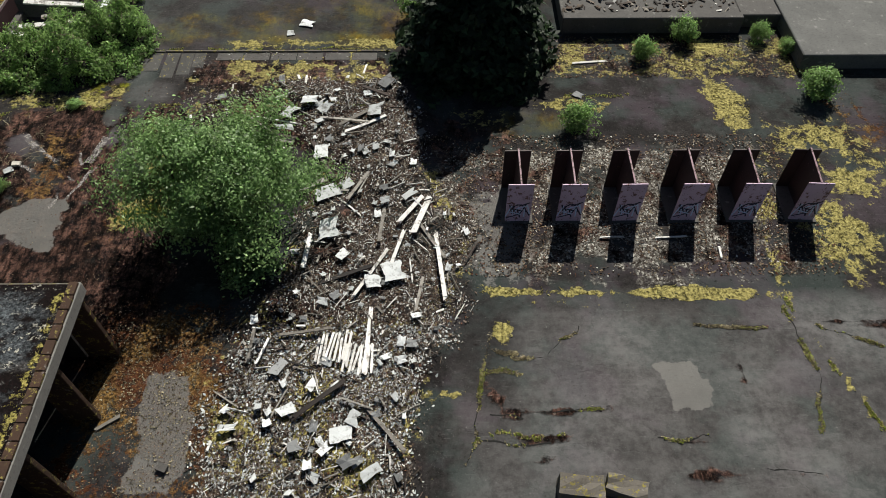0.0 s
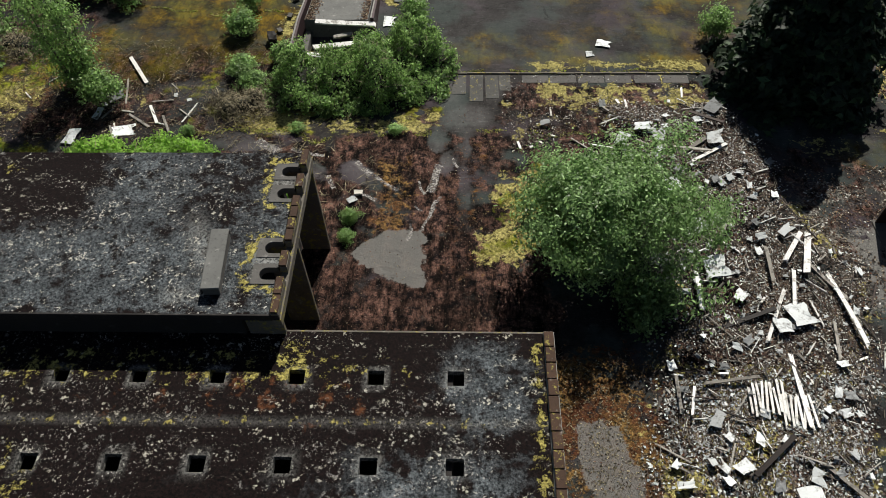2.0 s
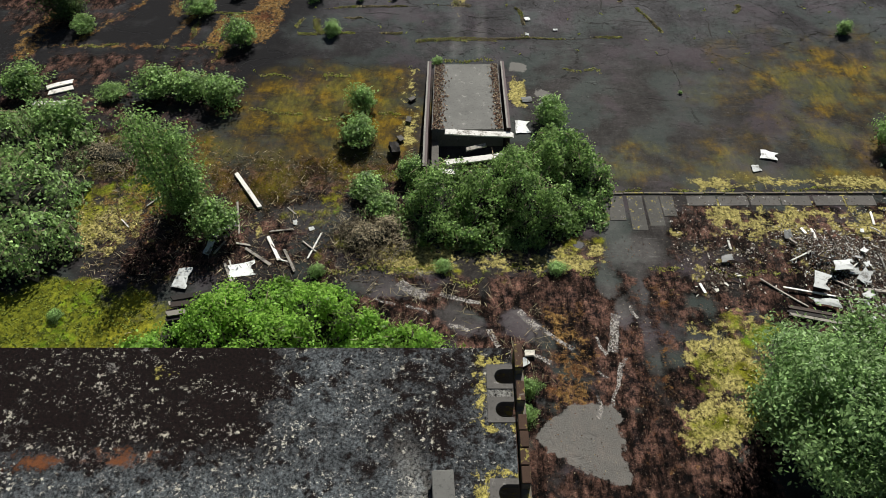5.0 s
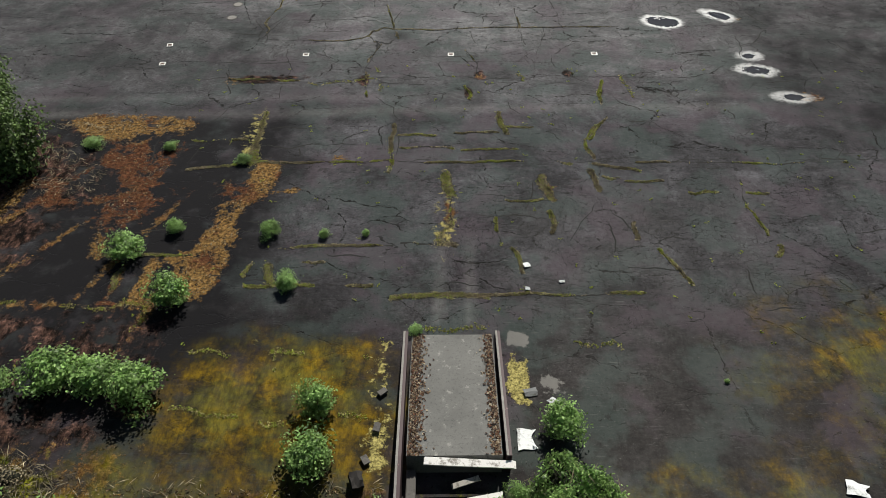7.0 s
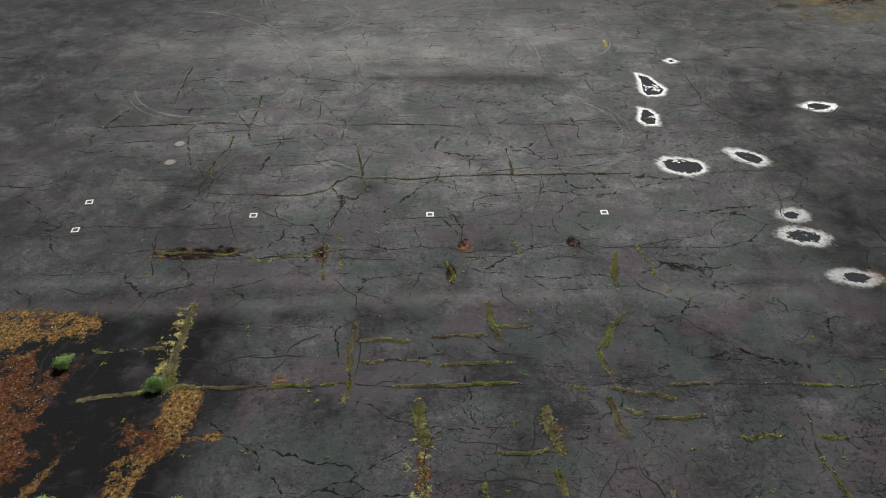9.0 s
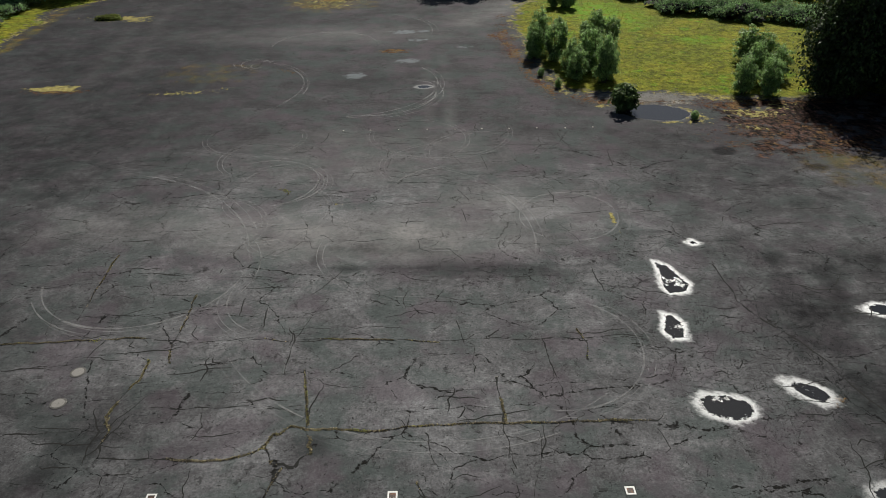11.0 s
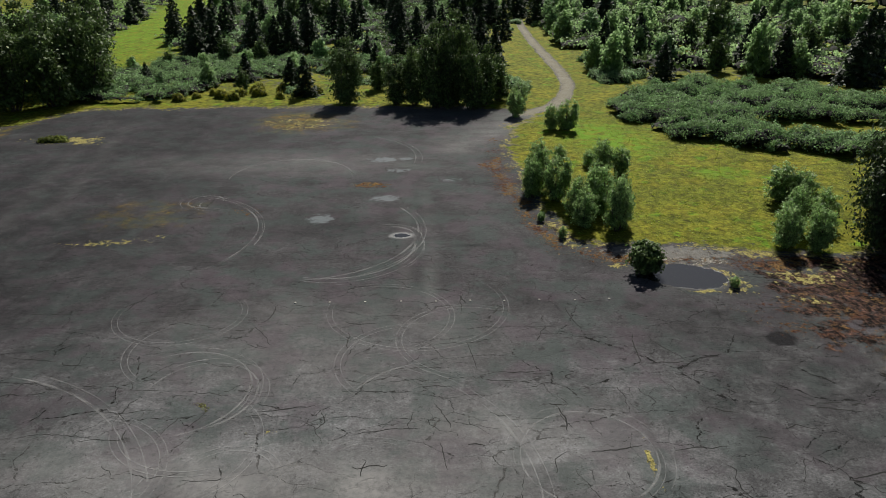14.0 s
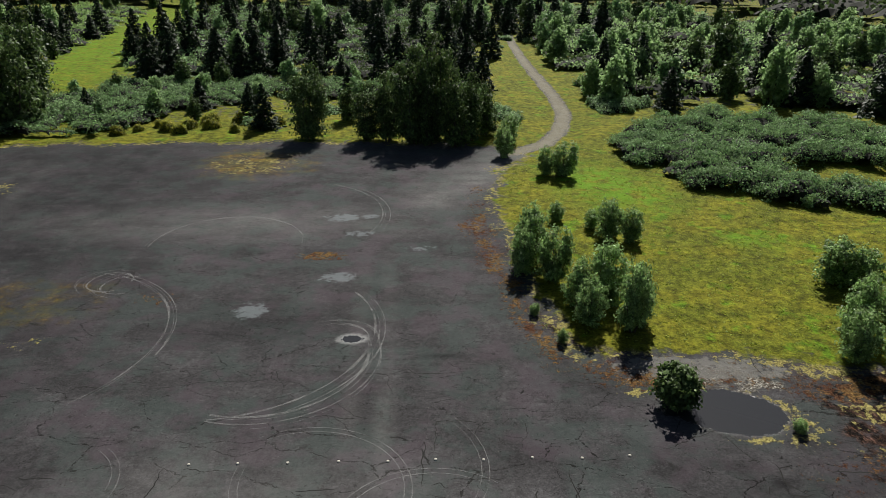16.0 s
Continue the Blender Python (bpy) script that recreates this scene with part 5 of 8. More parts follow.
# retaining walls and raised slab
wall_1 = solid("wall_1", MB().box((10.2, 28.75, 0.42), (8.5, 0.5, 0.86), chamfer=0.04), DARK_CONC, "low stained concrete retaining wall with a rough top", "wall", kind="structure")
solid("wall_2", MB().box((10.2, 30.6, 0.36), (8.5, 3.2, 0.72), chamfer=0.03), DARK_CONC, "rubble-strewn raised platform behind the low wall", "platform", kind="structure")
solid("platform_1", MB().box((23.0, 30.45, 0.36), (13.2, 9.3, 0.78), chamfer=0.04), RAMP, "raised grey concrete slab with a sharp edge", "platform", kind="structure")
solid("platform_2", MB().box((15.45, 31.2, 0.32), (1.9, 4.4, 0.7), chamfer=0.04), DARK_CONC, "stained concrete step of the raised slab", "platform", kind="structure")


# ---- loading ramp ----
def loading_ramp():
    r = thing("loading_ramp", -18.65, 31.5, 0, "broken concrete loading ramp with low side walls", "ramp")
    bed = MB()
    prof = [(4.1, 0.02), (1.5, 0.40), (-1.4, 0.86), (-1.45, 0.70), (-1.5, 0.0), (4.1, -0.1)]
    vs = [(x, y, z) for x in (-1.5, 1.5) for y, z in prof]
    bed.add(vs, [(0, 1, 2, 3, 4, 5), (11, 10, 9, 8, 7, 6)] + [(i, (i + 1) % 6, (i + 1) % 6 + 6, i + 6) for i in range(6)])
    part("ramp_bed", bed, RAMP, r, "smooth grey ramp surface")
    for x, y1, w in ((-1.72, -3.7, 0.17), (1.70, -1.5, 0.16)):
        side = MB()
        pr = [(4.2, 0.12), (1.5, 0.55), (-1.5, 1.0), (y1, 1.02), (y1, 0.0), (4.2, 0.0)]
        side.add([(x + dx, y, z) for dx in (-w / 2, w / 2) for y, z in pr], [(0, 1, 2, 3, 4, 5), (11, 10, 9, 8, 7, 6)] + [(i, (i + 1) % 6, (i + 1) % 6 + 6, i + 6) for i in range(6)])
        part("side_wall", side, WEBPAINT, r, "rust-stained dark side wall")
        part("capping", MB().add([(x + dx, y, z + 0.012) for dx in (-w / 2 - 0.01, -0.02) for y, z in pr[:4]], [(0, 1, 5, 4), (1, 2, 6, 5), (2, 3, 7, 6)]), CONCRETE, r)
    part("inner_wall", MB().box((-1.35, -2.6, 0.2), (0.3, 2.0, 0.4), chamfer=0.03), DARK_CONC, r)


loading_ramp()


def ramp_litter(n, rng):
    """Grit and dry leaves drifted along the ramp's side walls."""
    side = rng.random(n) < 0.6
    x = np.where(side, -20.1 + np.abs(rng.normal(0, 0.22, n)), -17.2 - np.abs(rng.normal(0, 0.16, n)))
    y = rng.uniform(30.1, 35.6, n)
    z = np.interp(y, [30.1, 33.0, 35.6], [0.87, 0.41, 0.03]) + 0.015
    nrm = np.c_[rng.normal(0, 0.3, (n, 2)), np.ones(n)]
    return quads_mesh("ramp_litter", leaf_quads(np.c_[x, y, z], nrm, 0.06, rng, 1.7, 0.25), LITTER)


solid("ramp_litter", ramp_litter(2600, np.random.default_rng(17)), LITTER, "dry leaf litter drifted along the ramp's walls", "litter", kind="stuff")


# ---- timber, sheets and rubble ----
def plank_mesh(name, length, width, thick, seed):
    """A plank with split, uneven ends and a slight warp, along x."""
    rng = np.random.default_rng(seed)
    n, mb = 5, MB()
    xs = np.linspace(-length / 2, length / 2, n)
    bow = rng.normal(0, 0.012 * length) * np.cos(np.linspace(-1.5, 1.5, n))
    vs = []
    for i, x in enumerate(xs):
        e = rng.normal(0, 0.04 * min(1, length), 4) if i in (0, n - 1) else np.zeros(4)
        h = width / 2 * (1 + rng.normal(0, 0.03))
        for k, (sy, sz) in enumerate(((-1, -1), (1, -1), (1, 1), (-1, 1))):
            vs.append((x + e[k], sy * h, sz * thick / 2 + bow[i]))
    fs = [(0, 1, 2, 3), tuple(4 * (n - 1) + k for k in (3, 2, 1, 0))]
    for i in range(n - 1):
        fs += [(4 * i + k, 4 * i + 4 + k, 4 * i + 4 + (k + 1) % 4, 4 * i + (k + 1) % 4) for k in range(4)]
    return mb.add(vs, fs).mesh(name)


def sheet_mesh(name, w, l, seed, thick=0.016):
    """A broken board: an uneven thin plate with chipped edges, slightly buckled."""
    rng = np.random.default_rng(seed)
    c = np.array([(-0.5, -0.5), (0.5, -0.5), (0.5, 0.5), (-0.5, 0.5)]) * np.array([w, l]) + rng.normal(0, 0.09, (4, 2)) * np.array([w, l])
    if rng.random() < 0.6:
        c = np.insert(c, 2, c[1] + (c[2] - c[1]) * rng.uniform(0.3, 0.7) - np.array([rng.uniform(0.08, 0.3) * w, 0]), axis=0)
    p = []
    for a, b in zip(c, np.roll(c, -1, axis=0)):
        for f in (0.0, rng.uniform(0.25, 0.45), rng.uniform(0.6, 0.8)):
            p.append(a + (b - a) * f + (rng.normal(0, 0.022 * (w + l), 2) if f else 0))
    p = np.array(p)
    k = len(p)
    bend = 0.05 * (w + l) * rng.normal(0, 1, 2)
    z = p[:, 0] / w * bend[0] + np.abs(p[:, 1]) / l * bend[1] + rng.normal(0, 0.007, k)
    z = z - z.min()
    mid = (0.0, 0.0, float(z.mean() * 0.8 + 0.02 * rng.random()))
    vs = [(x, y, h) for (x, y), h in zip(p, z)] + [(x, y, h + thick) for (x, y), h in zip(p, z)] + [mid, (0, 0, mid[2] + thick)]
    fs = []
    for i in range(k):
        j = (i + 1) % k
        fs += [(j, i, 2 * k), (i + k, j + k, 2 * k + 1), (i, j, j + k, i + k)]
    return MB().add(vs, fs).mesh(name)


def lay(name, me, mat, x, y, turn, label, category, group, lift=0.05, tip=0.0, roll=0.0):
    if not me.materials:
        me.materials.append(mat)
    ob = new(name, me)
    ob.matrix_world = pose(x, y, gz(x, y) + lift, roll, tip, turn)
    return tagged(ob, label, category, group)


HEAP = "timber in the rubble heap"
# the boards that stand out: x, y, length, width, turn, material
for i, (x, y, ln, w, a, mt) in enumerate([
        (-4.62, 15.3, 1.6, 0.16, 86, WHITE_WOOD), (-0.55, 16.9, 1.9, 0.22, 72, WHITE_WOOD), (-0.95, 17.2, 1.5, 0.16, 55, WHITE_WOOD), (0.12, 14.7, 3.0, 0.15, -84, WHITE_WOOD),
        (-2.25, 11.6, 2.5, 0.14, 88, WHITE_WOOD), (-4.3, 11.9, 1.7, 0.10, 8, GREY_WOOD), (-3.8, 22.2, 2.2, 0.10, -10, GREY_WOOD), (-3.2, 22.5, 2.0, 0.16, 38, GREY_WOOD),
        (-2.9, 21.9, 1.9, 0.12, 35, WHITE_WOOD), (-2.3, 14.3, 2.3, 0.11, 62, WHITE_WOOD), (-4.5, 19.9, 2.4, 0.16, -64, DARK_WOOD), (-3.0, 18.4, 1.6, 0.14, 64, GREY_WOOD),
        (-1.6, 8.6, 2.0, 0.12, -50, GREY_WOOD), (-3.6, 9.5, 1.9, 0.14, 40, DARK_WOOD), (-1.4, 15.4, 1.6, 0.12, 75, WHITE_WOOD), (-0.2, 15.8, 1.8, 0.12, -60, GREY_WOOD)] + [(-3.2, 14.2, 2.0, 0.15, 20, DARK_WOOD), (-2.0, 16.4, 1.5, 0.13, 85, GREY_WOOD), (-6.0, 11.4, 1.2, 0.10, 88, GREY_WOOD), (-5.6, 11.2, 1.0, 0.08, 75, WHITE_WOOD),
        (-2.6, 24.0, 1.5, 0.13, -30, DARK_WOOD), (-0.6, 13.4, 1.4, 0.1, 80, GREY_WOOD), (-4.9, 18.5, 1.3, 0.2, 30, GREY_WOOD)]):
    lay("board", plank_mesh("board", ln, w, 0.045, i), mt, x, y, a, "long weathered board lying on the rubble heap", "board", HEAP, 0.12 + 0.03 * (i % 3), RNG.uniform(-4, 4), RNG.uniform(-8, 8))
# pale sheets: x, y, width, length, turn
for i, (x, y, w, l, a) in enumerate([
        (-3.85, 16.15, 0.85, 0.75, 8), (-4.15, 18.15, 0.95, 0.55, 25), (-3.45, 18.6, 0.5, 0.45, 30), (-2.55, 22.6, 0.7, 0.75, 5), (-2.1, 24.7, 0.7, 0.55, 40),
        (-1.5, 14.35, 0.75, 0.8, 20), (-2.2, 13.9, 0.55, 0.5, 10), (-4.6, 20.3, 0.55, 0.65, 5), (-4.6, 9.1, 0.5, 0.4, 30), (-4.2, 8.0, 0.4, 0.35, 15), (-2.9, 8.4, 0.6, 0.5, 12), (-3.3, 7.9, 0.5, 0.3, 50), (-2.5, 8.9, 0.4, 0.45, -20), (-3.9, 10.0, 0.45, 0.3, 70), (-2.6, 7.5, 0.5, 0.35, 30), (-1.9, 7.2, 0.6, 0.3, 40),
        (-6.3, 8.6, 0.5, 0.25, 10), (-4.7, 22.9, 0.6, 0.3, 50), (-1.0, 17.9, 0.6, 0.3, 40)] + [(-5.0, 10.6, 0.55, 0.3, 60), (-3.3, 15.0, 0.5, 0.3, 45), (-6.2, 22.75, 0.62, 0.85, -20), (-6.3, 21.9, 0.85, 0.32, -14), (-5.3, 23.3, 0.7, 0.45, 0), (-9.2, 23.85, 0.45, 0.25, 10)]):
    lay("sheet", sheet_mesh("sheet", w, l, 60 + i), SHEET if i % 5 != 4 else GREY_SHEET, x, y, a, "broken pale building board on the rubble heap", "sheet", "broken boards in the rubble", 0.16, RNG.uniform(-12, 12), RNG.uniform(-12, 12))
# a fallen slatted panel: white laths in two rows
for i in range(17):
    row = 0 if i < 9 else 1
    x = -3.85 + 0.125 * i if row == 0 else -2.95 + 0.125 * (i - 9)
    lay("lath", plank_mesh("lath", 0.85 + 0.25 * RNG.random(), 0.075, 0.02, 200 + i), WHITE_WOOD, x, (11.35 if row == 0 else 10.95) + RNG.normal(0, 0.06), 84 + RNG.normal(0, 5),
        "white lath of a collapsed slatted panel", "lath", "laths of the collapsed panel", 0.14 + 0.02 * RNG.random(), 0, RNG.uniform(-10, 10))


def heap_points(n, rng):
    x, y = rng.uniform(-7.4, 1.7, 3 * n), rng.uniform(5.5, 25.2, 3 * n)
    ok = poly(x, y, DEBRIS) + 1.5 * (fnoise(x, y, 0.9, 191) - 0.5) + rng.normal(0, 0.3, 3 * n) < -0.05
    return np.stack([x[ok], y[ok]], 1)[:n]


def in_heap(rng):
    return tuple(heap_points(12, rng)[0])


plank_kinds = [plank_mesh("board", ln, w, 0.035, 300 + k) for k, (ln, w) in enumerate([(0.5, 0.04), (0.8, 0.03), (1.0, 0.045), (0.3, 0.07), (0.6, 0.025), (0.4, 0.05)])]
plank_sets = [(WHITE_WOOD, [m.copy() for m in plank_kinds]), (GREY_WOOD, [m.copy() for m in plank_kinds]), (DARK_WOOD, [m.copy() for m in plank_kinds])]
for i in range(170):
    x, y = in_heap(RNG)
    mt, kinds = plank_sets[int(RNG.choice(3, p=[0.24, 0.48, 0.28]))]
    lay("board", kinds[i % 6], mt, x, y, RNG.uniform(0, 180), "short broken board in the rubble", "board", HEAP, 0.06 + 0.09 * RNG.random(), RNG.normal(0, 9), RNG.normal(0, 20))
sheet_kinds = [sheet_mesh("sheet", 0.14 + 0.055 * k, 0.08 + 0.04 * k, 400 + k, 0.02) for k in range(5)]
for mt in (SHEET, GREY_SHEET):
    for m in [k.copy() for k in sheet_kinds]:
        for _ in range(19 if mt == SHEET else 10):
            x, y = in_heap(RNG)
            lay("sheet", m, mt, x, y, RNG.uniform(0, 180), "small broken piece of building board", "sheet", "broken boards in the rubble", 0.08 + 0.06 * RNG.random(), RNG.normal(0, 12), RNG.normal(0, 12))


def chips(n, place, size, rng, flat=0.24):
    """Many little irregular chips in one mesh."""
    mb = MB()
    unit = np.array([(i, j, l) for i in (-1, 1) for j in (-1, 1) for l in (-1, 1)], float)
    fs = [(0, 1, 3, 2), (4, 6, 7, 5), (0, 4, 5, 1), (2, 3, 7, 6), (0, 2, 6, 4), (1, 5, 7, 3)]
    pts = heap_points(n, rng) if place is in_heap else np.array([place(rng) for _ in range(n)])
    zs = height(pts[:, 0], pts[:, 1])
    for (x, y), z in zip(pts, zs):
        s = size * rng.uniform(0.4, 1.6) * np.array([rng.uniform(0.6, 2.2), rng.uniform(0.4, 1.0), flat * rng.uniform(0.5, 1.5)])
        p = unit * s * 0.5 * rng.uniform(0.35, 1.35, (8, 3))
        a = rng.uniform(0, 6.28)
        t = rng.normal(0, 0.25)
        c, sn = math.cos(a), math.sin(a)
        p = p @ np.array([[c, sn, 0], [-sn, c, 0], [0, 0, 1]]) + t * p[:, :1] * np.array([[0, 0, 1]])
        mb.add(p + np.array([x, y, z + 0.4 * s[2] + 0.02 * rng.random()]), fs)
    me = bpy.data.meshes.new("chips")
    me.from_pydata(np.concatenate(mb.v).tolist(), [], mb.f)
    return me


def within(x0, x1, y0, y1):
    return lambda rng: (rng.uniform(x0, x1), rng.uniform(y0, y1))


def flakes(n, place, size, rng, mat):
    """Flat bits of litter lying on the ground, in drifts."""
    pts = heap_points(n, rng) if place is in_heap else np.array([place(rng) for _ in range(n)])
    n = len(pts)
    pts = pts[fnoise(pts[:, 0], pts[:, 1], 0.8, 181) + rng.normal(0, 0.12, n) > 0.45]
    z = height(pts[:, 0], pts[:, 1]) + rng.uniform(0.008, 0.03, len(pts))
    nrm = np.c_[rng.normal(0, 0.3, (len(pts), 2)), np.ones(len(pts))]
    return quads_mesh("flakes", leaf_quads(np.c_[pts, z], nrm, size, rng, 1.7, 0.25), mat)


def splinters(n, rng):
    """Thin broken sticks of all lengths lying criss-cross, one mesh."""
    pts = heap_points(2 * n, rng)
    pts = pts[fnoise(pts[:, 0], pts[:, 1], 0.7, 193) + rng.normal(0, 0.06, len(pts)) > 0.48]
    n = len(pts)
    a = np.where(rng.random(n) < 0.45, rng.normal(1.5, 0.35, n), rng.uniform(0, 3.14, n))
    ln, w = 0.06 + 0.40 * rng.random(n) ** 3, rng.uniform(0.005, 0.013, n)
    z = height(pts[:, 0], pts[:, 1]) + 0.02 + 0.13 * rng.random(n) ** 1.6
    d = np.c_[np.cos(a), np.sin(a), rng.normal(0, 0.16, n)] * (ln / 2)[:, None]
    s = np.c_[-np.sin(a), np.cos(a), np.zeros(n)] * w[:, None]
    u = np.c_[np.zeros((n, 2)), w]
    c = np.c_[pts, z]
    quads = [np.stack([c - d + p, c + d + p, c + d + q, c - d + q], 1) for p, q in ((-s + u, s + u), (s + u, s - u), (-s - u, -s + u))]
    return quads_mesh("splinters", np.concatenate(quads), RUBBLE)


solid("splintered_wood", splinters(3000, RNG), RUBBLE, "grey and pale splinters of broken boards over the heap", "splinters", kind="stuff")
solid("fine_rubble", flakes(76000, in_heap, 0.042, RNG, RUBBLE), RUBBLE, "fine splinters and plaster flakes over the heap", "rubble", kind="stuff")
PLASTER = island_material("plaster_bits", [(0.52, 0.56, 0.56), (0.36, 0.40, 0.40), (0.66, 0.68, 0.67), (0.24, 0.25, 0.25), (0.44, 0.47, 0.46), (0.14, 0.13, 0.12)])


def low_heap(rng):
    """A spot in the southern half of the heap."""
    p = heap_points(40, rng)
    q = p[p[:, 1] < 12.2]
    return tuple(q[0]) if len(q) else (-3.5, 9.0)


solid("plaster_flakes", flakes(5200, low_heap, 0.075, RNG, PLASTER), PLASTER, "pale broken plasterboard scattered over the heap", "rubble", kind="stuff")
solid("plaster_flakes", flakes(5000, in_heap, 0.06, RNG, PLASTER), PLASTER, "pale plaster crumbs between the boards of the heap", "rubble", kind="stuff")
solid("rubble", chips(3800, in_heap, 0.055, RNG), RUBBLE, "mixed broken rubble of plaster, wood and stone", "rubble", kind="stuff")
solid("scattered_rubble", flakes(5000, within(-0.8, 13.5, 14.3, 21.5), 0.05, RNG, RUBBLE), RUBBLE, "fine rubble and leaf litter round the tank supports", "rubble", kind="stuff")
solid("leaf_litter", flakes(12000, within(-0.8, 14.5, 14.3, 21.5), 0.055, RNG, LITTER), LITTER, "brown leaf litter round the tank supports", "litter", kind="stuff")
solid("leaf_litter", flakes(16000, in_heap, 0.06, RNG, LITTER), LITTER, "brown leaf litter over the rubble heap", "litter", kind="stuff")
solid("scattered_rubble", flakes(5000, within(5, 16.5, 25.2, 28.3), 0.06, RNG, LITTER), LITTER, "dry leaf litter and grit below the wall", "litter", kind="stuff")
solid("scattered_rubble", flakes(3500, within(-18, -9.5, 12, 25), 0.032, RNG, LITTER), LITTER, "dry leaf litter on the dark yard floor", "litter", kind="stuff")
solid("scattered_rubble", flakes(4000, within(-11, -2, 23.2, 27.3), 0.04, RNG, RUBBLE), RUBBLE, "scattered rubble on the mossy strip", "rubble", kind="stuff")
solid("scattered_rubble", chips(380, lambda r: (r.uniform(-11.4, -3.2), (24.26 if r.random() < 0.55 else 22.6) + r.normal(0, 0.16)), 0.05, RNG), RUBBLE, "rubble strewn along the broken edges of the yard strip", "rubble", kind="stuff")
solid("scattered_rubble", chips(150, lambda r: (r.normal(-9.75, 0.4), r.normal(23.1, 0.5)), 0.075, RNG), RUBBLE, "broken stones and rubble round a dark hollow", "rubble", kind="stuff")
solid("scattered_rubble", flakes(4500, within(-11.5, -6.5, 5, 13), 0.03, RNG, LITTER), LITTER, "rusty leaf litter beside the heap", "litter", kind="stuff")
solid("scattered_rubble", chips(260, within(6, 14.4, 29.2, 32), 0.16, RNG), RUBBLE, "rubble heaped on the raised platform", "rubble", kind="stuff").location.z = 0.72

# timber by the leaning saplings, and at the ramp
YARD = "timber lying about the yard"
# from end to end: x0, y0, x1, y1, width, thickness, material
for i, (x0, y0, x1, y1, w, th, mt) in enumerate([
        (-28.2, 28.4, -26.85, 26.45, 0.17, 0.10, WHITE_WOOD), (-27.83, 26.82, -27.46, 25.21, 0.07, 0.03, GREY_WOOD), (-26.29, 24.98, -25.7, 23.87, 0.13, 0.04, WHITE_WOOD), (-25.58, 24.36, -25.08, 23.39, 0.10, 0.04, GREY_WOOD),
        (-24.29, 25.19, -24.65, 23.98, 0.06, 0.03, WHITE_WOOD), (-27.46, 24.7, -26.91, 24.58, 0.08, 0.03, GREY_WOOD), (-27.05, 24.41, -26.06, 23.71, 0.11, 0.04, GREY_WOOD), (-26.3, 25.25, -25.39, 25.37, 0.06, 0.03, GREY_WOOD),
        (-25.78, 26.53, -25.43, 26.17, 0.05, 0.03, GREY_WOOD), (-27.7, 23.72, -27.31, 22.94, 0.10, 0.04, GREY_WOOD), (-28.19, 24.2, -27.9, 24.78, 0.07, 0.03, GREY_WOOD), (-24.94, 24.77, -24.38, 24.27, 0.05, 0.03, GREY_WOOD),
        (-25.79, 23.95, -25.28, 23.79, 0.07, 0.03, WHITE_WOOD), (-27.55, 23.85, -27.2, 23.0, 0.06, 0.03, WHITE_WOOD), (-26.1, 24.6, -25.3, 23.6, 0.05, 0.03, DARK_WOOD), (-28.5, 24.8, -28.4, 24.15, 0.14, 0.03, GREY_WOOD),
        (-31.4, 26.6, -30.9, 27.2, 0.07, 0.03, GREY_WOOD), (-32.2, 25.9, -31.8, 25.5, 0.05, 0.03, WHITE_WOOD), (-8.22, 22.96, -6.86, 21.78, 0.06, 0.04, GREY_WOOD), (-7.55, 22.58, -5.12, 22.06, 0.06, 0.04, WHITE_WOOD),
        (-5.75, 22.88, -5.0, 22.36, 0.06, 0.04, GREY_WOOD), (-7.5, 21.78, -5.75, 21.36, 0.13, 0.05, DARK_WOOD), (-7.56, 21.6, -5.8, 21.2, 0.12, 0.05, DARK_WOOD), (-7.6, 21.46, -5.86, 21.06, 0.10, 0.05, GREY_WOOD),
        (-6.32, 21.02, -6.1, 20.61, 0.05, 0.03, WHITE_WOOD), (-10.42, 22.8, -10.32, 22.4, 0.09, 0.03, WHITE_WOOD), (-8.95, 24.78, -8.94, 24.35, 0.07, 0.03, WHITE_WOOD), (-6.13, 25.3, -6.03, 25.0, 0.10, 0.03, WHITE_WOOD),
        (-5.75, 25.25, -5.74, 24.55, 0.09, 0.03, WHITE_WOOD), (-38.15, 34.0, -37.05, 34.4, 0.34, 0.05, WHITE_WOOD), (-37.85, 33.6, -36.85, 34.0, 0.28, 0.05, WHITE_WOOD), (-38.3, 32.8, -36.9, 32.95, 0.28, 0.05, WHITE_WOOD),
        (6.2, 26.2, 7.8, 26.4, 0.10, 0.04, WHITE_WOOD), (-14.5, 13.2, -13.7, 12.8, 0.07, 0.04, GREY_WOOD), (5.95, 16.0, 6.85, 16.03, 0.06, 0.04, WHITE_WOOD), (8.05, 16.0, 9.15, 16.02, 0.06, 0.04, WHITE_WOOD),
        (-10.3, 8.7, -9.65, 9.15, 0.12, 0.05, GREY_WOOD), (-3.25, 25.55, -3.15, 26.2, 0.08, 0.03, WHITE_WOOD), (10.2, 15.05, 10.23, 15.55, 0.08, 0.04, WHITE_WOOD)]):
    lay("beam" if th > 0.09 else "board", plank_mesh("board", math.hypot(x1 - x0, y1 - y0), w, th, 500 + i), mt, (x0 + x1) / 2, (y0 + y1) / 2, math.degrees(math.atan2(y1 - y0, x1 - x0)), "weathered timber lying on the yard", "board", YARD,
        0.5 * th + 0.012 * (1 + i % 4), RNG.uniform(-3, 3), RNG.uniform(-9, 9))
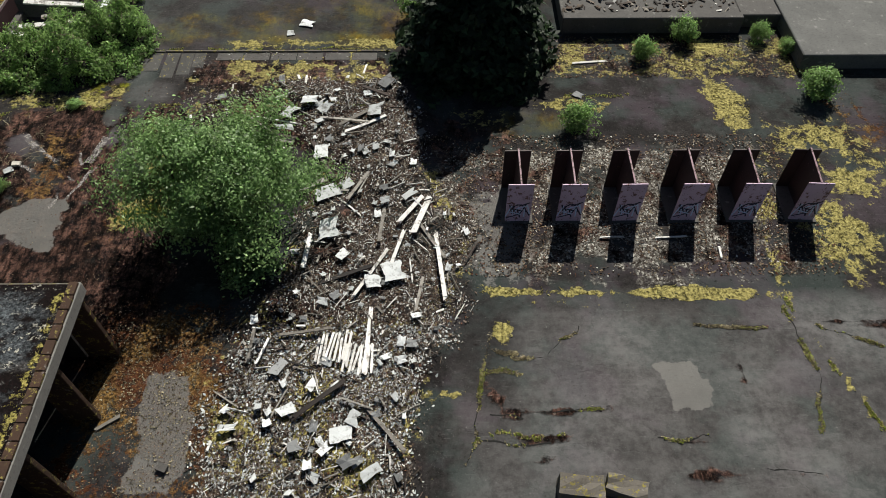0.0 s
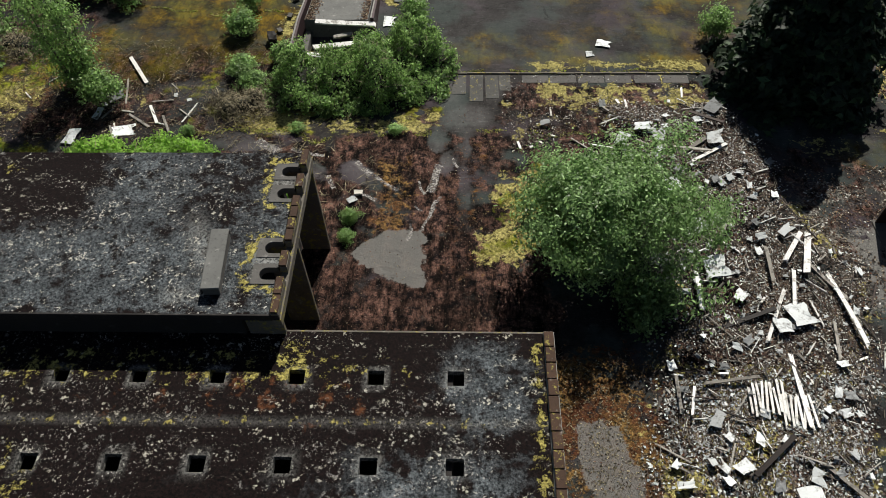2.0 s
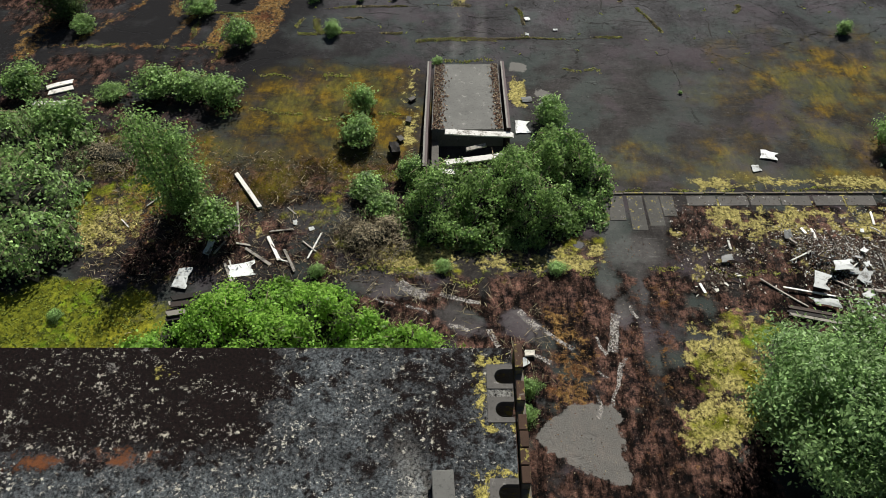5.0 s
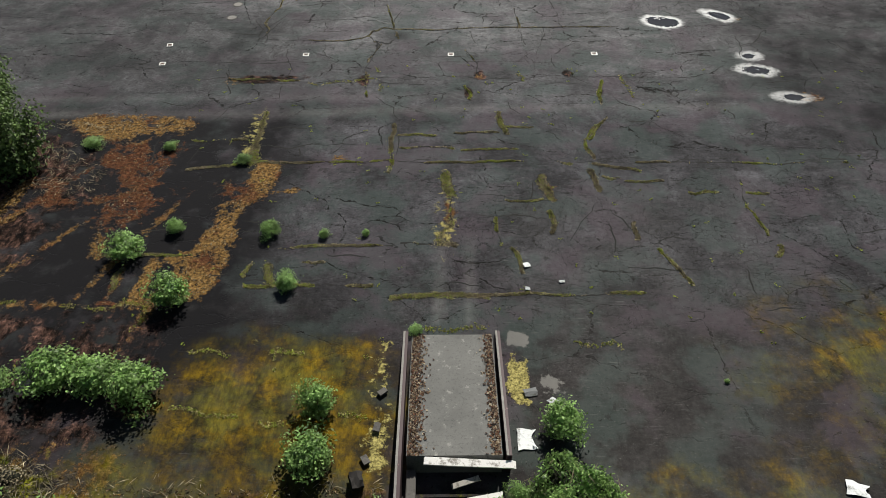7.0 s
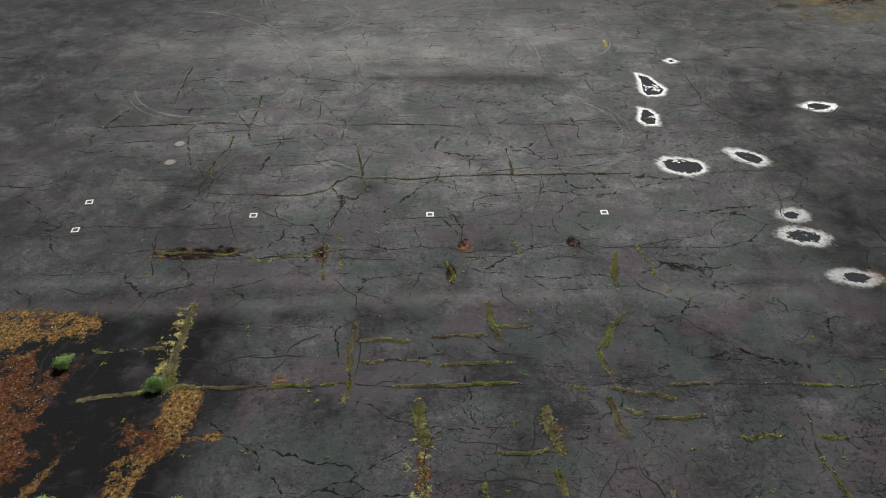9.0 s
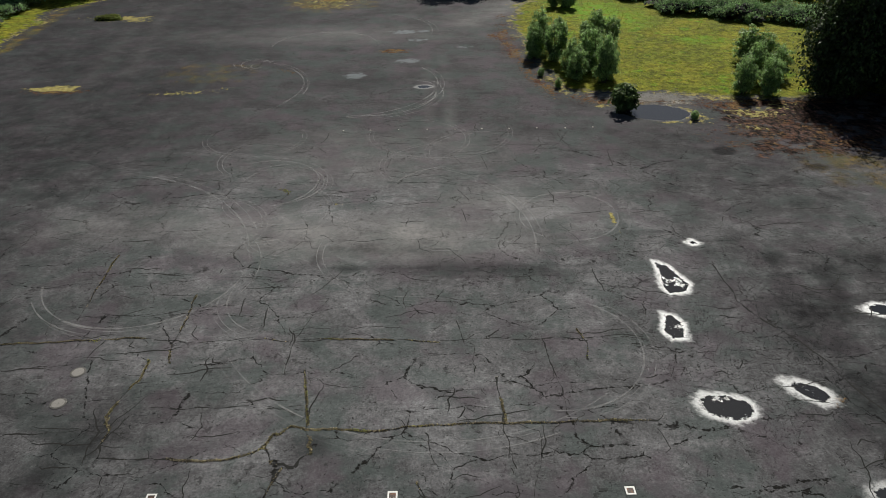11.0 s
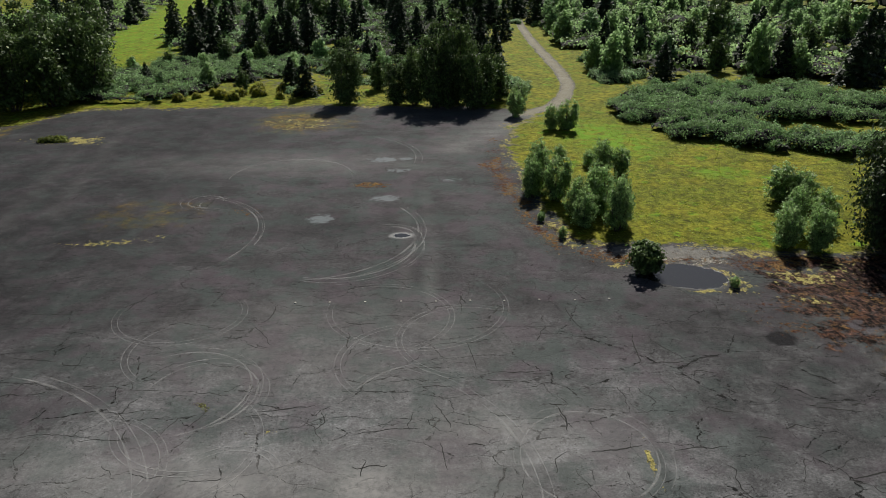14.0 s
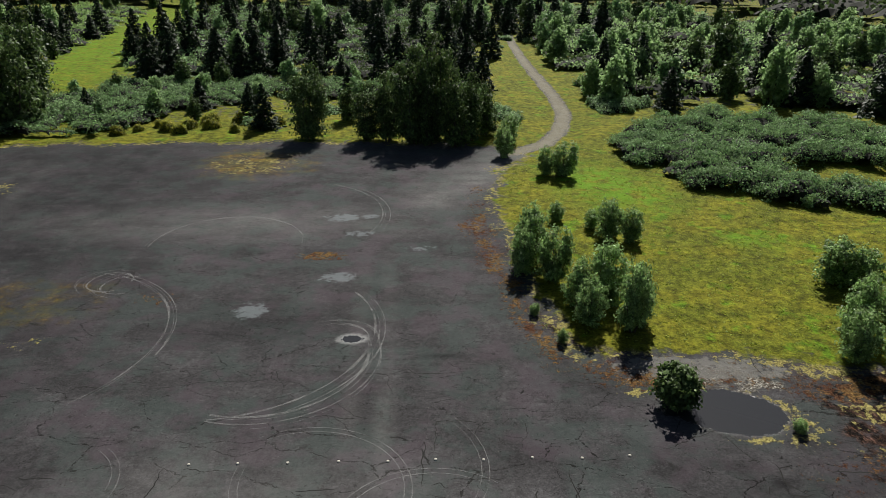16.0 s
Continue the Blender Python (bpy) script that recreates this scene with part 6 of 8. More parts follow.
for x, y, z, ln, w, a, mt, lab in [(-18.2, 29.85, 0.86, 2.75, 0.30, -2, WHITE_WOOD, "thick white-painted plank lying across the ramp's broken end"), (-18.4, 28.75, 0.45, 2.4, 0.30, 12, WHITE_WOOD, "peeling pink-white plank fallen in the ramp's pit"),
                                   (-19.5, 28.2, 0.3, 1.2, 0.26, -8, WHITE_WOOD, "peeling pink-white plank fallen in the ramp's pit"), (-18.3, 29.4, 0.5, 0.9, 0.2, 20, GREY_WOOD, "weathered plank fallen in the ramp's pit")]:
    ob = lay("plank", plank_mesh("plank", ln, 0.8 * w, 0.09, int(50 * ln)), mt, x, y, a, lab, "plank", "planks at the ramp", 0, 2, 14)
    ob.location.z = z
for i, (x, y, w, l, a, t) in enumerate([(-16.25, 31.1, 0.62, 0.72, 0, 0), (-16.0, 33.0, 0.45, 0.28, 10, 1), (-15.25, 32.6, 0.3, 0.25, 50, 0), (-15.55, 39.25, 0.3, 0.26, 20, 0), (-15.6, 37.9, 0.2, 0.14, 0, 0), (-14.2, 38.3, 0.22, 0.12, 0, 0),
                                          (-6.2, 29.3, 0.7, 0.42, -15, 0), (-6.9, 28.6, 0.32, 0.3, 5, 0), (-25.37, 25.72, 0.2, 0.25, 20, 0), (-29.1, 23.1, 0.45, 0.85, -10, 0), (-28.02, 25.64, 0.8, 0.6, 30, 1), (-28.3, 25.2, 0.4, 0.3, 70, 1), (6.2, 24.0, 0.4, 0.3, -30, 1),
                                          (-16.9, 19.6, 0.3, 0.25, 30, 0), (-24.7, 25.4, 0.22, 0.2, 30, 0)] + [(-27.0, 23.5, 0.9, 0.65, 15, 0), (-28.45, 24.45, 0.22, 0.6, -14, 0)]):
    lay("sheet", sheet_mesh("sheet", w, l, 700 + i), (SHEET, GREY_SHEET)[t], x, y, a, "pale broken board lying on the yard", "sheet", "loose boards on the yard", 0.03, 3, 3)
for i, (x, y) in enumerate([(-16.7, 19.9), (-21.1, 33.0), (-21.2, 31.6), (-21.5, 30.4), (-8.0, 7.5)]):
    rough_block("stone", (0.32, 0.22, 0.08), PALE_ROCK if i == 0 or i == 6 else DARK_CONC, "broken pale stone lying on the ground", "stone", pose(x, y, 0.1, 0, 0, 40 * i), 20 + i, "loose stones")
rough_block("concrete_block", (0.36, 0.52, 0.30), SHADE_DARK, "dark concrete block tipped beside the ramp", "block", pose(-21.7, 29.6, 0.25, 12, 10, 20), 77)

# a stack of rotten planks in the thicket, and paving stones
for i in range(6):
    lay("plank", plank_mesh("plank", 1.75 + 0.1 * (i % 3), 0.19, 0.07, 820 + i), (DARK_WOOD, GREY_WOOD)[i % 3 == 1], -28.25 + 0.05 * (i % 2), 21.25 + 0.17 * i, 10 + 2 * (i % 3), "rotten dark plank of a collapsed stack in the thicket", "plank",
        "rotten planks stacked in the thicket", 0.30 + 0.10 * (i % 2), 2, 6)
strip = thing("stone_path", -7.6, 26.4, 0, "strip of worn grey paving slabs along the yard's mossy edge", "path")
rng = np.random.default_rng(47)
for cx, cy, w, l in [(-12.85, 26.45, 0.62, 1.30), (-12.08, 26.22, 0.60, 1.8), (-11.42, 26.3, 0.58, 1.55), (-10.82, 26.56, 0.52, 1.08)] + [(-9.5 + 1.24 * i, 26.82, 1.16, 0.52) for i in range(6)]:
    part("paving_slab", MB().box((cx + 7.6 + rng.normal(0, 0.02), cy - 26.4, -0.016 + rng.normal(0, 0.003)), (w, l, 0.06), pose(0, 0, 0, rng.normal(0, 0.3), rng.normal(0, 0.3), rng.normal(0, 0.8)), 0.014), (DARK_CONC if cx > -10.5 else PAVER), strip)
for i in range(14):
    part("kerb_stone", MB().box((-5.3 + 0.80 * i, 0.82 + rng.normal(0, 0.012), 0.02), (0.77, 0.10, 0.07), pose(0, 0, 0, 0, 0, rng.normal(0, 0.6)), 0.015), MOSSY_CONC, strip)

# small fittings on the paving
for x, y, a in [(-27.1, 57.2, 0), (-18.45, 57.1, 0), (-9.9, 57.1, 0), (-35.6, 58.5, 10), (-35.4, 56.2, 5)]:
    d = thing("drain_cover", x, y, 0, "small rectangular drain cover ringed with white paint", "drain cover", "drain covers on the yard", turn=a)
    ring = MB()
    for cx, cy, sx, sy in ((0, 0.15, 0.36, 0.07), (0, -0.15, 0.36, 0.07), (-0.15, 0, 0.06, 0.23), (0.15, 0, 0.06, 0.23)):
        ring.box((cx, cy, 0.012), (sx, sy, 0.016))
    part("painted_frame", ring, WHITE_PAINT, d, "white painted frame")
    grate = part("grate", MB().box((0, 0, 0.006), (0.24, 0.23, 0.010)), IRON, d)
    for k in range(4):
        part("bar", MB().box((-0.09 + 0.06 * k, 0, 0.014), (0.025, 0.21, 0.008)), IRON, grate)
for x, y in [(-32.6, 62.15), (-32.6, 64.1)]:
    mb = MB()
    mb.tube([(0, 0, 0), (0, 0, 0.015), (0, 0, 0.022)], [0.34, 0.34, 0.30], 18)
    d = thing("manhole_cover", x, y, 0, "round pale concrete manhole cover set in the asphalt", "manhole cover")
    part("rim", mb, DARK_CONC, d)
    part("lid", MB().tube([(0, 0, 0.01), (0, 0, 0.028), (0, 0, 0.03)], [0.26, 0.26, 0.24], 18), CONCRETE, d)
stud = MB().tube([(0, 0, 0), (0, 0, 0.04), (0, 0, 0.06)], [0.075, 0.07, 0.035], 7).mesh("anchor_stud")
stud.materials.append(PALE_ROCK)
for i in range(10):
    ob = new("anchor_stud", stud)
    ob.location = (-23.8 + 2.18 * i + 0.05 * math.sin(5 * i), 92.3 + 0.06 * math.sin(3 * i), 0)
    tagged(ob, "small pale anchor stud in a row across the yard", "stud", "row of anchor studs")


# ---- cracks, joints and tyre scuffs ----
def ribbon(path, widths, z):
    path = np.asarray(path, float)
    d = np.gradient(path, axis=0)
    d /= np.linalg.norm(d, axis=1, keepdims=True) + 1e-9
    nrm = np.stack([-d[:, 1], d[:, 0]], 1) * np.asarray(widths)[:, None] / 2
    a, b = path + nrm, path - nrm
    v = np.concatenate([np.c_[a, np.full(len(a), z)], np.c_[b, np.full(len(b), z)]])
    m = len(a)
    return v, [(i, i + 1, m + i + 1, m + i) for i in range(m - 1)]


def wander(p0, p1, rng, amp=0.25, step=0.22):
    """A ragged line from p0 to p1: kinks at several sizes."""
    p0, p1 = np.array(p0, float), np.array(p1, float)
    ln = np.linalg.norm(p1 - p0)
    n = max(5, int(ln / min(step, 0.07)))
    t = np.linspace(0, 1, n)
    w, size = np.zeros(n), amp
    for k in range(5):
        m = max(2, int(ln * 0.5 * 2.1 ** k) + 1)
        w += size * np.interp(t * m, np.arange(m + 1), rng.normal(0, 0.5, m + 1))
        size *= 0.52
    w *= np.minimum(1, 6 * np.minimum(t, 1 - t) + 0.15)
    side = np.array([-(p1 - p0)[1], (p1 - p0)[0]]) / ln
    return p0 + t[:, None] * (p1 - p0) + w[:, None] * side


def ragged(path, width, seed):
    """Uneven widths along a crack: hairline stretches and crumbled spots."""
    f = fnoise(path[:, 0], path[:, 1], 2.6, seed)
    return width * np.clip(2.4 * (f - 0.28), 0.12, 2.0)


crack_mb, crack_paths = MB(), []
rngc = np.random.default_rng(12)
LONG = [((-24.5, 75.2), (-8, 74.6)), ((-13.8, 55), (-14.1, 61)), ((-25, 79), (-24.2, 75.2)), ((-28, 81), (-10, 80.5)), ((-36, 79.5), (-30, 80)), ((-40, 84), (-24, 83)), ((-14, 84), (-2, 82.5)), ((-20, 95.6), (-8, 94.8)), ((-30, 100), (-5, 98.8)), ((-4, 97), (2, 93)), ((-10, 86), (-8, 92)), ((-18, 46.4), (3, 46.4))] + [((4, 62), (10, 55)), ((2, 70), (10, 60)), ((6, 73), (14, 64)), ((0, 78), (8, 72)), ((-2, 84), (6, 80)), ((8, 80), (14, 73))]
LEFT_CRACKS = [
    (0.07, (-37.8, 66.1), (-35.0, 66.3), (-31.9, 66.4), (-28.8, 66.2), (-26.2, 66.2), (-23.3, 66.1), (-21.1, 66.1), (-16.6, 65.8)), (0.09, (-29.8, 59.1), (-27.5, 59.0), (-24.9, 58.9), (-23.5, 59.5), (-23.2, 60.2), (-22.0, 60.4)),
    (0.12, (-23.6, 59.6), (-23.1, 58.7), (-22.2, 58.5), (-21.7, 59.1), (-21.9, 60.0)), (0.12, (-22.6, 58.5), (-23.3, 56.2)), (0.09, (-22.6, 64.0), (-22.0, 60.6)), (0.06, (-22.2, 69.5), (-23.4, 66.3), (-23.4, 63.6)),
    (0.07, (-29.0, 70.1), (-29.0, 66.3), (-28.7, 64.6)), (0.09, (-29.8, 64.9), (-29.7, 63.5), (-30.3, 61.3), (-29.9, 60.4), (-29.8, 59.1)), (0.07, (-34.5, 74.0), (-34.3, 68.0))]
MID_CRACKS = [
    (0.06, (-31.8, 71.1), (-30.9, 68.9), (-32.6, 68.1), (-34.1, 68.2)), (0.06, (-32.3, 68.1), (-32.6, 64.8), (-36.9, 64.2)), (0.06, (-29.1, 61.8), (-24.6, 61.8)), (0.05, (-23.8, 61.6), (-22.3, 61.7)), (0.06, (-36.1, 62.7), (-33.7, 62.7)),
    (0.04, (-35.0, 60.5), (-29.2, 60.4)), (0.05, (-26.5, 61.5), (-26.5, 59.9)), (0.06, (-17.3, 60.1), (-16.8, 58.4)), (0.07, (-17.6, 57.7), (-16.9, 56.0)), (0.06, (-20.2, 56.8), (-17.6, 56.8)), (0.05, (-31.3, 70.1), (-27.5, 70.1))]
LOW_CRACKS = [
    (0.05, (-34.1, 56.4), (-30.8, 56.4), (-28.5, 56.4), (-24.1, 56.3)), (0.06, (-31.1, 54.0), (-28.9, 53.9), (-26.2, 53.9), (-24.4, 53.9), (-22.8, 53.9), (-20.0, 53.7)), (0.06, (-26.2, 53.9), (-24.1, 54.2), (-23.4, 54.6)),
    (0.06, (-23.4, 54.6), (-20.9, 54.4), (-19.0, 54.6), (-18.0, 54.5), (-15.7, 54.3), (-13.4, 54.4), (-10.5, 54.4), (-8.5, 54.3), (-4.3, 54.4)), (0.09, (-23.4, 55.1), (-23.2, 53.1), (-23.1, 52.4)),
    (0.05, (-22.7, 58.5), (-23.1, 56.8), (-23.5, 54.9)), (0.05, (-17.5, 57.3), (-16.9, 56.1), (-16.8, 54.2)), (0.05, (-19.1, 56.2), (-18.9, 54.6)), (0.04, (-12.7, 59.8), (-13.4, 56.9)), (0.05, (-12.5, 56.6), (-12.2, 55.4), (-11.4, 54.2)),
    (0.08, (-17.7, 53.5), (-17.5, 52.1)), (0.09, (-10.1, 53.7), (-10.4, 52.1)), (0.06, (-27.9, 53.6), (-27.9, 52.3)), (0.04, (-19.1, 56.3), (-14.5, 56.2), (-12.3, 56.0)), (0.06, (-31.4, 55.1), (-31.1, 54.0), (-30.7, 52.8)), (0.05, (-16.8, 53.8), (-10.7, 53.6))]
RIGHT_CRACKS = [
    (0.06, (-16.6, 65.9), (-11.1, 66.0), (-6.4, 65.9)), (0.09, (-22.0, 60.4), (-18.4, 60.3), (-16.7, 60.5), (-11.2, 60.6), (-7.9, 60.5)), (0.05, (-15.8, 67.4), (-15.4, 64.7)), (0.06, (-11.9, 66.4), (-11.5, 60.8)), (0.08, (-10.1, 66.6), (-10.0, 64.3)),
    (0.09, (-14.2, 63.3), (-14.1, 60.6)), (0.06, (-16.7, 62.5), (-14.7, 62.4)), (0.05, (-12.6, 60.4), (-12.8, 58.7)), (0.10, (-1.7, 72.1), (-1.7, 68.7), (0.7, 63.7), (1.6, 60.2))]
for p0, p1 in LONG:
    path = wander(p0, p1, rngc, 0.28 if p0[1] > 20 else 0.05, 0.12)
    gap = fnoise(path[:, 0], path[:, 1], 0.7, 63)
    w = np.where(gap < 0.40, 0.006, 1.0) * (0.4 if p0[1] < 20 else 0.6 if p0[1] > 72 else 1.0) * np.clip(0.022 + 0.12 * fnoise(path[:, 0], path[:, 1], 1.3, 61) ** 2 * 2, 0.02, 0.16)
    crack_mb.add(*ribbon(path, ragged(path, 0.75 * w, 60), 0.006))
    for _ in range(int(len(path) / 26)):
        q = path[rngc.integers(len(path))]
        a = rngc.uniform(0, 6.28)
        br = wander(q, q + rngc.uniform(0.8, 2.6) * np.array([math.cos(a), math.sin(a)]), rngc, 0.3)
        crack_mb.add(*ribbon(br, np.linspace(0.035, 0.012, len(br)), 0.005))
# joints of the near paving: x, y, x, y, width of the moss
WEST_JOINTS = [(-31.6, 48.4, -28.9, 48.4, 0.06), (-31.3, 45.9, -28.9, 46.4, 0.08), (-28.9, 46.5, -18.4, 46.4, 0.05), (-28.3, 50.9, -28.3, 47.9, 0.12), (-28.3, 47.9, -28.2, 46.4, 0.28), (-33.5, 40.0, -29.5, 40.0, 0.07), (-32.3, 38.0, -32.2, 39.2, 0.08),
               (-25.9, 40.4, -21.1, 40.5, 0.05), (-20.8, 40.6, -18.4, 40.5, 0.13), (-18.8, 45.5, -18.6, 42.0, 0.20), (-18.6, 42.0, -19.2, 40.7, 0.2), (-27.0, 38.2, -21.8, 38.2, 0.06), (-26.2, 39.6, -26.0, 38.3, 0.16), (-27.1, 38.7, -26.9, 39.5, 0.08),
               (-24.8, 39.5, -23.9, 39.5, 0.05), (-21.5, 49.7, -21.6, 45.6, 0.10), (-21.2, 48.7, -19.3, 48.7, 0.05), (-21.1, 47.7, -18.4, 47.5, 0.05)]
EAST_JOINTS = [(-18.3, 48.9, -16.1, 48.9, 0.05), (-16.0, 50.8, -15.7, 48.8, 0.13), (-15.6, 49.4, -14.3, 49.4, 0.05), (-18.4, 46.4, -15.0, 46.4, 0.04), (-18.0, 47.4, -15.2, 47.4, 0.04), (-10.6, 49.8, -11.8, 48.2, 0.05), (-11.8, 48.2, -11.6, 46.6, 0.07),
               (-13.8, 46.7, -12.7, 46.2, 0.08), (-11.7, 46.2, -9.6, 45.6, 0.08), (-9.6, 46.3, 0.6, 46.2, 0.05), (-11.9, 45.7, -11.7, 44.1, 0.16), (-10.4, 44.8, -8.6, 44.8, 0.06), (-11.4, 45.2, -10.6, 45.0, 0.06), (-14.2, 45.3, -14.0, 43.5, 0.18), (-16.1, 43.5, -14.4, 43.6, 0.03)]
SOUTH_JOINTS = [(-7.6, 44.0, -6.0, 43.9, 0.06), (-6.3, 45.8, -5.0, 45.8, 0.06), (-5.0, 44.9, -5.3, 42.8, 0.08), (-5.3, 42.8, -5.0, 41.0, 0.03), (-5.0, 43.9, -4.0, 43.9, 0.05), (-9.8, 40.2, -9.0, 38.1, 0.07), (-16.6, 42.3, -16.5, 40.5, 0.06), (-14.2, 42.7, -14.3, 41.2, 0.1),
                (-10.5, 41.9, -10.7, 40.8, 0.08), (-4.7, 40.4, -5.1, 39.7, 0.08), (-16.1, 40.3, -15.7, 38.8, 0.06), (-21.0, 37.5, -17.2, 37.6, 0.10)]
EDGE_JOINTS = [(-17.2, 37.6, -11.0, 37.7, 0.05), (-10.0, 54.0, -10.4, 51.4, 0.06), (-31.1, 54.4, -27.1, 54.2, 0.07), (-10.3, 50.3, -11.6, 48.2, 0.06)]
SLAB_JOINTS = [(1.05, 8.18, 3.4, 8.19, 0.050), (1.6, 9.12, 2.6, 8.95, 0.05), (3.2, 9.18, 5.1, 9.25, 0.06), (0.8, 7.5, 1.3, 9.6, 0.04), (1.3, 9.6, 1.8, 12.4, 0.050), (2.4, 11.14, 3.4, 11.1, 0.05), (3.6, 11.2, 4.7, 12.3, 0.03), (1.5, 11.5, 2.6, 11.2, 0.070),
                (1.4, 10.4, 2.7, 10.5, 0.070), (6.6, 8.35, 8.2, 8.3, 0.04), (9.6, 7.4, 11.2, 7.2, 0.060), (8.6, 12.3, 11.0, 12.2, 0.03), (12.7, 12.3, 14.6, 11.4, 0.050), (11.8, 13.0, 12.1, 10.1, 0.07), (12.1, 10.1, 11.5, 8.5, 0.05)]
NEAR_JOINTS = SLAB_JOINTS + WEST_JOINTS + EAST_JOINTS + SOUTH_JOINTS + EDGE_JOINTS
for x0, y0, x1, y1, w in NEAR_JOINTS:
    path = wander((x0, y0), (x1, y1), rngc, 0.16, 0.1)
    crack_mb.add(*ribbon(path, ragged(path, (0.05 if y0 < 15 else 0.085 if y0 < 55 else 0.06), 69), 0.0062))
    crack_paths.append((path, w))
for w, *pts in LEFT_CRACKS + MID_CRACKS + LOW_CRACKS + RIGHT_CRACKS:
    for p0, p1 in zip(pts, pts[1:]):
        path = wander(p0, p1, rngc, 0.14, 0.09)
        crack_mb.add(*ribbon(path, ragged(path, 1.1 * w, 67), 0.0064))
        for _ in range(int(len(path) / 18)):
            q, a = path[rngc.integers(len(path))], rngc.uniform(0, 6.28)
            br = wander(q, q + rngc.uniform(0.3, 1.1) * np.array([math.cos(a), 0.6 * math.sin(a)]), rngc, 0.12, 0.09)
            crack_mb.add(*ribbon(br, np.linspace(0.45 * w, 0.012, len(br)), 0.0055))
        if 0.065 < w < 0.095 or w == 0.12:
            crack_paths.append((path, 0.35 * w))
rngg = np.random.default_rng(14)
for row, y0 in enumerate(np.arange(52.8, 100, 2.7)):
    x = -41.0
    while x < 5:
        ln = rngg.uniform(2.5, 7.5)
        keep = rngg.random()
        if keep < (0.22 if y0 < 84 else 0.10):
            path = wander((x, y0 + rngg.normal(0, 0.35)), (x + ln, y0 + rngg.normal(0, 0.35)), rngg, 0.25, 0.10)
            crack_mb.add(*ribbon(path, ragged(path, rngg.uniform(0.02, 0.06), 65), 0.0055))
        if rngg.random() < (0.20 if y0 < 84 else 0.06):
            dx = rngg.uniform(-1.1, 1.1)
            path = wander((x, y0), (x + dx, y0 + 2.7), rngg, 0.45, 0.10)
            crack_mb.add(*ribbon(path, ragged(path, rngg.uniform(0.02, 0.06), 66), 0.0058))
        x += ln
for _ in range(260):
    x, y = rngc.uniform(-40, 6), rngc.uniform(36, 92)
    a = rngc.normal(0, 0.12) if rngc.random() < 0.62 else math.pi / 2 + rngc.normal(0, 0.35)
    ln = rngc.uniform(0.4, 3.2)
    path = wander((x, y), (x + ln * math.cos(a), y + ln * math.sin(a)), rngc, 0.22, 0.10)
    crack_mb.add(*ribbon(path, rngc.uniform(0.02, 0.075) * np.sin(np.linspace(0.3, 2.9, len(path))) + 0.008, 0.005))
cm = bpy.data.meshes.new("cracks")
cm.from_pydata(np.concatenate(crack_mb.v).tolist(), [], crack_mb.f)
solid("asphalt_cracks", cm, CRACK, "dark earth-filled cracks running through the asphalt", "cracks", kind="stuff")

scuffs = []
rngt = np.random.default_rng(19)
for cx, cy, r, a0, a1, w in [(-32.2, 72.3, 5.2, -165, 35, 0.06), (-40.4, 71.5, 13.4, 14, 82, 0.06), (-8.6, 77.8, 3.1, -110, 235, 0.05), (-11.4, 65.1, 4.0, -100, 110, 0.055), (-16.6, 70.5, 11.0, -150, -50, 0.045), (-24.0, 69.8, 3.4, 170, 252, 0.045),
                             (-28.2, 83.0, 3.6, -75, 120, 0.06), (-27.0, 82.7, 2.8, -80, 170, 0.06), (-21.5, 75.3, 10.5, -10, 64, 0.055), (-38.0, 103.2, 9.2, -42, 80, 0.075), (-24.8, 103.9, 8.6, -84, 36, 0.08), (-15.0, 80.2, 5.2, 100, 150, 0.06),
                             (-34.6, 110.9, 1.5, 0, 320, 0.07), (-33.6, 110.4, 1.3, 60, 300, 0.06), (-22.1, 101.2, 5.7, -108, 20, 0.09), (-18.5, 102.8, 1.9, 0, 116, 0.09), (-26.3, 123.4, 9.7, -24, 62, 0.08), (-28.4, 117.4, 5.8, 0, 184, 0.07)]:
    n = max(12, int(r * math.radians(a1 - a0) / 0.25))
    a = np.radians(np.linspace(a0, a1, n))
    for k in range(4):
        gap = (0.0, 0.5, 0.08, 0.62)[k] + rngt.normal(0, 0.05)
        path = np.stack([cx + (r + gap + 0.12 * np.sin(1.7 * a + k)) * np.cos(a), cy + (r + gap + 0.12 * np.sin(1.3 * a + k)) * np.sin(a)], 1)
        m0, m1 = int(rngt.uniform(0, 0.3) * n) if k else 0, n - (int(rngt.uniform(0, 0.3) * n) if k else 0)
        scuff = MB()
        scuffs.append(scuff)
        scuff.add(*ribbon(path[m0:m1], ((2.0, 1.1, 0.6, 0.5)[k] * w * np.clip(2.2 * (fnoise(path[:, 0], path[:, 1], 0.6, 71 + k) - 0.2), 0.15, 1.4))[m0:m1], 0.010 + 0.0008 * k))
for _ in range(15):
    r, cx, cy, a0 = rngt.uniform(1.4, 5.0), rngt.uniform(-32, -12), rngt.uniform(74, 92), rngt.uniform(0, 6.28)
    a = np.linspace(a0, a0 + rngt.uniform(1.2, 4.4), 26)
    rr = r * np.linspace(1, rngt.uniform(0.75, 1.3), 26)
    for k in range(2):
        scuff = MB()
        scuffs.append(scuff)
        path = np.stack([cx + (rr + 0.34 * k) * np.cos(a), cy + 0.9 * (rr + 0.34 * k) * np.sin(a)], 1)
        scuff.add(*ribbon(path, 0.045 * np.sin(np.linspace(0.25, 2.9, 26)) + 0.01, 0.0145 + 0.0005 * k))
for scuff in scuffs:
    solid("tyre_scuff", scuff, TYRE, "faint looping pale tyre scuff on the asphalt", "tyre mark", "tyre scuffs on the yard")
smear = MB()
